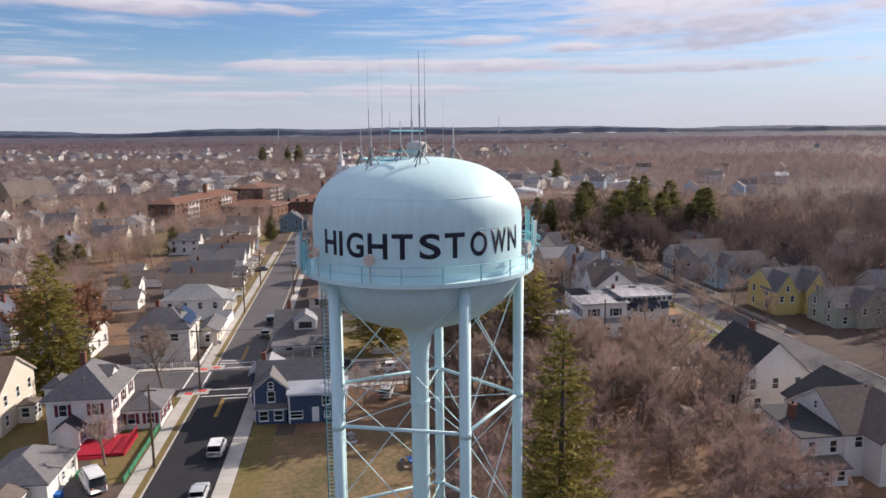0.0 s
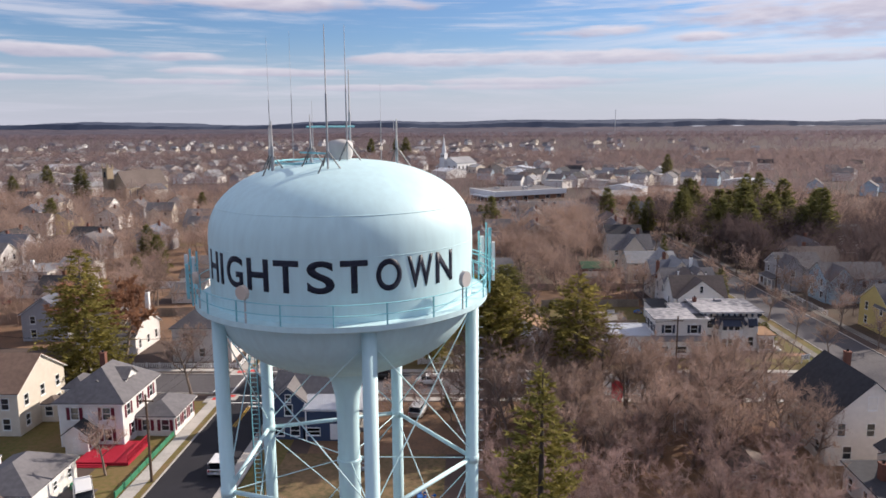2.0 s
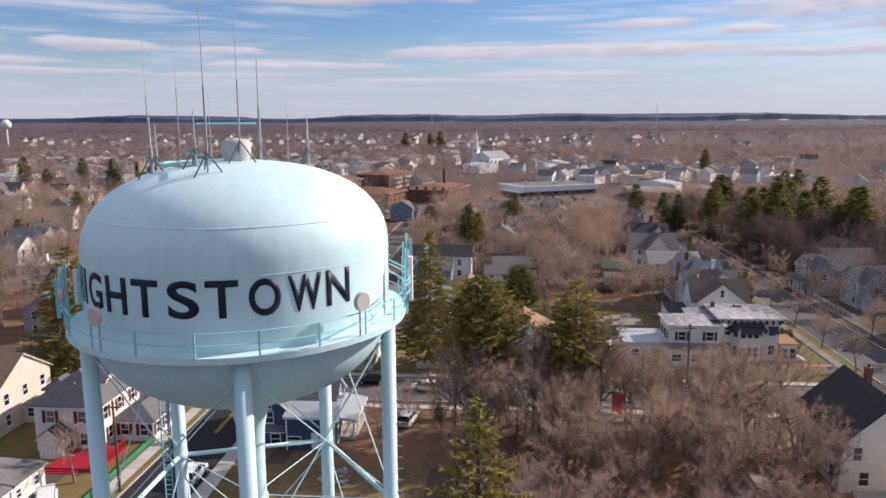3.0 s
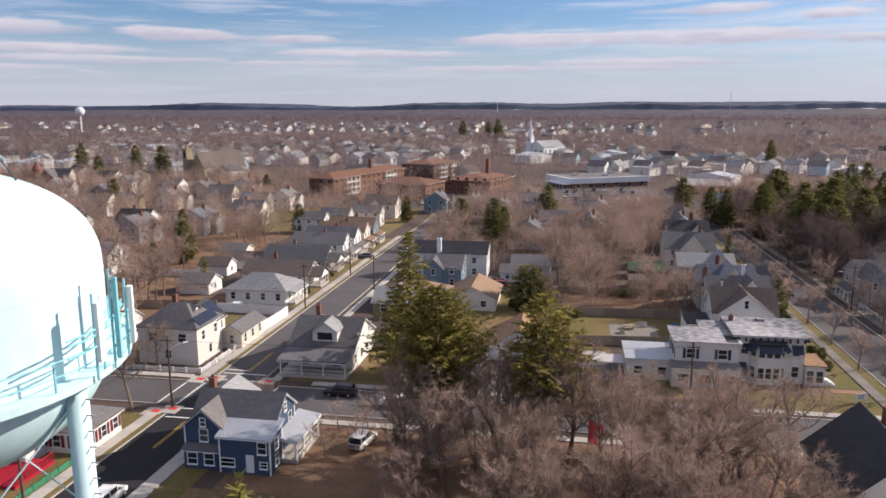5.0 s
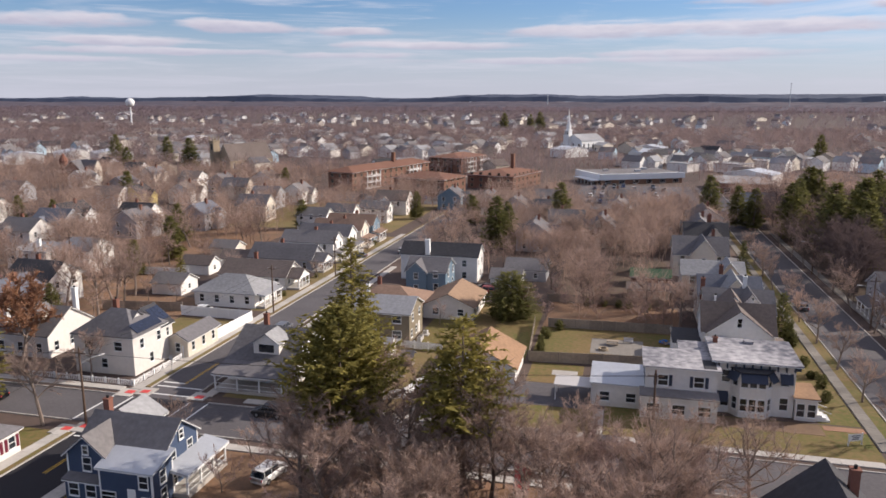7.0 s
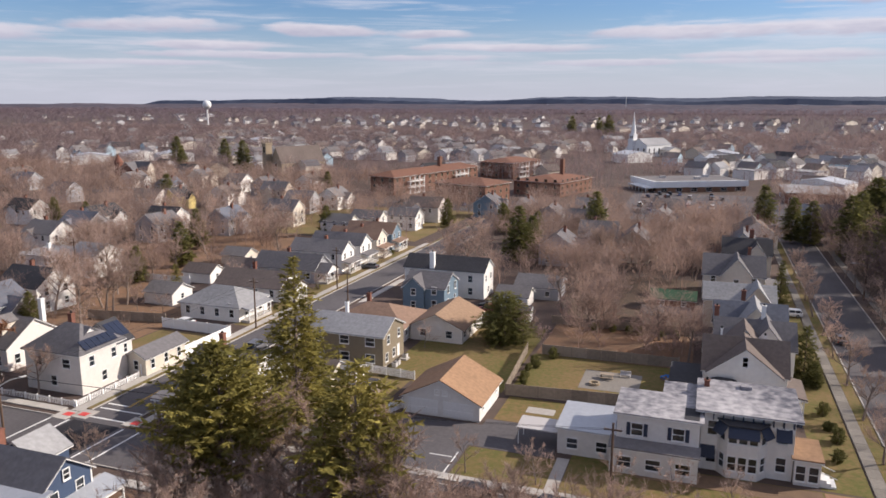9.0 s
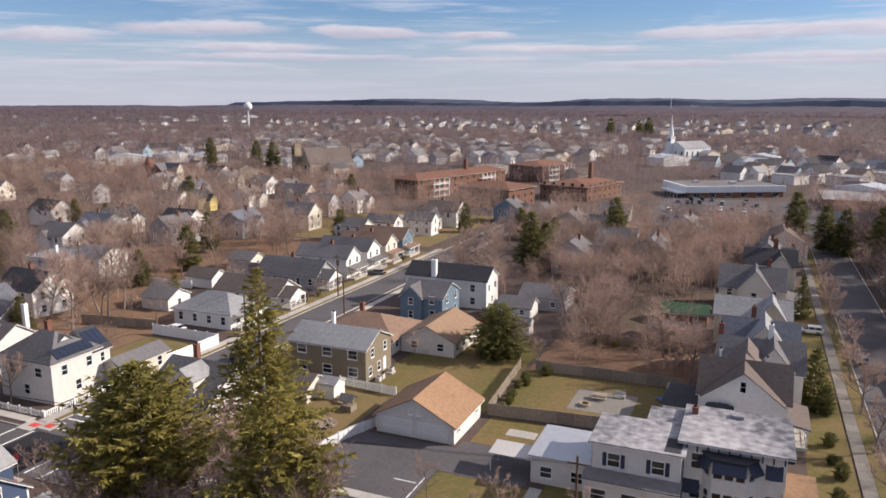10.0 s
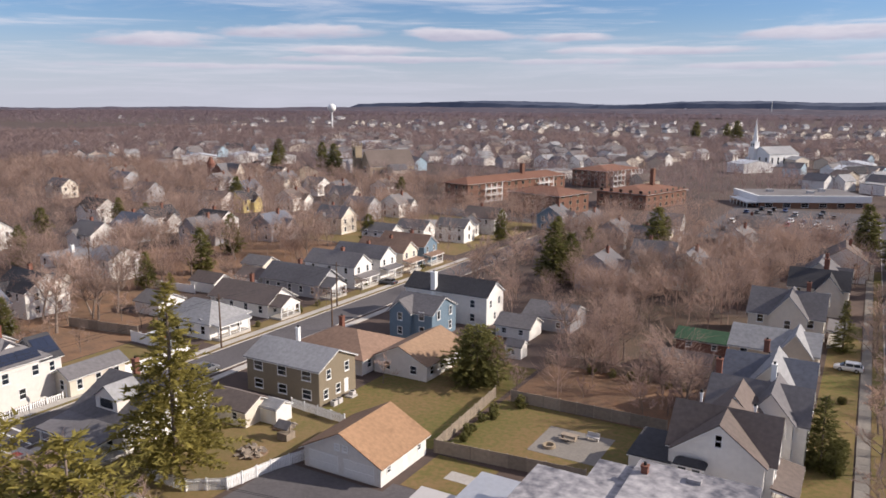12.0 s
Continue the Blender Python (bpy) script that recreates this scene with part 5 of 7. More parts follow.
def east_side():
    r = house("house", 88.0, 189.4, 98.0, 199.0, 5.8, 2.8, "x", "grey", "mid", "grey gabled house beyond the street")
    block(r, -2.4, -3.2, 4.6, 5.0, 5.8, 2.6, "y", WALLS["grey"], ROOFS["mid"], trim_white, [("S", 1, 3.6, 0.9, 1.4), ("W", 1, 3.6, 0.9, 1.4)])
    porch(r, -7.0, -4.4, -5.1, 3.0, 2.7, ROOFS["mid"], "W", 4)
    r = house("house", 92.4, 175.8, 106.0, 184.4, 5.8, 2.8, "x", "sky", "mid", "pale blue house beyond the street")
    block(r, -3.8, -2.8, 4.6, 5.4, 5.8, 2.6, "y", WALLS["sky"], ROOFS["mid"], trim_white, [("S", 1, 3.6, 0.9, 1.4), ("W", 1, 3.6, 0.9, 1.4)])
    r = house("house", 90.6, 147.6, 104.0, 158.0, 5.6, 3.6, "x", "yellow", "mid", "yellow house with steep twin gables")
    for x in (-4.2, 2.6):
        block(r, x, -3.4, 4.8, 6.0, 5.4, 3.6, "y", WALLS["yellow"], ROOFS["mid"], trim_white, [("S", 1, 5.2, 0.8, 1.2), ("S", 2, 2.9, 0.8, 1.3)])
    r = house("house", 96.0, 134.0, 108.0, 143.4, 4.2, 3.2, "x", "sage", "mid", "sage-green house with dark gable")
    block(r, 1.0, -2.6, 6.0, 6.0, 4.2, 3.2, "y", WALLS["sage"], ROOFS["mid"], trim_white, [("S", 2, 2.9, 0.8, 1.2)])


def gable_porch(root, x, y, out, w, h, rise, roof):
    """An open porch that reaches east, with a gabled roof on white posts."""
    p = part("porch", Shape().box(x, y - w / 2, -0.3, x + out, y + w / 2, 0.45), concrete, root)
    r, f = Shape(), Shape()
    for sy in (-1, 1):
        q = [(x - 1.5, y + sy * (w / 2 + 0.35), h), (x + out + 0.3, y + sy * (w / 2 + 0.35), h), (x + out + 0.3, y, h + rise), (x - 1.5, y, h + rise)]
        q = q if sy < 0 else q[::-1]
        r.prism([(a, b, c + 0.16) for a, b, c in q], 0.14)
    part("porch_roof", r, roof, p)
    part("gable", Shape().face((x + out, y - w / 2, h), (x + out, y + w / 2, h), (x + out, y, h + rise - 0.05)), WALLS["white"], p)
    part("beam", Shape().box(x + out - 0.2, y - w / 2, h - 0.25, x + out, y + w / 2, h).box(x, y - w / 2, h - 0.25, x + out, y - w / 2 + 0.2, h), trim_white, p)
    for k in range(4):
        part("post", shared(("porch_post", round(h, 1)), lambda: Shape().box(-0.09, -0.09, 0.5, 0.09, 0.09, h - 0.1), trim_white), None, p, at=pose(x + out - 0.15, y - w / 2 + 0.15 + (w - 0.3) * k / 3, 0))
    part("rail", Shape().box(x + out - 0.18, y - w / 2, 1.2, x + out - 0.1, y + w / 2, 1.28), trim_white, p)


def street_a_west():
    r = house("house", -57.2, 135.6, -46.6, 146.2, 3.8, 3.3, "x", "pale", "grey", "cream house with grey roof and white chimneys")
    dormer(r, 1.5, -3.6, 5.6, 2.6, 3.0, "S", WALLS["cream"], ROOFS["grey"], trim_white, 1.3)
    chimney(r, 4.6, 2.4, 5.0, 9.6, trim_white)
    chimney(r, -3.6, -3.6, 4.0, 8.6, trim_white)
    r = house("house", -42.2, 170.2, -29.0, 179.8, 3.0, 2.6, "hip", "white", "light", "white bungalow with grey hipped roof", over=0.5)
    porch(r, 4.2, -4.4, 8.6, 3.2, 2.6, ROOFS["light"], "E", 4, rise=0.8)
    for x0, y0, x1, y1, e, ri, wl, rf in ((-45.5, 186.0, -30.0, 194.2, 3.0, 2.5, "white", "taupe"), (-47.5, 203.2, -31.5, 211.4, 3.2, 2.8, "grey", "mid")):
        r = house("house", x0, y0, x1, y1, e, ri, "x", wl, rf, "bungalow with a gabled front porch", over=0.5, group="bungalows along the street")
        gable_porch(r, (x1 - x0) / 2, -1.0, 3.2, 5.6, 2.6, 1.7, ROOFS[rf])
        chimney(r, -2.0, 2.0, 4.5, 6.6)
    for k, (y, wl, rf, e) in enumerate(((218.0, "white", "grey", 5.2), (228.4, "white", "mid", 5.3), (238.4, "cream", "brown", 5.2), (248.6, "slate", "brown", 5.2))):
        r = house("house", -44.5, y - 3.4, -30.2, y + 3.4, e, 2.4, "x", wl, rf, "narrow gabled house with a white front porch", wins=[("E", 2, 3.4, 0.8, 1.4), ("S", 3, 3.4, 0.8, 1.3), ("S", 3, 0.8, 0.8, 1.3), ("N", 2, 3.4, 0.8, 1.3)], group="row of narrow gabled houses")
        porch(r, 7.15, -3.2, 9.2, 3.2, 2.6, ROOFS[rf], "E", 3)
        chimney(r, 1.0, 0.5, 6.8, 8.4)
    for x, y, wl, rf in ((-51.0, 263.5, "white", "grey"), (-46.0, 274.5, "white", "mid"), (-37.0, 283.5, "white", "grey")):
        r = house("house", x - 10, y - 3.4, x, y + 3.4, 4.8, 2.2, "x", wl, rf, "small white gabled house", group="row of narrow gabled houses")
    house("flat_roof_building", -60, 289, -40, 296, 3.4, 0.1, "flat", "white", "light", "long white flat-roofed building", category="building")
    for x0, y0, x1, y1, wl, rf in ((-55.5, 203.0, -48.8, 209.0, "white", "taupe"), (-61.0, 194.6, -53.6, 200.0, "white", "taupe"), (-65.0, 214.6, -58.0, 220.6, "cream", "grey"), (-56.0, 176.0, -49.0, 182.4, "white", "grey")):
        house("garage", x0, y0, x1, y1, 2.5, 1.6, "x", wl, rf, "small back-yard garage with gabled roof", [("E", 1, 0.9, 0.9, 1.0)], "garage")


for make in (blue_house, red_house, cream_house, garage_west, solar_house, bungalow_corner, tan_house, orange_garage, ranch, small_garage, white_black, mansard, street_b_row, white_gable_east, near_right, east_side, street_a_west):
    make()
house("garage", 15.0, 206.8, 24.4, 215.6, 2.6, 1.8, "x", "grey", "mid", "grey garage behind the white house", [("S", 2, 0.9, 0.9, 1.0)], "garage")
house("garage", 13.0, 199.0, 19.6, 204.6, 2.3, 1.5, "x", "white", "grey", "white low garage with grey roof", [("S", 2, 0.9, 0.8, 0.9)], "garage")
house("shed", 19.6, 189.0, 22.4, 191.6, 2.1, 0.8, "x", "white", "mid", "small white timber garden shed", [("S", 1, 0.8, 0.5, 0.6)], "shed", over=0.2)


# ---- trees ----
def grow(rng, height, spread, limbs, subs, twigs, trunk_r, base=0.28, lean=0.1, sliver=0.030, sides=5):
    """A leafless tree: returns trunk-and-limb tubes and a crown of fine twigs."""
    wood, fine = Shape(), Shape()

    def bend(p, d, length, n, wob, up):
        pts = [p]
        for _ in range(n):
            d = (d + Vector((rng.gauss(0, wob), rng.gauss(0, wob), rng.gauss(0, wob) + up))).normalized()
            pts.append(pts[-1] + d * (length / n))
        return pts, d

    def spray(p, d, length):
        side = d.orthogonal().normalized()
        side.rotate(Matrix.Rotation(rng.random() * 6.28, 3, d))
        fine.face(p - side * sliver, p + side * sliver, p + d * length)

    th = height * rng.uniform(0.5, 0.62)
    tp, td = bend(Vector((0, 0, -0.4)), Vector((rng.gauss(0, lean), rng.gauss(0, lean), 1)).normalized(), th, 5, 0.06, 0.05)
    wood.tube(tp, [trunk_r * (1 - 0.13 * k) for k in range(6)], sides + 1, False)
    for i in range(limbs):
        f = base / 0.56 + (1 - base / 0.56) * (i + rng.random() * 0.6) / limbs
        f = min(0.999, f)
        k = int(f * 5)
        p = tp[k].lerp(tp[min(k + 1, 5)], f * 5 - k)
        a = i * 2.4 + rng.uniform(-0.4, 0.4)
        up = 0.35 + 0.9 * f
        d = Vector((math.cos(a), math.sin(a), up)).normalized()
        L = spread * rng.uniform(0.75, 1.15) * (1.15 - 0.35 * f)
        lp, ld = bend(p, d, L, 4, 0.14, 0.09)
        r0 = trunk_r * (0.5 - 0.18 * f)
        wood.tube(lp, [r0 * (1 - 0.2 * j) for j in range(5)], 4, False)
        for j in range(subs):
            g = 0.25 + 0.75 * (j + rng.random()) / subs
            g = min(g, 0.999)
            kk = int(g * 4)
            q = lp[kk].lerp(lp[min(kk + 1, 4)], g * 4 - kk)
            sd = (ld * 0.7 + Vector((rng.gauss(0, 0.7), rng.gauss(0, 0.7), rng.gauss(0.35, 0.5)))).normalized()
            SL = L * rng.uniform(0.32, 0.6) * (1.2 - 0.5 * g)
            sp, sdd = bend(q, sd, SL, 2, 0.18, 0.08)
            wood.tube(sp, [r0 * 0.32, r0 * 0.22, r0 * 0.10], 3, False)
            for t in range(twigs):
                h = 0.15 + 0.85 * rng.random()
                kq = min(1, int(h * 2))
                w0 = sp[kq].lerp(sp[kq + 1], h * 2 - kq if h * 2 - kq <= 1 else 1)
                wd = (sdd * 0.6 + Vector((rng.gauss(0, 0.75), rng.gauss(0, 0.75), rng.gauss(0.3, 0.5)))).normalized()
                spray(w0, wd, SL * rng.uniform(0.3, 0.65))
    return wood, fine


def spruce(rng, height, radius, tiers, per, base=0.08, form="cone", blade=0.32, sparse=0.0, droop=-0.22, dens=3.4):
    """An evergreen: a trunk and boughs, each a bunch of small needle sprays. form: how the width falls off towards the tip."""
    wood, fine = Shape(), Shape()
    wood.tube([(0, 0, -0.4), (0, 0, height * 0.6), (0, 0, height * 0.97)], [height * 0.016, height * 0.009, 0.03], 6, False)
    for i in range(tiers):
        f = i / tiers
        z = height * (base + (0.985 - base) * f)
        taper = {"cone": (1 - f) ** 0.85, "column": 1 - f ** 2.6, "round": math.sqrt(max(0.0, 1 - (1.25 * f - 0.25) ** 2)), "egg": (1 - f ** 1.9) ** 0.8}[form]
        r = radius * taper * rng.uniform(0.78, 1.15) * (0.65 + 0.35 * min(1, f * 6)) + 0.15
        n = max(4, int(per * (0.35 + 0.65 * taper)))
        for k in range(n):
            if rng.random() < sparse:
                continue
            a = 6.283 * (k + rng.random()) / n
            L = r * rng.uniform(0.6, 1.2)
            ca, sa = math.cos(a), math.sin(a)
            drop = droop * L + rng.gauss(0, 0.2)
            m = max(3, int(L * dens))
            for j in range(m):
                g = (j + 0.6) / m
                if g < 0.3 and L > 1.2:
                    continue
                px, py, pz = ca * L * g, sa * L * g, z + drop * g + 0.10 * L * g * g
                s = blade * rng.uniform(0.6, 1.5) * (0.6 + 0.5 * min(1, radius / 3))
                for _ in range(4):
                    b = a + rng.uniform(-1.5, 1.5)
                    tip = (px + math.cos(b) * s * 1.3, py + math.sin(b) * s * 1.3, pz + rng.uniform(-0.6, 0.75) * s)
                    t = rng.uniform(-0.8, 0.8)
                    ox, oy, oz = -math.sin(b) * s * 0.28, math.cos(b) * s * 0.28, t * s * 0.28
                    fine.face((px - ox, py - oy, pz - oz), (px + ox, py + oy, pz + oz), tip)
    return wood, fine


def tree_proto(kind, seed, *args, mat=None, wood=None, **kw):
    rng = random.Random(seed)
    w, f = (grow if kind == "bare" else spruce)(rng, *args, **kw)
    return w.mesh("trunk", wood or bark), f.mesh("crown", mat)


def plant(proto, x, y, s=1.0, rz=0.0, label="", name="bare_tree", category="tree", group=""):
    t = thing(name, x, y, rz=rz, label=label, category=category, group=group)
    t.scale = (s, s, s)
    part("trunk", proto[0], None, t)
    part("crown", proto[1], None, t)
    return t


BIG = [tree_proto("bare", 10 + k, 13.0, 5.2, 9, 8, 27, 0.26, mat=twig, sliver=0.021) for k in range(5)]
BRUSH = [tree_proto("bare", 30 + k, 10.0, 3.8, 8, 7, 28, 0.12, base=0.12, mat=twig_red, sliver=0.019) for k in range(5)]
# bare trees in the darkened twig and bark colours that stand for shade
DARK = [tree_proto("bare", 20 + k, 14.0, 5.4, 9, 8, 30, 0.26, mat=twig_shaded, wood=bark_dark, sliver=0.024) for k in range(3)]
TALL = [tree_proto("bare", 60 + k, 16.0, 5.2, 11, 8, 38, 0.22, base=0.2, mat=twig, sliver=0.021) for k in range(3)]
SMALL = [tree_proto("bare", 50 + k, 7.0, 2.9, 7, 5, 22, 0.10, base=0.18, mat=twig, sliver=0.016) for k in range(3)]
RUST = [tree_proto("bare", 70 + k, 12.0, 4.6, 10, 8, 38, 0.26, mat=twig_rust, sliver=0.075) for k in range(2)]
SPREADING = [tree_proto("bare", 81, 15.0, 8.0, 8, 10, 26, 0.46, base=0.2, mat=twig, sliver=0.021)]
PINES = [tree_proto("ever", 90 + k, 20.0, 5.2, 26, 11, mat=needle_dark, blade=0.85, dens=1.7, form="egg") for k in range(2)]
LOW_EVER = [tree_proto("ever", 95, 9.0, 3.6, 10, 9, mat=needle_dark, blade=1.0, form="round", dens=1.3)]

# the large evergreens
plant(tree_proto("ever", 101, 22.4, 7.2, 40, 17, mat=needle, base=0.05, blade=0.42, form="egg", dens=2.7, sparse=0.12), -46.1, 117.9, name="spruce", label="tall dark green spruce beside the house")
plant(tree_proto("ever", 102, 25.2, 4.4, 50, 16, mat=needle, wood=bark_dark, base=0.06, form="egg", droop=0.12, sparse=0.20, blade=0.30, dens=4.4), 15.9, 53.3, name="pine", label="tall narrow yellow-green pine beside the water tower")
plant(tree_proto("ever", 103, 22.8, 7.3, 42, 17, mat=needle, base=0.10, sparse=0.14, blade=0.40, dens=3.0), 5.5, 133.1, name="spruce", label="tall ragged spruce with gaps between its boughs")
plant(tree_proto("ever", 104, 21.2, 5.8, 32, 18, mat=needle, base=0.42, form="egg", droop=0.35, blade=0.42, dens=2.8, sparse=0.10), 14.6, 105.4, name="pine", label="broad yellow-green pine among bare brush")
plant(tree_proto("ever", 105, 20.4, 5.4, 28, 15, mat=needle, base=0.44, form="egg", droop=-0.05, blade=0.44, dens=2.6, sparse=0.24), 26.4, 107.4, name="pine", label="feathery yellow-green pine among bare brush")
plant(tree_proto("ever", 106, 9.4, 5.0, 24, 19, mat=needle_dark, base=0.05, form="round"), 21.0, 176.0, name="juniper", label="rounded dark evergreen on the back lawn")
plant(tree_proto("ever", 107, 9.5, 2.3, 26, 12, mat=needle_dark, base=0.03), 68.2, 221.0, name="spruce", label="small conical spruce beside the street")
plant(tree_proto("ever", 108, 9.0, 2.3, 24, 14, mat=needle_dark, base=0.03, form="egg"), 67.6, 172.0, name="arborvitae", label="columnar evergreen in front of a house")
plant(tree_proto("ever", 109, 2.4, 0.9, 10, 10, mat=needle_dark, base=0.02), 8.8, 110.2, name="shrub", label="small conical evergreen shrub on the lawn", category="shrub")
rng = random.Random(5)
for k in range(22):
    x, y = rng.uniform(93, 130), rng.uniform(232, 315)
    plant(PINES[k % 2], x, y, rng.uniform(0.8, 1.12), rng.uniform(0, 360), "dark pine in a grove beyond the houses", "pine", group="pine grove")
for k, (x, y, s) in enumerate(((-60, 262, 0.5), (-72, 208, 0.6), (-84, 230, 0.6), (-30, 292, 0.5), (5.2, 273, 0.5), (18, 306, 0.5), (-10, 289, 0.5), (-152, 300, 0.7), (-212, 441, 1.05), (-256, 484, 0.95), (-300, 490, 1.0), (-114, 364, 0.55), (-157, 249, 0.5), (-143, 249, 0.45), (168, 590, 1.0), (-105, 960, 1.3), (-60, 950, 1.4), (-76, 985, 1.2), (-140, 210, 0.6), (-118, 190, 0.55),
                               (6.8, 243, 0.78), (9.5, 247, 0.62), (21.3, 281, 0.8), (70.5, 318, 0.8), (77.4, 300, 0.72), (82, 296, 0.7), (89.3, 277, 0.9), (-240, 420, 0.8), (-60, 152, 0.4), (-8, 285, 0.5), (150, 380, 0.9), (160, 390, 0.9), (-70, 190, 0.45))):
    plant(PINES[k % 2], x, y, s, rng.uniform(0, 360), "dark green pine between the houses", "pine")

# boxes that trees keep clear of: streets, plots, and gaps for the camera's view
TAKEN = [(AX0 - 3, 20, AX1 + 3, 345), (-300, CY0 - 1, 90, CY1 + 1), (BX0 - 1.5, 20, BX1 + 1, 420), (-13, 94, 12, 114), (7, 154, 26, 172), (28, 156, 47, 170), (48, 66, 70, 109), (-3, 42, 13, 58), (12, 130, 37, 155), (28.5, 97, 34, 110)]
for ob in list(scene.objects):
    if ob.type == "EMPTY" and ob.get("category") in ("house", "garage", "shed", "building"):
        p = ob.matrix_world.translation
        TAKEN.append((p.x - 7.5, p.y - 6.5, p.x + 7.5, p.y + 6.5))


def free(x, y, gap=0.5):
    return not any(a - gap < x < c + gap and b - gap < y < d + gap for a, b, c, d in TAKEN)


def scatter(protos, n, x0, y0, x1, y1, lo, hi, label, name="bare_tree", group="", seed=1, gap=0.5):
    r = random.Random(seed)
    for k in range(n * 4):
        if n <= 0:
            break
        x, y = r.uniform(x0, x1), r.uniform(y0, y1)
        if free(x, y, gap):
            plant(protos[k % len(protos)], x, y, r.uniform(lo, hi), r.uniform(0, 360), label, name, group=group)
            n -= 1


# trees that stand out
plant(BIG[0], -28.8, 114.0, 1.02, 40, "bare spreading street tree at the corner")
plant(BIG[2], -30.0, 89.4, 0.72, 10, "slim bare tree on the front lawn")
plant(SPREADING[0], 47.5, 104.0, 0.95, 20, "old bare tree with long spreading limbs")
for k, (x, y, s) in enumerate(((50.4, 97.0, 0.9), (49.4, 101.5, 0.95), (50.8, 90.2, 0.85), (46.5, 79.5, 0.7), (44.5, 74.0, 0.75))):
    plant(BIG[k % 5], x, y, s, 71 * k, "bare tree beside the tall white house")
for k, (x, y, s) in enumerate(((11.4, 102.6, 1.14), (14.2, 104.0, 1.2), (18.4, 107.8, 1.3), (21.0, 105.6, 1.28), (24.6, 108.6, 1.26), (29.0, 107.6, 1.16), (33.0, 106.0, 1.06), (36.6, 101.0, 0.98), (42.0, 103.0, 0.92), (24.5, 96.0, 0.95), (34.0, 95.0, 0.9), (17.0, 98.2, 1.0))):
    plant(TALL[k % 3], x, y, s, 47 * k, "tall bare grey-brown tree beside the cross street")
plant(RUST[0], -45.5, 128.4, 1.4, 0, "oak still holding rust-brown leaves")
plant(RUST[1], -53.0, 129.4, 1.5, 120, "oak still holding rust-brown leaves")
plant(BIG[1], 27.5, 112.0, 1.0, 70, "bare tree with a forked trunk in the brush")
plant(SMALL[1], -10.6, 115.5, 1.05, 10, "small bare tree at the corner")
plant(BIG[3], -34.4, 129.9, 0.72, 200, "bare tree beside the white solar-roofed house")
for k, (x, y, s) in enumerate(((-56.0, 159.0, 1.1), (-61.2, 170.0, 1.0), (-57.3, 168.5, 0.95), (-58.4, 173.5, 1.05), (-60.0, 234.0, 1.0), (-66.5, 163.0, 1.0))):
    plant(BIG[k % 5], x, y, s, 57 * k, "tall bare tree with a long trunk behind the yards")
plant(tree_proto("ever", 110, 7.5, 1.7, 18, 12, mat=needle, base=0.03, form="egg"), -53.1, 182.6, name="arborvitae", label="upright yellow-green evergreen behind the yards")
plant(SMALL[2], 9.0, 168.5, 0.8, 10, "small bare fruit tree on the lawn")
for x in (29, 37, 45, 51, 57):
    plant(SMALL[int(x) % 3], x, 128.9, 0.95, x * 7, "bare young street tree on the verge", "young_tree")
scatter(BRUSH, 90, 12, 62, 53, 115, 0.7, 1.15, "reddish bare bush in the thicket", "bare_bush", group="thicket trees", seed=3, gap=0)
scatter(BRUSH, 10, 38, 66, 48, 116, 0.7, 1.1, "reddish bare bush in the thicket", "bare_bush", group="thicket trees", seed=4, gap=1)
scatter(BIG, 34, 22, 88, 66, 116.8, 0.8, 1.1, "bare tree rising out of the thicket", seed=9)
scatter(SMALL, 10, -2, 106.5, 34, 115.2, 0.6, 1.0, "small bare tree beside the cross street", "young_tree", seed=12, gap=-2)
scatter(BIG, 38, 24, 172, 52, 275, 0.6, 1.0, "bare brown tree between back yards", group="back-yard trees", seed=5)
scatter(BRUSH, 22, 27, 173, 53, 196, 0.35, 0.75, "tangled bare bush between back yards", "bare_bush", seed=41, gap=-4)
scatter(BIG, 36, -112, 138, -58, 262, 0.7, 1.05, "bare tree in the leaf-covered yard", group="back-yard trees", seed=6)
scatter(SMALL, 16, -62, 144, -42, 232, 0.7, 1.2, "small bare tree in a yard", "young_tree", seed=7)
scatter(DARK, 14, 87.5, 204, 99, 240, 0.95, 1.25, "tall dark bare tree beyond the far street", group="trees beyond the street", seed=18)
scatter(DARK, 46, 108, 100, 142, 240, 0.8, 1.2, "bare tree beyond the far street", group="trees beyond the street", seed=8)
scatter(BIG, 22, -14, 212, 40, 290, 0.7, 1.0, "bare brown back-yard tree", group="back-yard trees", seed=11)
scatter(SMALL, 8, -27.8, 182, -26.6, 256, 0.5, 0.8, "bare young tree beside the street", "young_tree", seed=14, gap=-3)
for k in range(10):
    plant(BIG[k % 5], 73.5, 134 + 13 * k, 0.62 + 0.05 * (k % 4), 50 * k, "bare street tree on the verge", group="street trees")
    plant(BIG[(k + 2) % 5], 84.9, 140 + 14 * k, 0.7 + 0.06 * (k % 3), 77 * k, "bare street tree on the verge", group="street trees")


for k, (x, y) in enumerate(((1.5, 104.5), (5.0, 107.5), (9.5, 106.0), (14.5, 111.6), (17.5, 110.2), (8.0, 111.8), (25.0, 110.4))):
    plant(BRUSH[k % 5], x, y, 0.62 + 0.05 * (k % 3), 63 * k, "reddish bare bush beside the cross street", "bare_bush", "bush")


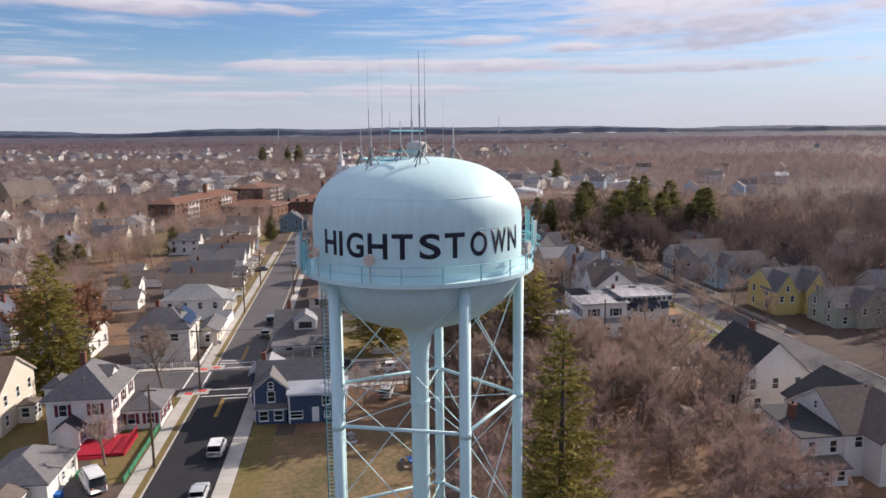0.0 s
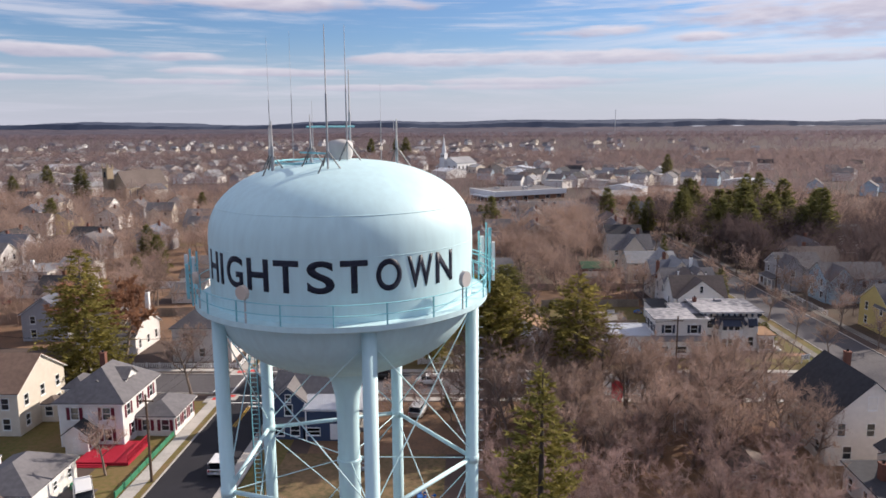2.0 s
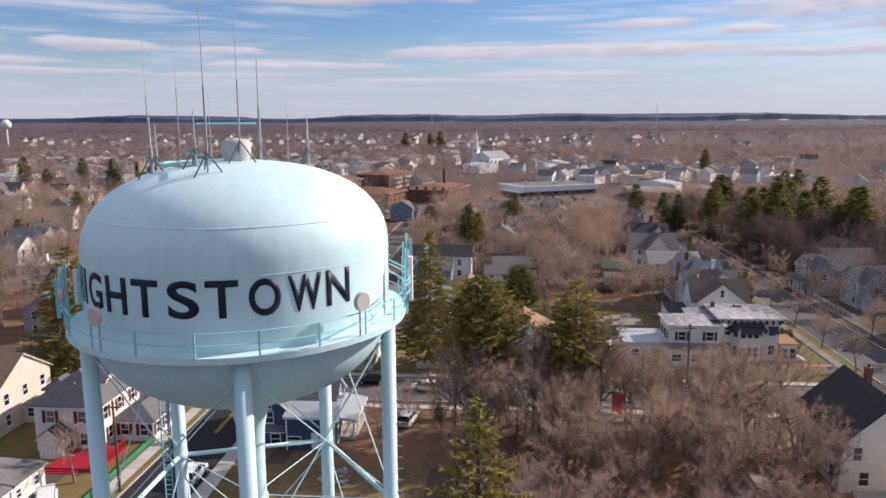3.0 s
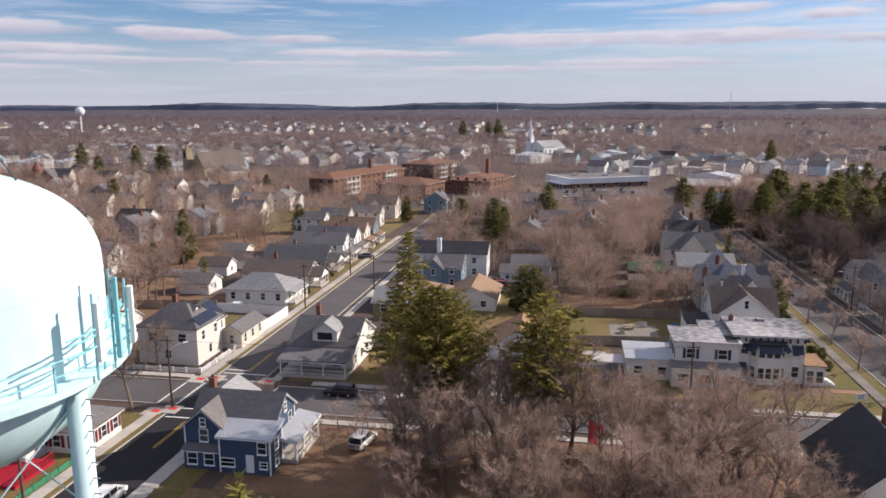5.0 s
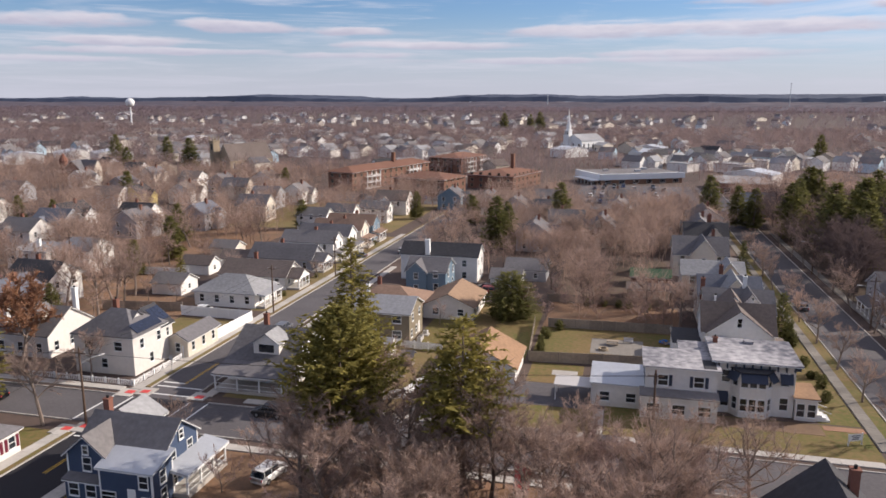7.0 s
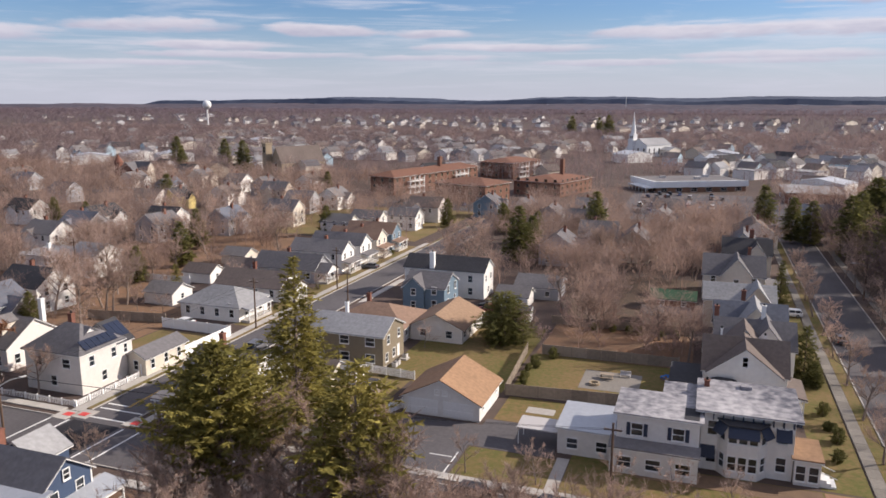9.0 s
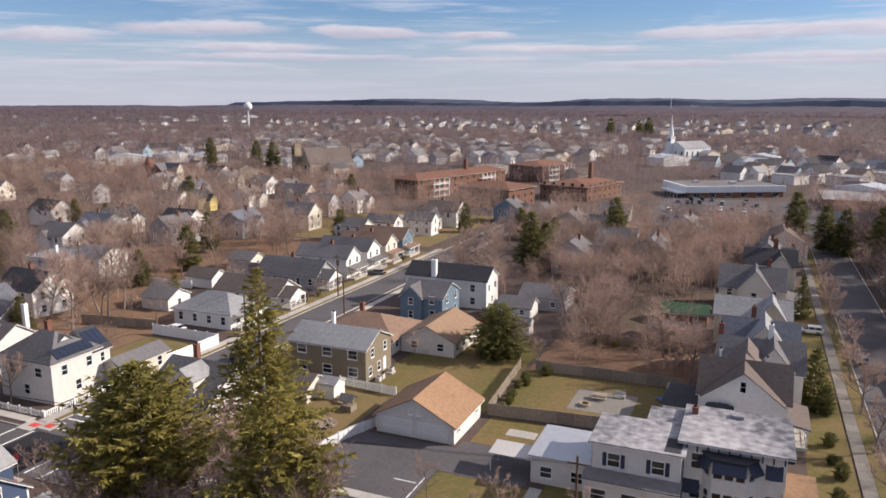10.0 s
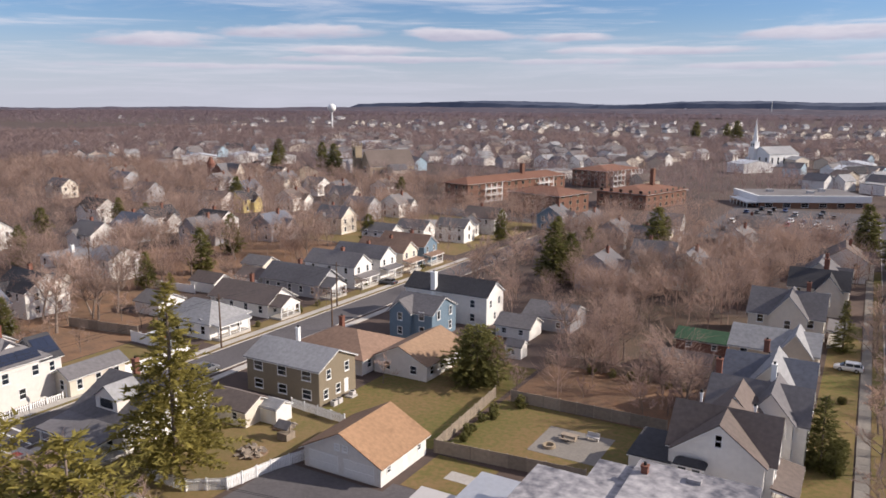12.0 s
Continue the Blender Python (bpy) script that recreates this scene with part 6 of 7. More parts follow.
# the woods and back yards farther off, too many to count
def cheap_tree(rng, s, x, y, z, h, r, n):
    """A bare tree seen from afar: a stem, a few limbs, and long thin twigs that rise and spread through an uneven crown."""
    dist = math.hypot(x - 20, y - 20)
    tw = 0.010 + 0.00015 * dist + 0.00012 * max(0.0, dist - 330)
    stem = min(tw * 1.3, 0.12)
    s.face((x - stem * 1.5, y, z), (x + stem * 1.5, y, z), (x + stem * 0.7, y, z + h * 0.6), (x - stem * 0.7, y, z + h * 0.6))
    heads = [(rng.random() * 6.283, rng.uniform(0.2, 0.62) * r, rng.uniform(0.34, 0.72)) for _ in range(5)]
    for a, d, f in heads:
        hx, hy, hz = x + math.cos(a) * d, y + math.sin(a) * d, z + h * f
        s.face((x - stem * 0.8, y, z + h * 0.22), (x + stem * 0.8, y, z + h * 0.22), (hx, hy, hz))
    for k in range(n):
        a0, d0, f0 = heads[k % 5]
        a = rng.random() * 6.283
        rad = r * 0.52 * rng.random() ** 0.5
        bx, by = x + math.cos(a0) * d0 + math.cos(a) * rad, y + math.sin(a0) * d0 + math.sin(a) * rad
        bz = z + h * min(0.86, max(0.16, f0 + rng.gauss(0, 0.13)))
        L = r * rng.uniform(0.4, 0.95)
        b = math.atan2(by - y, bx - x) + rng.uniform(-0.9, 0.9)
        up = rng.uniform(0.1, 1.3)
        k2 = L / math.sqrt(1 + up * up)
        tx, ty, tz = bx + math.cos(b) * k2, by + math.sin(b) * k2, bz + k2 * up
        w = tw * rng.uniform(0.5, 1.2)
        ox, oy, oz = -math.sin(b) * w, math.cos(b) * w, rng.uniform(-0.6, 0.6) * w
        s.face((bx - ox, by - oy, bz - oz), (bx + ox, by + oy, bz + oz), (tx, ty, tz))


def woods(name, seed, n, box, h, r, blades, mat, label, keep=None):
    rng, s = random.Random(seed), Shape()
    while n > 0:
        x, y = rng.uniform(box[0], box[2]), rng.uniform(box[1], box[3])
        n -= 1
        if (y < 345 and not free(x, y, 1.0)) or (keep and not keep(x, y)):
            continue
        k = rng.uniform(0.65, 1.15)
        cheap_tree(rng, s, x, y, ground_z(x, y), h * k, r * k, blades)
    single(name, s, mat, label, "trees", kind="stuff")


def in_view(x, y):
    return y > 40 and -1.9 * (y - 50) - 30 < x < 0.75 * y + 130


def yards(x, y):
    return in_view(x, y) and not (15 < x < 78 and 335 < y < 480) and not (-100 < x < 8 and 345 < y < 440) and not (-25 < x < 48 and 585 < y < 690) and not (40 < x < 200 and 495 < y < 600 and (x + y) % 3 > 1)


woods("yard_trees", 21, 1150, (-420, 140, -112, 420), 11.5, 4.8, 180, twig_far, "bare trees standing between far houses", yards)
woods("yard_trees", 22, 800, (-112, 262, 200, 420), 11.0, 4.6, 180, twig_far, "bare trees standing between far houses", yards)
woods("yard_trees", 23, 1750, (104, 60, 360, 330), 14.5, 5.4, 125, twig_shaded, "bare trees standing beyond the street", in_view)
woods("yard_trees", 27, 85, (-116, 134, -58, 264), 11.0, 4.4, 300, twig_far, "bare trees filling the back yards", in_view)
woods("yard_trees", 28, 60, (22, 172, 52, 290), 10.5, 4.2, 320, twig_far, "bare trees filling the back yards", in_view)
woods("yard_trees", 29, 110, (-14, 212, 60, 335), 10.5, 4.2, 280, twig_far, "bare trees filling the back yards", yards)
woods("yard_trees", 30, 190, (86, 60, 125, 330), 13.5, 4.8, 330, twig_shaded, "bare trees standing beyond the street", in_view)
woods("town_trees", 24, 7500, (-900, 420, 640, 1000), 12.0, 5.8, 55, twig_town_hazy, "bare trees of the far town", yards)
woods("town_trees", 25, 2600, (-1200, 160, -420, 700), 12.0, 5.8, 62, twig_town_hazy, "bare trees of the far town", in_view)
woods("far_woods", 26, 10000, (-3400, 1000, 2000, 2900), 14.0, 10.5, 20, twig_distant_hazy, "bare woods stretching to the horizon", in_view)


def far_canopy(y0, y1, rows, mat, label):
    """Woods so far off that only their rough top shows."""
    rng = np.random.default_rng(4)
    s = Shape()
    xs, ys = np.linspace(-4800, 4300, 190), np.linspace(y0, y1, rows)
    z = {}
    for i, x in enumerate(xs):
        for j, y in enumerate(ys):
            h = 4 + 9 * noise.noise(Vector((x / 420, y / 260, 0.3))) + 7 * rng.random()
            rise = max(0.0, (y - 3000) / 1700) * (1.0 if y > 4200 else 0.28) * (46 + 26 * noise.noise(Vector((x / 900, 0.0, 5.0))))
            z[i, j] = max(-2.5, h) * min(1.0, 0.1 + (y - 2500) / 500) + rise
    base = len(s.v)
    for i in range(len(xs)):
        for j in range(len(ys)):
            s.v.append((float(xs[i]), float(ys[j]), float(z[i, j])))
    m = len(ys)
    for i in range(len(xs) - 1):
        for j in range(m - 1):
            a = i * m + j
            s.f.append((a, a + m, a + m + 1, a + 1))
    single("far_woods", s, mat, label, "woods", kind="stuff")


far_canopy(2500, 4150, 44, far_brown_hazy, "brown woods rising gently in the distance")
far_canopy(4150, 4750, 18, ridge_hazy, "dark wooded ridge on the horizon")


# ---- vehicles ----
CARS = {}


def hull(sections, top_in=0.0):
    """A closed skin through rounded cross-sections: (y, half width, z low, z high)."""
    s = Shape()
    rings = []
    for y, w, lo, hi in sections:
        r = 0.12 * (hi - lo)
        ring = [(-w * 0.93, y, lo), (w * 0.93, y, lo), (w, y, lo + r * 2), (w * 0.985, y, hi - r * 2), (w * (0.93 - top_in), y, hi - r * 0.4), (w * (0.8 - top_in), y, hi), (-w * (0.8 - top_in), y, hi), (-w * (0.93 - top_in), y, hi - r * 0.4), (-w * 0.985, y, hi - r * 2), (-w, y, lo + r * 2)]
        i = len(s.v)
        s.v += ring
        rings.append(i)
    for a, b in zip(rings, rings[1:]):
        for k in range(10):
            j = (k + 1) % 10
            s.f.append((a + k, a + j, b + j, b + k))
    s.f.append(tuple(rings[0] + k for k in range(10)))
    s.f.append(tuple(rings[-1] + k for k in reversed(range(10))))
    return s


def car(kind, x, y, rz, key, col, label, group="", far=False):
    root = thing("car", x, y, ground_z(x, y) + 0.035, rz, label, "car" if kind != "van" else "van", group)
    L, W, H, hood, roof0, roof1 = {"suv": (4.7, 0.94, 1.72, 1.02, -2.15, 0.75), "sedan": (4.7, 0.90, 1.45, 0.95, -1.55, 0.55), "van": (5.6, 1.0, 2.15, 1.15, -2.7, 1.35), "hatch": (4.2, 0.88, 1.5, 0.95, -1.85, 0.65)}[kind]
    pm = paint(key, col)
    h = L / 2
    body = part("body", shared(("car_body", kind, key), lambda: hull([(-h, W * 0.82, 0.38, hood * 0.9), (-h + 0.12, W * 0.96, 0.26, hood), (-h * 0.5, W, 0.22, hood), (h * 0.35, W, 0.22, hood), (h - 0.45, W * 0.97, 0.24, hood * 0.88), (h - 0.05, W * 0.84, 0.32, hood * 0.72), (h, W * 0.76, 0.4, hood * 0.62)]), pm, True), None, root)
    part("cabin", shared(("car_cabin", kind), lambda: hull([(roof0 - 0.10, W * 0.90, hood - 0.06, hood), (roof0 + 0.25, W * 0.90, hood - 0.06, H - 0.06), (roof1 - 0.35, W * 0.90, hood - 0.06, H - 0.06), (roof1 + 0.55, W * 0.88, hood - 0.08, hood - 0.02)], 0.08), glass, True), None, root)
    part("roof_panel", shared(("car_roof", kind, key), lambda: hull([(roof0 + 0.12, W * 0.80, H - 0.09, H - 0.02), (roof0 + 0.45, W * 0.82, H - 0.10, H), (roof1 - 0.45, W * 0.82, H - 0.10, H), (roof1 - 0.2, W * 0.78, H - 0.10, H - 0.04)]), pm, True), None, root)
    for sx in (-1, 1):
        if far:
            part("wheel", shared(("far_wheel", L), lambda: Shape().tube([(-0.1, 0.92 - h, 0), (0.1, 0.92 - h, 0)], [0.33, 0.33], 10).box(-0.05, 0.92 - h, -0.1, 0.05, h - 0.92, 0.1).tube([(-0.1, h - 0.92, 0), (0.1, h - 0.92, 0)], [0.33, 0.33], 10), rubber), None, root, at=pose(sx * (W - 0.08), 0, 0.33))
            continue
        for yy in (roof0 + 0.2, (roof0 + roof1) / 2 - 0.1, roof1 - 0.25):
            part("pillar", shared(("car_pillar", kind, key), lambda: Shape().box(-0.02, -0.05, hood - 0.05, 0.02, 0.05, H - 0.08), pm), None, root, at=pose(sx * W * 0.885, yy, 0))
        if kind == "van":
            part("side_panel", shared(("van_panel", key), lambda: Shape().box(-0.02, -2.45, hood - 0.05, 0.02, 0.35, H - 0.12), pm), None, root, at=pose(sx * W * 0.9, 0, 0))
        part("tail_light", shared(("tail_light",), lambda: Shape().box(-0.09, -0.03, 0, 0.09, 0.1, 0.22), paint_red), None, root, at=pose(sx * W * 0.74, -h + 0.02, hood - 0.32))
        part("headlight", shared(("headlight",), lambda: Shape().box(-0.13, -0.12, 0, 0.13, 0.02, 0.14), trim_white), None, root, at=pose(sx * W * 0.62, h - 0.04, hood * 0.58))
        for yy in (-h + 0.92, h - 0.92):
            wh = part("wheel", shared(("wheel",), lambda: Shape().tube([(-0.1, 0, 0), (0.1, 0, 0)], [0.33, 0.33], 16), rubber, False), None, root, at=pose(sx * (W - 0.08), yy, 0.33))
            part("rim", shared(("rim",), lambda: Shape().tube([(-0.11, 0, 0), (0.11, 0, 0)], [0.2, 0.2], 12), steel), None, wh)
    return root


WHITE, SILVER, BLACK, GREY, DBLUE, DRED = (0.75, 0.75, 0.74), (0.42, 0.43, 0.45), (0.012, 0.012, 0.014), (0.12, 0.12, 0.13), (0.02, 0.04, 0.12), (0.22, 0.02, 0.02)
car("suv", -17.2, 91.2, 0, "white", WHITE, "white estate car parked on dark asphalt")
car("sedan", -17.1, 79.0, 0, "silver", SILVER, "silver saloon car parked at the kerb")
car("van", -29.6, 83.6, 30, "white", WHITE, "white pickup van on the driveway")
car("hatch", 5.8, 121.0, 90, "white", WHITE, "white hatchback on the cross street")
car("suv", 4.9, 108.7, -12, "white", WHITE, "white estate car parked on the grass")
car("suv", -2.6, 123.6, 90, "black", BLACK, "black estate car on the cross street")
car("suv", 30.8, 123.6, 90, "black", BLACK, "dark estate car parked beside the kerb")
car("suv", 39.2, 123.6, 90, "black", BLACK, "dark saloon car parked beside the kerb")
car("sedan", -17.0, 147.0, 0, "grey", GREY, "dark grey saloon parked on the street")
car("suv", -17.0, 158.0, 0, "grey", GREY, "grey estate car parked on the street")
car("sedan", -17.0, 232.0, 0, "silver", SILVER, "silver saloon parked far up the street")
car("sedan", -26.6, 222.8, 90, "grey", GREY, "grey saloon in a short driveway")
car("sedan", 76.0, 196.0, 0, "grey", GREY, "grey saloon parked under street trees")
car("hatch", 69.4, 211.0, 90, "white", WHITE, "pale car in a driveway beside the house")
car("sedan", -38.0, 165.5, 90, "white", WHITE, "white car behind the white fence")
car("sedan", -58, 122.6, 90, "grey", GREY, "grey car on the cross street")
car("hatch", -42, 119.8, 90, "black", BLACK, "dark car parked beside the kerb")
car("sedan", 12.4, 196.4, 80, "black", BLACK, "dark car behind the white house")
car("suv", 13.0, 193.2, 85, "red", DRED, "dark red car behind the white house")
car("suv", -95, 176, 40, "red", DRED, "dark red car in a leafy yard")
rng = random.Random(8)
lot = ((0, "white", WHITE), (1, "silver", SILVER), (2, "black", BLACK), (3, "grey", GREY), (4, "blue", DBLUE), (5, "red", DRED))
for row_y in (352.5, 372, 384, 404, 416):
    for k in range(9):
        if rng.random() < 0.55:
            _, kk, cc = lot[rng.randrange(6)]
            car("sedan" if rng.random() < 0.5 else "suv", 27 + 4.6 * k + rng.uniform(-0.3, 0.3), row_y, rng.choice((0, 180)), kk, cc, "car parked in a far parking lot", "cars in the parking lot", True)
for k in range(12):
    if rng.random() < 0.8:
        _, kk, cc = lot[rng.randrange(6)]
        car("sedan", -105 + 7 * k, 347.5, rng.choice((0, 180)), kk, cc, "car parked before the brick apartments", "cars before the apartments", True)


# ---- poles, fences, yard things ----
def pole(x, y, h, lamp=None, label="brown wooden utility pole beside the kerb"):
    r = thing("utility_pole", x, y, label=label, category="pole")
    part("shaft", Shape().tube([(0, 0, -0.5), (0, 0, h)], [0.17, 0.11], 10), wood_pole, r)
    part("cross_arm", Shape().box(-0.9, -0.06, h - 0.8, 0.9, 0.06, h - 0.66), wood_pole, r)
    for k in (-0.8, 0, 0.8):
        part("insulator", Shape().tube([(k, 0, h - 0.66), (k, 0, h - 0.45)], [0.05, 0.04], 6), grey_disc, r)
    if lamp is not None:
        a = radians(lamp)
        arm = part("lamp_arm", Shape().tube([(0, 0, h - 2.2), (math.cos(a) * 1.2, math.sin(a) * 1.2, h - 1.7), (math.cos(a) * 2.4, math.sin(a) * 2.4, h - 1.6)], [0.05, 0.045, 0.04], 6), steel, r)
        part("lamp_head", hull([(-0.4, 0.16, -0.08, 0.08), (0.4, 0.12, -0.05, 0.07)]), grey_disc, arm, at=pose(math.cos(a) * 2.6, math.sin(a) * 2.6, h - 1.6, 0, 0, lamp - 90))


pole(-23.9, 87.6, 10.4)
pole(-23.8, 115.6, 10.2, 60)
pole(-23.9, 168, 9.6)
pole(-23.9, 200, 9.6)
pole(45.2, 126.0, 9.6)
pole(85.2, 185, 9.5, 180)
pole(85.2, 230, 9.5, 180)
pole(-14.2, 186, 8.0)
pole(-60, 117.4, 9.4)
pole(-84, 186, 10.0)
WIRES = (((-23.9, 87.6, 9.7), (-23.8, 115.6, 9.5)), ((-23.8, 115.6, 9.5), (-23.9, 168, 8.9)), ((-23.9, 168, 8.9), (-23.9, 200, 8.9)), ((-60, 117.4, 8.7), (-23.8, 115.6, 9.5)), ((-23.8, 115.6, 9.5), (45.2, 126.0, 8.9)), ((85.2, 185, 8.8), (85.2, 230, 8.8)))
for (xa, ya, ha), (xb, yb, hb) in WIRES:
    w = thing("overhead_wire", xa, ya, label="sagging black wires between wooden poles", category="wire")
    z0 = ground_z(xa, ya)
    for off in (-0.7, 0.7):
        pts = [(off + (xb - xa) * t, (yb - ya) * t, ha + (hb + ground_z(xb, yb) - ha - z0) * t - 3.2 * t * (1 - t)) for t in [k / 10 for k in range(11)]]
        part("wire", Shape().tube(pts, [0.018] * 11, 4), rubber, w)
r = thing("yard_sign", 68.7, 132.4, rz=25, label="small white sign board on two posts", category="sign")
for x in (-0.9, 0.9):
    part("post", Shape().box(x - 0.06, -0.06, -0.3, x + 0.06, 0.06, 1.5), trim_white, r)
bd = part("board", Shape().box(-0.84, -0.03, 0.55, 0.84, 0.03, 1.4), trim_white, r)
for z, wd in ((1.15, 0.6), (0.92, 0.45), (0.72, 0.5)):
    part("lettering_bar", Shape().box(-wd, -0.042, z, wd, -0.03, z + 0.1), trim_dark, bd)
r = thing("street_sign", -23.8, 134.2, label="round-faced traffic sign on a thin post", category="sign")
part("post", Shape().tube([(0, 0, -0.3), (0, 0, 2.9)], [0.03, 0.03], 6), steel, r)
part("plate", Shape().tube([(0, -0.05, 2.6), (0, -0.03, 2.6)], [0.4, 0.4], 16), grey_disc, r)
r = thing("stop_sign", -14.9, 115.9, label="red stop sign on a thin steel post", category="sign")
part("post", Shape().tube([(0, 0, -0.3), (0, 0, 2.7)], [0.03, 0.03], 6), steel, r)
part("plate", Shape().tube([(0, -0.05, 2.4), (0, -0.03, 2.4)], [0.45, 0.45], 8), paint_red, r)


def fence(x0, y0, x1, y1, h, mat, label, step=2.4, picket=0.0, rails=True):
    """A fence of posts and panels (or pickets) along a line."""
    L = math.hypot(x1 - x0, y1 - y0)
    rz = math.degrees(math.atan2(y1 - y0, x1 - x0))
    r = thing("fence", x0, y0, label=label, category="fence")
    inv = r.matrix_world.inverted()
    n = max(1, round(L / step))
    st = L / n
    for k in range(n + 1):
        x, y = x0 + (x1 - x0) * k / n, y0 + (y1 - y0) * k / n
        at = inv @ pose(x, y, ground_z(x, y), 0, 0, rz)
        part("post", shared(("fence_post", h, mat.name), lambda: Shape().box(-0.07, -0.07, -0.4, 0.07, 0.07, h + 0.12), mat), None, r, at=at)
        if k == n:
            break
        if picket:
            part("rail", shared(("fence_rail", h, round(st, 2), mat.name), lambda: Shape().box(0.07, -0.03, h * 0.75, st - 0.07, 0.03, h * 0.75 + 0.08), mat), None, r, at=at)
            m = int(st / picket)
            for j in range(m):
                part("picket", shared(("picket", h, mat.name), lambda: Shape().box(0, -0.045, 0.05, 0.15, -0.03, h), mat), None, r, at=at @ pose(0.1 + picket * j, 0, 0))
        else:
            part("panel", shared(("fence_panel", h, round(st, 2), mat.name), lambda: Shape().box(0.07, -0.03, 0.03, st - 0.07, 0.03, h), mat), None, r, at=at)


fence(-26.3, 128.6, -26.3, 140.5, 0.9, vinyl, "low white picket fence at the corner", 2.2, 0.3)
fence(-44.0, 128.6, -26.6, 128.6, 0.9, vinyl, "low white picket fence at the corner", 2.2, 0.3)
fence(-26.2, 141.0, -25.6, 162.6, 1.9, vinyl, "tall white vinyl privacy fence along the pavement")
fence(-40.6, 163.0, -25.7, 162.7, 1.9, vinyl, "tall white vinyl privacy fence behind the lawn")
YARD_LINE = ((15.4, 143.4), (13.8, 139.1), (12.6, 133.6), (9.1, 131.1), (3.5, 130.8))
for (xa, ya), (xb, yb) in zip(YARD_LINE, YARD_LINE[1:]):
    fence(xa, ya, xb, yb, 1.4, vinyl, "white vinyl fence beside the driveway", 2.0, 0.2)
fence(3.4, 154.6, 13.0, 153.8, 1.3, vinyl, "white picket fence across the yard", 2.2, 0.2)
fence(27.3, 152.6, 26.0, 172.0, 1.7, wood_fence, "weathered timber fence between two lawns", 2.4, 0.2)
fence(27.4, 152.6, 45.5, 154.4, 1.7, wood_fence, "brown timber privacy fence behind the lawn", 2.4)
fence(28.5, 172.0, 50.0, 172.6, 1.7, wood_fence, "brown timber privacy fence behind the yard", 2.4)
fence(26.5, 190.0, 51.0, 190.6, 1.6, wood_fence, "brown timber fence at the yard's end", 2.4)
fence(87.8, 165.0, 87.8, 188.0, 1.0, vinyl, "white picket fence along the street", 2.2, 0.5)
fence(-58.0, 163.0, -42.0, 165.5, 1.8, wood_fence, "dark timber fence at the yard's end", 2.4)
fence(-26.4, 84.0, -26.4, 104.0, 0.7, green_mesh, "low green mesh garden fence beside the pavement", 2.0)
fence(-70, 192, -58, 193, 1.8, vinyl, "white fence panels behind the garages")


def heap(name, x, y, r, h, mat, label, category, seed, n=26, size=0.6):
    """A loose pile of tilted slabs and blocks on a low mound."""
    rg = random.Random(seed)
    root = thing(name, x, y, label=label, category=category)
    m = Shape().lathe([(r, -0.1), (r * 0.85, h * 0.3), (r * 0.5, h * 0.6), (0.05, h * 0.75)], 14)
    m.v = [(a + rg.gauss(0, 0.06), b + rg.gauss(0, 0.06), c + rg.gauss(0, 0.05)) for a, b, c in m.v]
    part("mound", m, soil, root)
    for k in range(n):
        a, d = rg.random() * 6.28, r * math.sqrt(rg.random()) * 0.9
        s = size * rg.uniform(0.4, 1.3)
        part("piece", Shape().box(-s / 2, -s / 3, -0.05, s / 2, s / 3, 0.06 + 0.12 * rg.random()), mat if k % 3 else wood_fence, root, at=pose(d * math.cos(a), d * math.sin(a), h * 0.75 * (1 - d / r) + 0.12, rg.uniform(-30, 30), rg.uniform(-30, 30), rg.uniform(0, 360)))


heap("rubbish_heap", 6.6, 84.0, 1.6, 1.0, blue_tarp, "heap of blue tarpaulin and scrap wood", "heap", 3)
heap("scrap_pile", -1.2, 92.5, 2.2, 0.7, steel, "low pile of scrap timber and metal", "heap", 4)
heap("tarpaulin_heap", 48.4, 166.6, 0.9, 0.8, blue_tarp, "crumpled blue tarpaulin beside the patio", "heap", 9, 12)
heap("branch_heap", 8.6, 141.4, 2.0, 0.4, wood_fence, "scattered cut branches and boards on the grass", "heap", 12, 30, 0.9)
heap("firewood_heap", 6.8, 149.0, 1.6, 0.5, wood_fence, "low heap of split firewood in the yard", "heap", 6)
r = thing("flag", 31.4, 108.4, label="faded red flag hanging from a pole", category="flag")
part("pole", Shape().tube([(0, 0, -0.3), (0, 0, 5.4)], [0.05, 0.035], 8), steel, r)
fl = Shape()
for k in range(8):
    a, b = k / 8, (k + 1) / 8
    f = lambda t: (0.06 + 1.7 * t, 0.26 * math.sin(5 * t))
    (xa, ya), (xb, yb) = f(a), f(b)
    fl.face((xa, ya, 5.2 - 0.5 * a), (xb, yb, 5.2 - 0.5 * b), (xb * 0.8, yb + 0.1, 2.4 - 0.5 * b), (xa * 0.8, ya + 0.1, 2.4 - 0.5 * a))
part("cloth", fl, flag_red, r)
r = thing("well_house", 9.4, 146.6, label="small timber well house with a grey roof", category="garden feature")
part("base", Shape().box(-0.8, -0.8, -0.2, 0.8, 0.8, 0.9), wood_fence, r)
for sx in (-0.7, 0.7):
    part("post", Shape().box(sx - 0.06, -0.06, 0.9, sx + 0.06, 0.06, 2.0), wood_fence, r)
part("roof", Shape().prism([(-1.1, -1.0, 1.7), (1.1, -1.0, 1.7), (1.1, 0, 2.4), (-1.1, 0, 2.4)], 0.1).prism([(1.1, 1.0, 1.7), (-1.1, 1.0, 1.7), (-1.1, 0, 2.4), (1.1, 0, 2.4)], 0.1), ROOFS["grey"], r)
r = thing("garden_table", 40.0, 164.2, label="dark patio table with two benches", category="table")
part("tabletop", Shape().box(-1.0, -0.5, 0.68, 1.0, 0.5, 0.75), wood_fence, r)
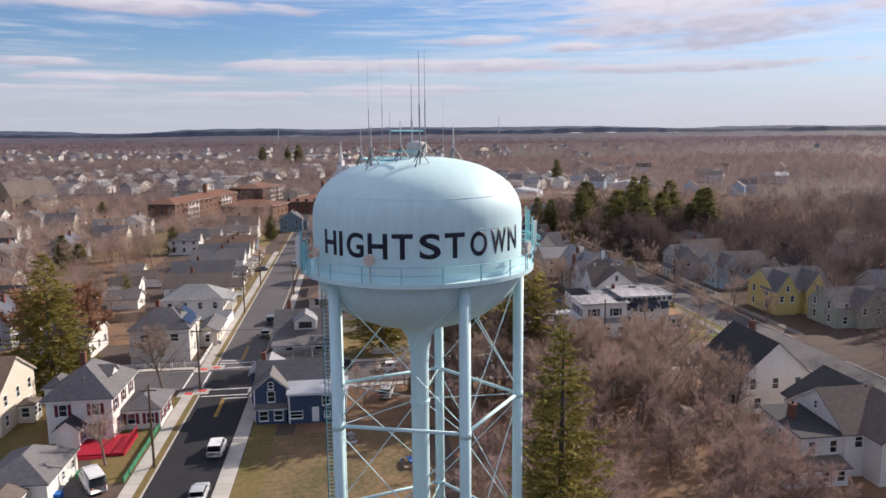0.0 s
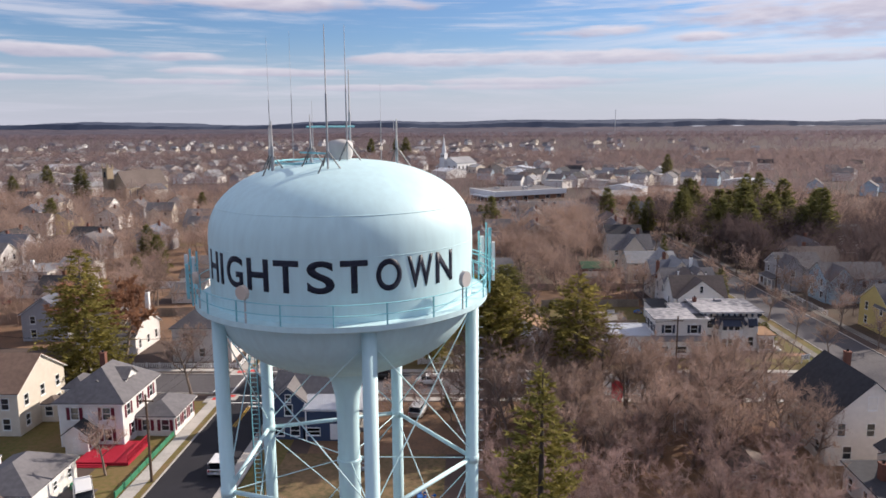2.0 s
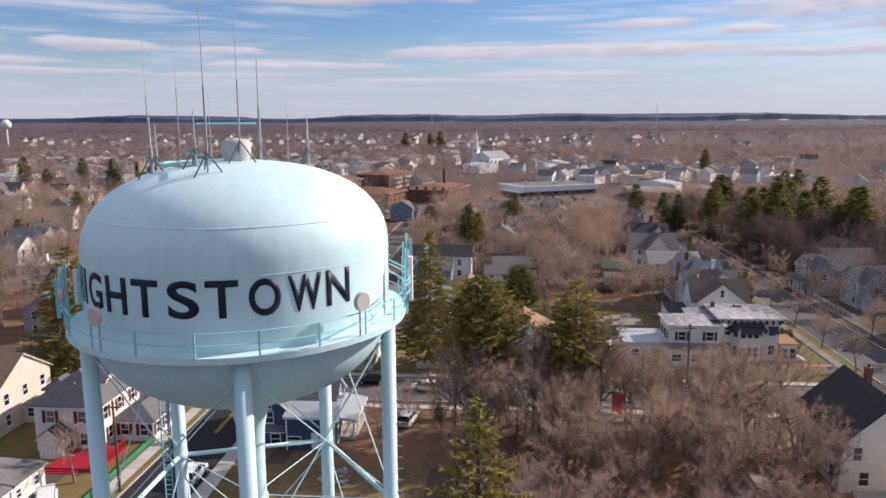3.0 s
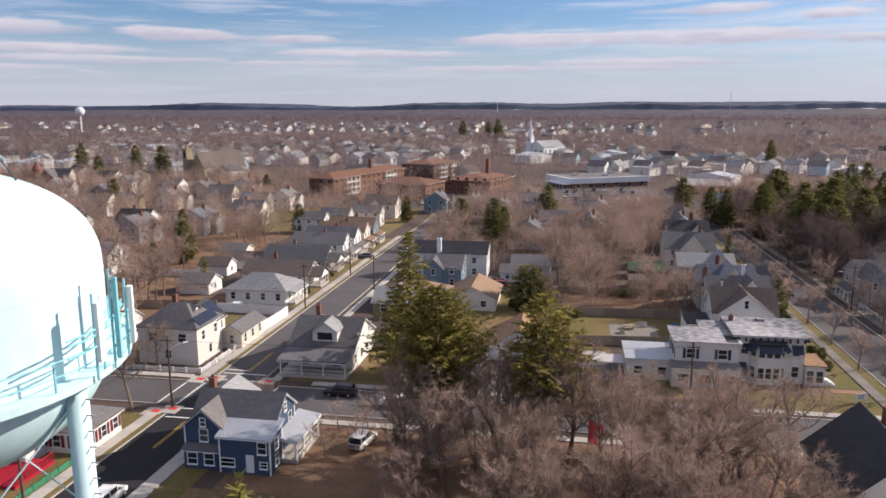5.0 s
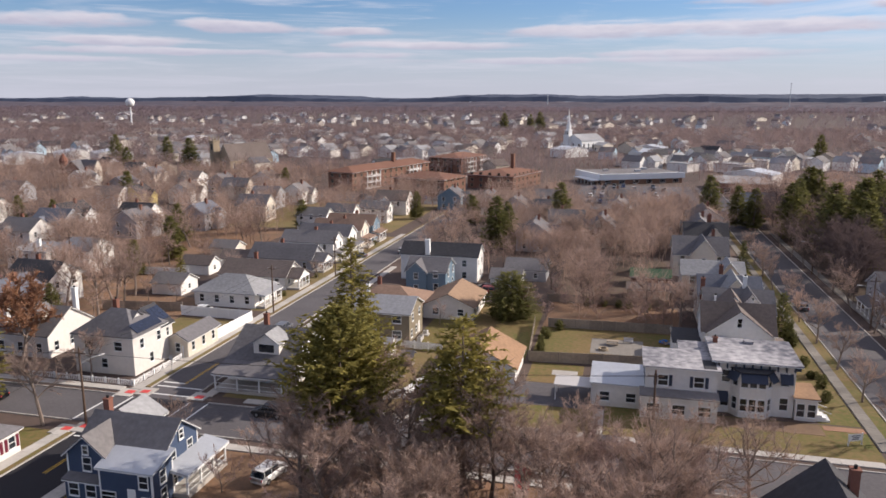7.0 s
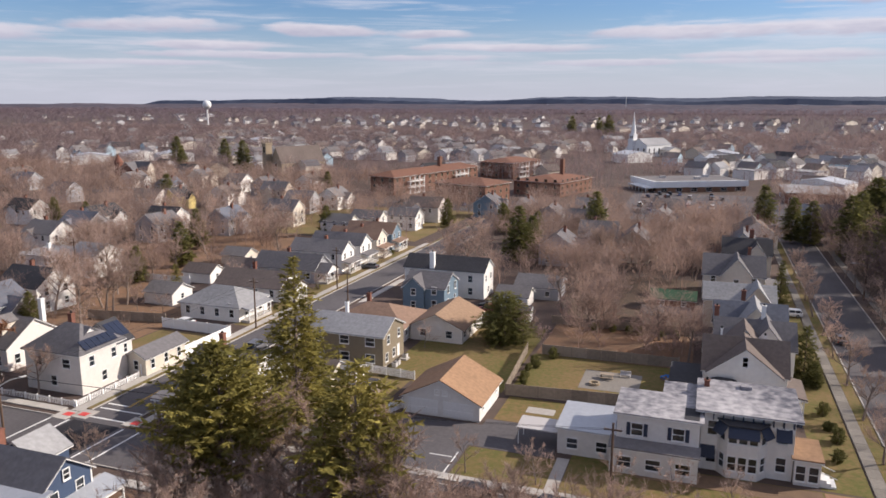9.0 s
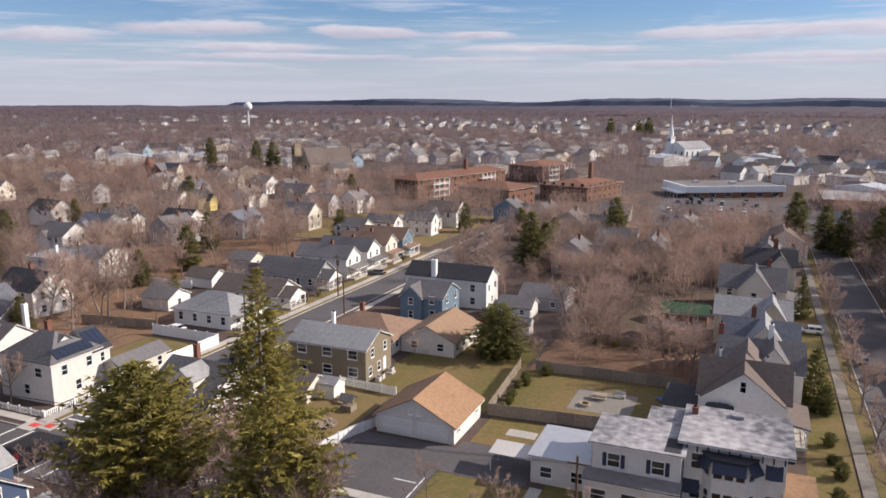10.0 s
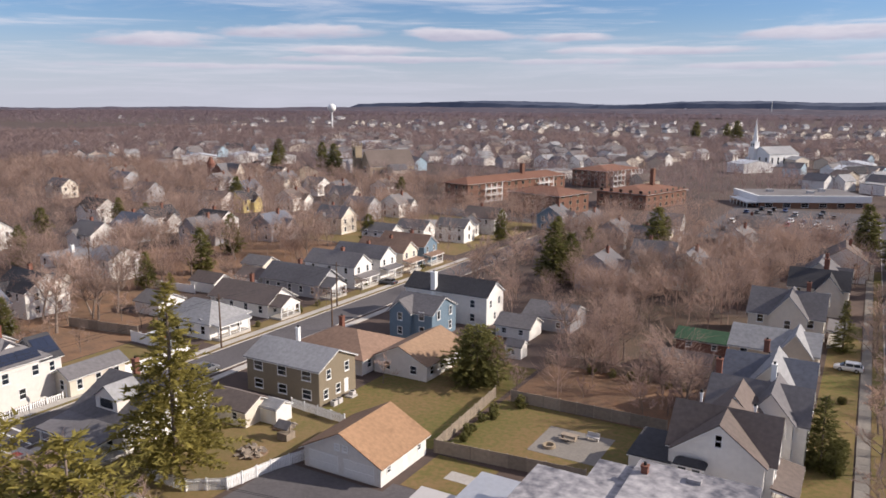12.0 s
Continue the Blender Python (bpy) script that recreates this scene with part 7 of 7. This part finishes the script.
for sx in (-0.8, 0.8):
    part("leg", Shape().box(sx - 0.06, -0.4, -0.1, sx + 0.06, 0.4, 0.68), wood_fence, r)
for sy in (-0.9, 0.9):
    part("bench", Shape().box(-1.0, sy - 0.15, 0.38, 1.0, sy + 0.15, 0.45), wood_fence, r)
r = thing("carport", 35.2, 139.4, label="low pale flat canopy on thin posts", category="carport")
part("roof", Shape().prism([(-2.6, -1.6, 2.3), (2.6, -1.6, 2.3), (2.6, 1.6, 2.5), (-2.6, 1.6, 2.5)], 0.12), grey_disc, r)
for x, y in ((-2.4, -1.4), (2.4, -1.4), (-2.4, 1.4), (2.4, 1.4)):
    part("post", Shape().box(x - 0.05, y - 0.05, -0.2, x + 0.05, y + 0.05, 2.3), trim_white, r)
r = thing("swing_bench", 42.6, 165.6, label="grey garden bench beside the patio", category="bench")
part("seat", Shape().box(-0.8, -0.25, 0.4, 0.8, 0.25, 0.46), grey_disc, r)
part("backrest", Shape().box(-0.8, 0.22, 0.46, 0.8, 0.27, 0.95), grey_disc, r)
for x in (-0.7, 0.7):
    part("leg", Shape().box(x - 0.04, -0.22, -0.1, x + 0.04, 0.22, 0.4), grey_disc, r)
for x, y, m, lb in ((-33.2, 82.0, paint_yellow, "yellow-lidded plastic storage tub"), (-32.4, 81.2, blue_tarp, "blue plastic storage tub"), (-31.9, 86.2, green_mesh, "green garden sack beside the garage")):
    r = thing("storage_tub", x, y, label=lb + " on the drive", category="tub")
    part("tub", hull([(-0.45, 0.36, 0.0, 0.6), (0.45, 0.36, 0.0, 0.6)]), m, r)
    part("lid", Shape().box(-0.38, -0.5, 0.6, 0.38, 0.5, 0.68), m, r)
r = thing("fire_pit", 38.6, 161.0, label="round stone fire pit on the patio", category="fire pit")
part("ring", Shape().lathe([(0.8, -0.1), (0.8, 0.4), (0.55, 0.4), (0.55, -0.1)][::-1], 18), stone_tan, r)
r = thing("garden_arch", 39.3, 102.9, label="white lattice garden arch among bare brush", category="garden feature")
for sx in (-0.7, 0.7):
    part("side", Shape().box(sx - 0.05, -0.4, -0.1, sx + 0.05, -0.3, 2.1).box(sx - 0.05, 0.3, -0.1, sx + 0.05, 0.4, 2.1), trim_white, r)
part("arch", Shape().tube([(0.7 * math.cos(t), 0, 2.1 + 0.6 * math.sin(t)) for t in [math.pi * k / 8 for k in range(9)]], [0.2] * 9, 4), trim_white, r)
house("shed", 40.6, 87.0, 44.8, 91.0, 2.2, 0.9, "y", "beige", "taupe", "weathered shed with a ribbed tan roof", [("S", 1, 0.9, 0.6, 0.7)], "shed", over=0.2)
for x, y in ((14.5, 188.0), (51.2, 166.0), (-27.6, 150.0)):
    r = thing("wheelie_bin", x, y, label="dark plastic wheeled rubbish bin", category="bin")
    part("tub", hull([(-0.3, 0.28, 0.05, 0.95), (0.3, 0.26, 0.05, 0.95)]), trim_dark, r)
    part("lid", Shape().box(-0.3, -0.34, 0.95, 0.3, 0.32, 1.02), trim_dark, r)
for x, y, s in ((69.1, 173.7, 0.3), (69.6, 176.2, 0.28), (69.2, 170.6, 0.26), (68.8, 160.2, 0.22), (69.4, 151.5, 0.24), (68.6, 145.8, 0.2), (17.5, 176.9, 0.2), (30.6, 170.6, 0.22)):
    plant(LOW_EVER[0], x, y, s, x * 40, "rounded dark evergreen garden bush", "shrub", "shrub")
for k in range(26):
    rg = random.Random(200 + k)
    x, y = [(28.6, 154 + 1.6 * (k % 9)), (69.2, 150 + 5 * (k % 12)), (-28.2, 181 + 6 * (k % 11)), (33 + k * 0.7, 188.6)][k % 4]
    plant(LOW_EVER[0], x + rg.uniform(-0.6, 0.6), y, rg.uniform(0.12, 0.2), rg.uniform(0, 360), "small rounded evergreen garden shrub", "shrub", "shrub")


# ---- the town farther off ----
def mid_house(i, x, y, rz, wl, rf, w=9.0, d=10.5, eave=5.4, rise=3.0, style="y", wing=True):
    root = thing("house", 0, 0, 0, 0, "gabled timber house among bare trees", "house")
    wins = [("S", 2, 3.5, 0.95, 1.4), ("S", 2, 0.9, 0.95, 1.4), ("E", 3, 3.5, 0.95, 1.4), ("E", 2, 0.9, 0.95, 1.4), ("W", 2, 3.5, 0.95, 1.4)]
    block(root, 0, 0, w, d, eave, rise, style, WALLS[wl], ROOFS[rf], trim_white, wins)
    if wing:
        block(root, 0.6, 2.0, w + 2.4, d * 0.5, eave * 0.8, rise * 0.7, "x", WALLS[wl], ROOFS[rf], trim_white, [])
    chimney(root, 0.9, 1.5, eave + rise * 0.6, eave + rise + 0.9)
    root.matrix_world = pose(x, y, ground_z(x, y), 0, 0, rz)
    return root


KINDS = [mid_house(0, 17.0, 247.0, 0, "grey", "mid"), mid_house(1, 24.3, 268.0, 90, "white", "grey"), mid_house(2, 35.0, 258.0, 0, "cream", "mid", 8.4, 11, 5.6, 3.2),
         mid_house(3, -24.0, 322.0, 0, "slate", "mid", 9, 10), mid_house(4, -42.0, 304.0, 90, "pale", "taupe", 9.5, 12), mid_house(5, -111.0, 250.0, 90, "white", "dark", 9, 11),
         mid_house(6, -92.4, 256.0, 0, "grey", "blue", 8.6, 11), mid_house(7, -146.0, 298.0, 0, "yellow", "dark", 8, 9)]
for k, (x, y, rz) in enumerate(((39, 304, 0), (18, 288, 90), (-153, 291, 90), (-134, 246, 0), (-127, 232, 90), (-94, 306, 90), (-88, 321, 0), (-84, 277, 90), (-134, 313, 0), (-74, 166, 90), (-68, 150, 0), (-104, 238, 0), (-122, 214, 90), (-248, 288, 90),
                                (-290, 352, 0), (-170, 250, 90), (-176, 330, 0), (-205, 300, 90), (-215, 352, 0), (-120, 330, 90), (-118, 160, 0), (-150, 200, 90), (-180, 180, 0), (4, 300, 0), (14, 322, 90), (-8, 312, 0), (102, 205, 90), (118, 182, 0), (120, 150, 90),
                                (108, 222, 0), (40, 330, 90), (62, 262, 0), (66, 288, 0), (-230, 230, 0), (-260, 330, 90), (-140, 352, 0), (-160, 360, 90), (-190, 372, 0), (-128, 372, 0), (-220, 400, 90), (88, 330, 90), (110, 346, 0), (132, 250, 90), (150, 300, 0), (150, 215, 90), (-300, 270, 0))):
    copy_thing(KINDS[(1, 2, 4, 5, 6, 0)[k % 6]], pose(x, y, ground_z(x, y), 0, 0, rz + (k * 37 % 11 - 5)))


def far_house(x, y, rz, wl, rf, w, d, eave, rise, style):
    root = thing("house", 0, 0, 0, 0, "far pale house between bare trees", "house", "houses of the far town")
    block(root, 0, 0, w, d, eave, rise, style, WALLS[wl], ROOFS[rf], trim_white, [], 0.3, soffit=False)
    root.matrix_world = pose(x, y, ground_z(x, y), 0, 0, rz)
    return root


FAR = [far_house(-420 + 60 * k, 520 + 13 * k, 20 * k, wl, rf, w, d, e, ri, st) for k, (wl, rf, w, d, e, ri, st) in enumerate((
    ("white", "grey", 9, 12, 5.6, 3.2, "y"), ("white", "light", 8, 10, 5.4, 3.0, "y"), ("cream", "mid", 10, 13, 5.6, 3.0, "x"), ("white", "dark", 9, 14, 6.0, 3.4, "y"),
    ("pale", "light", 14, 18, 5.0, 0.2, "flat"), ("sky", "grey", 9, 11, 5.6, 3.2, "y"), ("beige", "taupe", 10, 12, 5.4, 3.0, "x"), ("white", "metal", 16, 24, 6.0, 2.0, "x")))]
rng = random.Random(31)
spots = 0
while spots < 105:
    y = rng.uniform(400, 760)
    x = rng.uniform(-1.25 * y + 40, 0.62 * y)
    if (-120 < x < 40 and y < 440) or (-25 < x < 80 and 425 < y < 480) or (-25 < x < 40 and 620 < y < 700) or rng.random() < (0.5 if x > 0.25 * y else 0.0):
        continue
    b = rng.random()
    copy_thing(FAR[int(b * 8)], pose(x, y, ground_z(x, y), 0, 0, rng.choice((-30, 60)) + rng.uniform(-14, 14)))
    spots += 1
# the close rows of shops and houses beyond the plaza
rng = random.Random(35)
for k in range(34):
    x, y = 46 + 13.5 * (k % 12) + rng.uniform(-4, 4), 512 + 38 * (k // 12) + 2.4 * (k % 12) + rng.uniform(-7, 7)
    copy_thing(FAR[(0, 1, 5, 3, 4, 6, 1, 2)[k % 8]], pose(x, y, ground_z(x, y), 0, 0, rng.choice((-32, 58)) + rng.uniform(-6, 6)))


def far_rows():
    """Small houses of the far town, too many to count: pale or dull walls under grey roofs, scattered, and turned so
    that walls in the camera's view catch the sun.
    """
    rng = random.Random(33)
    kinds = ((WALLS["white"], ROOFS["grey"]), (WALLS["cream"], ROOFS["taupe"]), (WALLS["grey"], ROOFS["mid"]), (trim_white, ROOFS["light"]))
    sets = [(Shape(), Shape()) for _ in kinds]
    for k in range(400):
        y = 560 + 1300 * rng.random() ** 1.7
        x = rng.gauss(-0.28, 0.34) * y
        if -45 < x < 60 and 560 < y < 720:
            continue
        walls, roofs = sets[(0, 0, 1, 2, 3, 1, 2)[k % 7]]
        z, w, d, h = ground_z(x, y), rng.uniform(4, 6.5), rng.uniform(4.5, 7), rng.uniform(4.5, 6.5)
        if rng.random() < 0.07:
            w, d, h = w * 3.2, d * 1.8, 5.0
        turn = radians(rng.choice((-32, 58)) + rng.uniform(-12, 12))
        c, sn = math.cos(turn), math.sin(turn)
        at = lambda p: (x + p[0] * c - p[1] * sn, y + p[0] * sn + p[1] * c, z + p[2])
        wl, rf = Shape().box(-w, -d, -0.5, w, d, h), Shape()
        for sy in (-1, 1):
            wl.face((-w, sy * d, h), (w, sy * d, h), (0, sy * d, h + 3))
        for sx in (-1, 1):
            q = [(sx * (w + 0.4), -d - 0.4, h - 0.2), (sx * (w + 0.4), d + 0.4, h - 0.2), (0, d + 0.4, h + 3.1), (0, -d - 0.4, h + 3.1)]
            rf.prism(q if sx > 0 else q[::-1], 0.2)
        for src, dst in ((wl, walls), (rf, roofs)):
            i = len(dst.v)
            dst.v += [at(p) for p in src.v]
            dst.f += [tuple(i + j for j in f) for f in src.f]
    for (walls, roofs), (wm, rm) in zip(sets, kinds):
        single("far_house_rows", walls, wm, "pale far houses between bare trees", "houses", kind="stuff")
        single("far_house_roofs", roofs, rm, "grey roofs of the far houses", "roofs", kind="stuff")


far_rows()


def apartment(x, y, w, d, rz, eave, label, balcony=True, stack=0.0):
    """A brick block of three storeys under a hipped roof, its long lit side looking east."""
    r = thing("apartment_building", 0, 0, 0, 0, label=label, category="apartments")
    wins = []
    for lev in range(3):
        wins += [("S", max(2, int(w / 4.4)), 0.9 + 2.8 * lev, 1.5, 1.4), ("E", max(3, int(d / 4.8)), 0.9 + 2.8 * lev, 1.5, 1.4)]
    block(r, 0, 0, w, d, eave, 2.2, "hip", brick_apartment, brick_roof, stone_tan, wins, 0.9)
    if balcony:
        for y0 in (-d * 0.36, d * 0.18):
            for lev in range(3):
                b = part("balcony", Shape().box(w / 2, y0, 0.3 + 2.8 * lev, w / 2 + 1.9, y0 + 11, 0.5 + 2.8 * lev), trim_white, r)
                part("balcony_rail", Shape().box(w / 2 + 1.8, y0, 1.3 + 2.8 * lev, w / 2 + 1.9, y0 + 11, 1.45 + 2.8 * lev).box(w / 2 + 1.82, y0, 0.85 + 2.8 * lev, w / 2 + 1.88, y0 + 11, 0.95 + 2.8 * lev), trim_white, b)
            for k in range(4):
                part("balcony_post", Shape().box(-0.14, -0.14, -0.3, 0.14, 0.14, 8.4), trim_white, r, at=pose(w / 2 + 1.75, y0 + 11 * k / 3, 0))
    if stack:
        chimney(r, w * 0.1, d * 0.12, eave, eave + stack, brick_apartment, 1.7)
    r.matrix_world = pose(x, y, ground_z(x, y), 0, 0, rz)


apartment(-79.3, 403.5, 14, 70, -16, 8.8, "three-storey red brick apartment block with white balconies", stack=6.5)
apartment(-45.1, 369, 26, 20, -16, 7.6, "dark red brick apartment block with a terracotta roof", False)
apartment(-58, 486, 22, 32, -16, 8.8, "red brick apartment block with a terracotta roof")
apartment(-17, 409, 24, 34, -16, 6.6, "low red brick block with a terracotta roof and tall chimney", False, 9.0)

r = thing("church", 0, 0, 0, 0, label="white timber church with a tall pointed steeple", category="church")
block(r, 2, 9, 18, 28, 9.0, 5.0, "y", trim_white, ROOFS["light"], trim_white, [("S", 3, 2.0, 1.5, 4.6), ("E", 5, 2.0, 1.5, 4.6)])
block(r, -12, 8, 14, 12, 5.0, 2.6, "x", WALLS["white"], ROOFS["light"], trim_white, [("S", 4, 1.0, 1.2, 2.0)])
block(r, 16, 16, 10, 13, 5.5, 2.0, "x", WALLS["cream"], ROOFS["light"], trim_white, [("S", 2, 1.0, 1.2, 2.0), ("E", 3, 1.0, 1.2, 2.0)])
bell = part("belfry", Shape().box(-6.8, -7.4, -0.5, -1.2, -1.8, 12.5).box(-7.2, -7.8, 12.5, -0.8, -1.4, 13.1).box(-6.2, -6.8, 13.1, -1.8, -2.4, 17.0).box(-6.5, -7.1, 17.0, -1.5, -2.1, 17.5), trim_white, r)
for x in (-5.4, -3.4):
    part("louvre", Shape().box(x, -6.86, 13.8, x + 1.0, -6.8, 16.2), glass, bell)
part("spire_drum", Shape().lathe([(0.05, 20.6), (1.9, 20.5), (1.9, 17.5)], 8, (-4.0, -4.6)), trim_white, r)
part("spire", Shape().lathe([(1.75, 20.5), (0.9, 26.0), (0.04, 34.4)][::-1], 8, (-4.0, -4.6)), trim_white, r)
r.matrix_world = pose(0.5, 672, ground_z(0, 672), 0, 0, -38)

r = thing("shopping_plaza", 0, 0, 0, 0, label="long flat-roofed brick shop building with white fascia", category="shops")
block(r, 0, 0, 46, 28, 4.9, 0.1, "flat", brick_tan, ROOFS["grey"], trim_white, [("S", 6, 0.5, 3.0, 1.8), ("W", 5, 0.5, 3.0, 2.2)], 0.4)
part("fascia_band", Shape().box(-23.4, -15.6, 2.7, 23.4, -14.45, 5.6).box(-24.6, -15.6, 2.7, -23.4, 14, 5.6), trim_white, r, "white fascia band above the shop fronts")
part("canopy", Shape().box(-29, -15, 2.4, -24.7, 6, 2.9), trim_white, r)
for k in range(6):
    part("canopy_post", Shape().box(-0.12, -0.12, -0.3, 0.12, 0.12, 2.4), trim_white, r, at=pose(-28.6, -14.4 + 4 * k, 0))
for x, y in ((-12, 4), (3, -3), (12, 6)):
    part("roof_unit", Shape().box(x - 1.4, y - 1.1, 5.0, x + 1.4, y + 1.1, 6.4), grey_disc, r)
r.matrix_world = pose(43.3, 448, ground_z(43, 448), 0, 0, 28)

r = house("shop", 84, 402, 107, 436, 4.6, 0.1, "flat", "brick", "light", "low brick shop with a white flat roof", [("S", 4, 0.6, 2.6, 2.0), ("W", 6, 0.6, 2.4, 2.0)], "shop", over=0.3)
r = house("house", -100.5, 184.5, -89.5, 195.5, 5.6, 0.2, "flat", "white", "light", "large white house with low flat roofs")
block(r, 9.0, 4.0, 8.0, 9.0, 5.4, 2.2, "x", WALLS["white"], ROOFS["light"], trim_white, [("S", 2, 3.5, 0.9, 1.4), ("S", 2, 0.9, 0.9, 1.4), ("E", 2, 3.5, 0.9, 1.4)])
block(r, 2.5, -7.0, 6.0, 4.0, 3.0, 0.4, "lean", WALLS["white"], ROOFS["mid"], trim_white, [("S", 2, 0.9, 0.9, 1.3)])
chimney(r, -1.0, 0.0, 5.6, 7.6, trim_white)
r = thing("stone_church", 0, 0, 0, 0, label="tan stone church with a square tower", category="church")
block(r, 5, 4, 13, 30, 7.5, 9.0, "y", stone_tan, ROOFS["taupe"], trim_white, [("S", 1, 3.0, 3.0, 4.0), ("E", 6, 2.0, 1.2, 3.6)])
block(r, 12.5, 8, 3.0, 22, 3.6, 1.2, "y", stone_tan, ROOFS["taupe"], trim_white, [("E", 5, 1.0, 1.0, 1.8)])
block(r, -6.5, 6, 9, 9, 6.0, 4.5, "x", stone_tan, ROOFS["mid"], trim_white, [("S", 2, 2.0, 1.2, 3.0)])
tw = part("tower", Shape().box(-3.6, -15, -0.5, 0.6, -10.8, 18).box(-3.9, -15.3, 18, 0.9, -10.5, 18.6), stone_tan, r)
for x, y in ((-3.4, -14.8), (0.4, -14.8), (-3.4, -11.0), (0.4, -11.0)):
    part("pinnacle", Shape().lathe([(0.45, 18.6), (0.36, 20), (0.03, 22)][::-1], 6, (x, y)), stone_tan, r)
part("belfry_opening", Shape().box(-2.4, -15.06, 13, -0.6, -14.98, 16.5), glass, tw)
r.matrix_world = pose(-190, 455, ground_z(0, 455), 0, 0, -28)

r = thing("victorian_house", -236, 376, label="red gabled Victorian house with cream gables", category="house")
block(r, 0, 0, 9, 12, 7, 4, "y", brick_red, ROOFS["mid"], trim_white, [("S", 2, 4, 0.9, 1.6), ("E", 3, 4, 0.9, 1.6)])
block(r, 4, 1, 12, 6, 7, 4, "x", WALLS["cream"], ROOFS["mid"], trim_white, [("E", 1, 4, 0.9, 1.6)])
part("turret", Shape().tube([(-5.5, -5, -0.3), (-5.5, -5, 11)], [2, 2], 10).lathe([(2.3, 11), (0.05, 15)][::-1], 10, (-5.5, -5)), brick_red, r)

r = thing("water_tower", -724, 1093, label="far white ball-shaped water tower on a stem", category="water tower")
part("ball", Shape().lathe([(0.05, 43.5)] + [(7.0 * math.sin(a), 36.5 + 7.0 * math.cos(a)) for a in [math.pi * k / 12 for k in range(1, 12)]][0:11] + [(0.9, 29)], 24), trim_white, r, smooth=True)
part("stem", Shape().lathe([(1.2, 30), (1.3, 6), (3.5, -1)], 16), trim_white, r)
for x, y, h, rr in ((610.0, 3000.0, 96.0, 1.2), (-300.0, 3400.0, 60.0, 2.2)):
    r = thing("radio_mast", x, y, label="far thin lattice radio mast above the woods", category="mast")
    part("mast", Shape().tube([(0, 0, 0), (0, 0, h)], [rr, rr * 0.7], 5), steel, r)
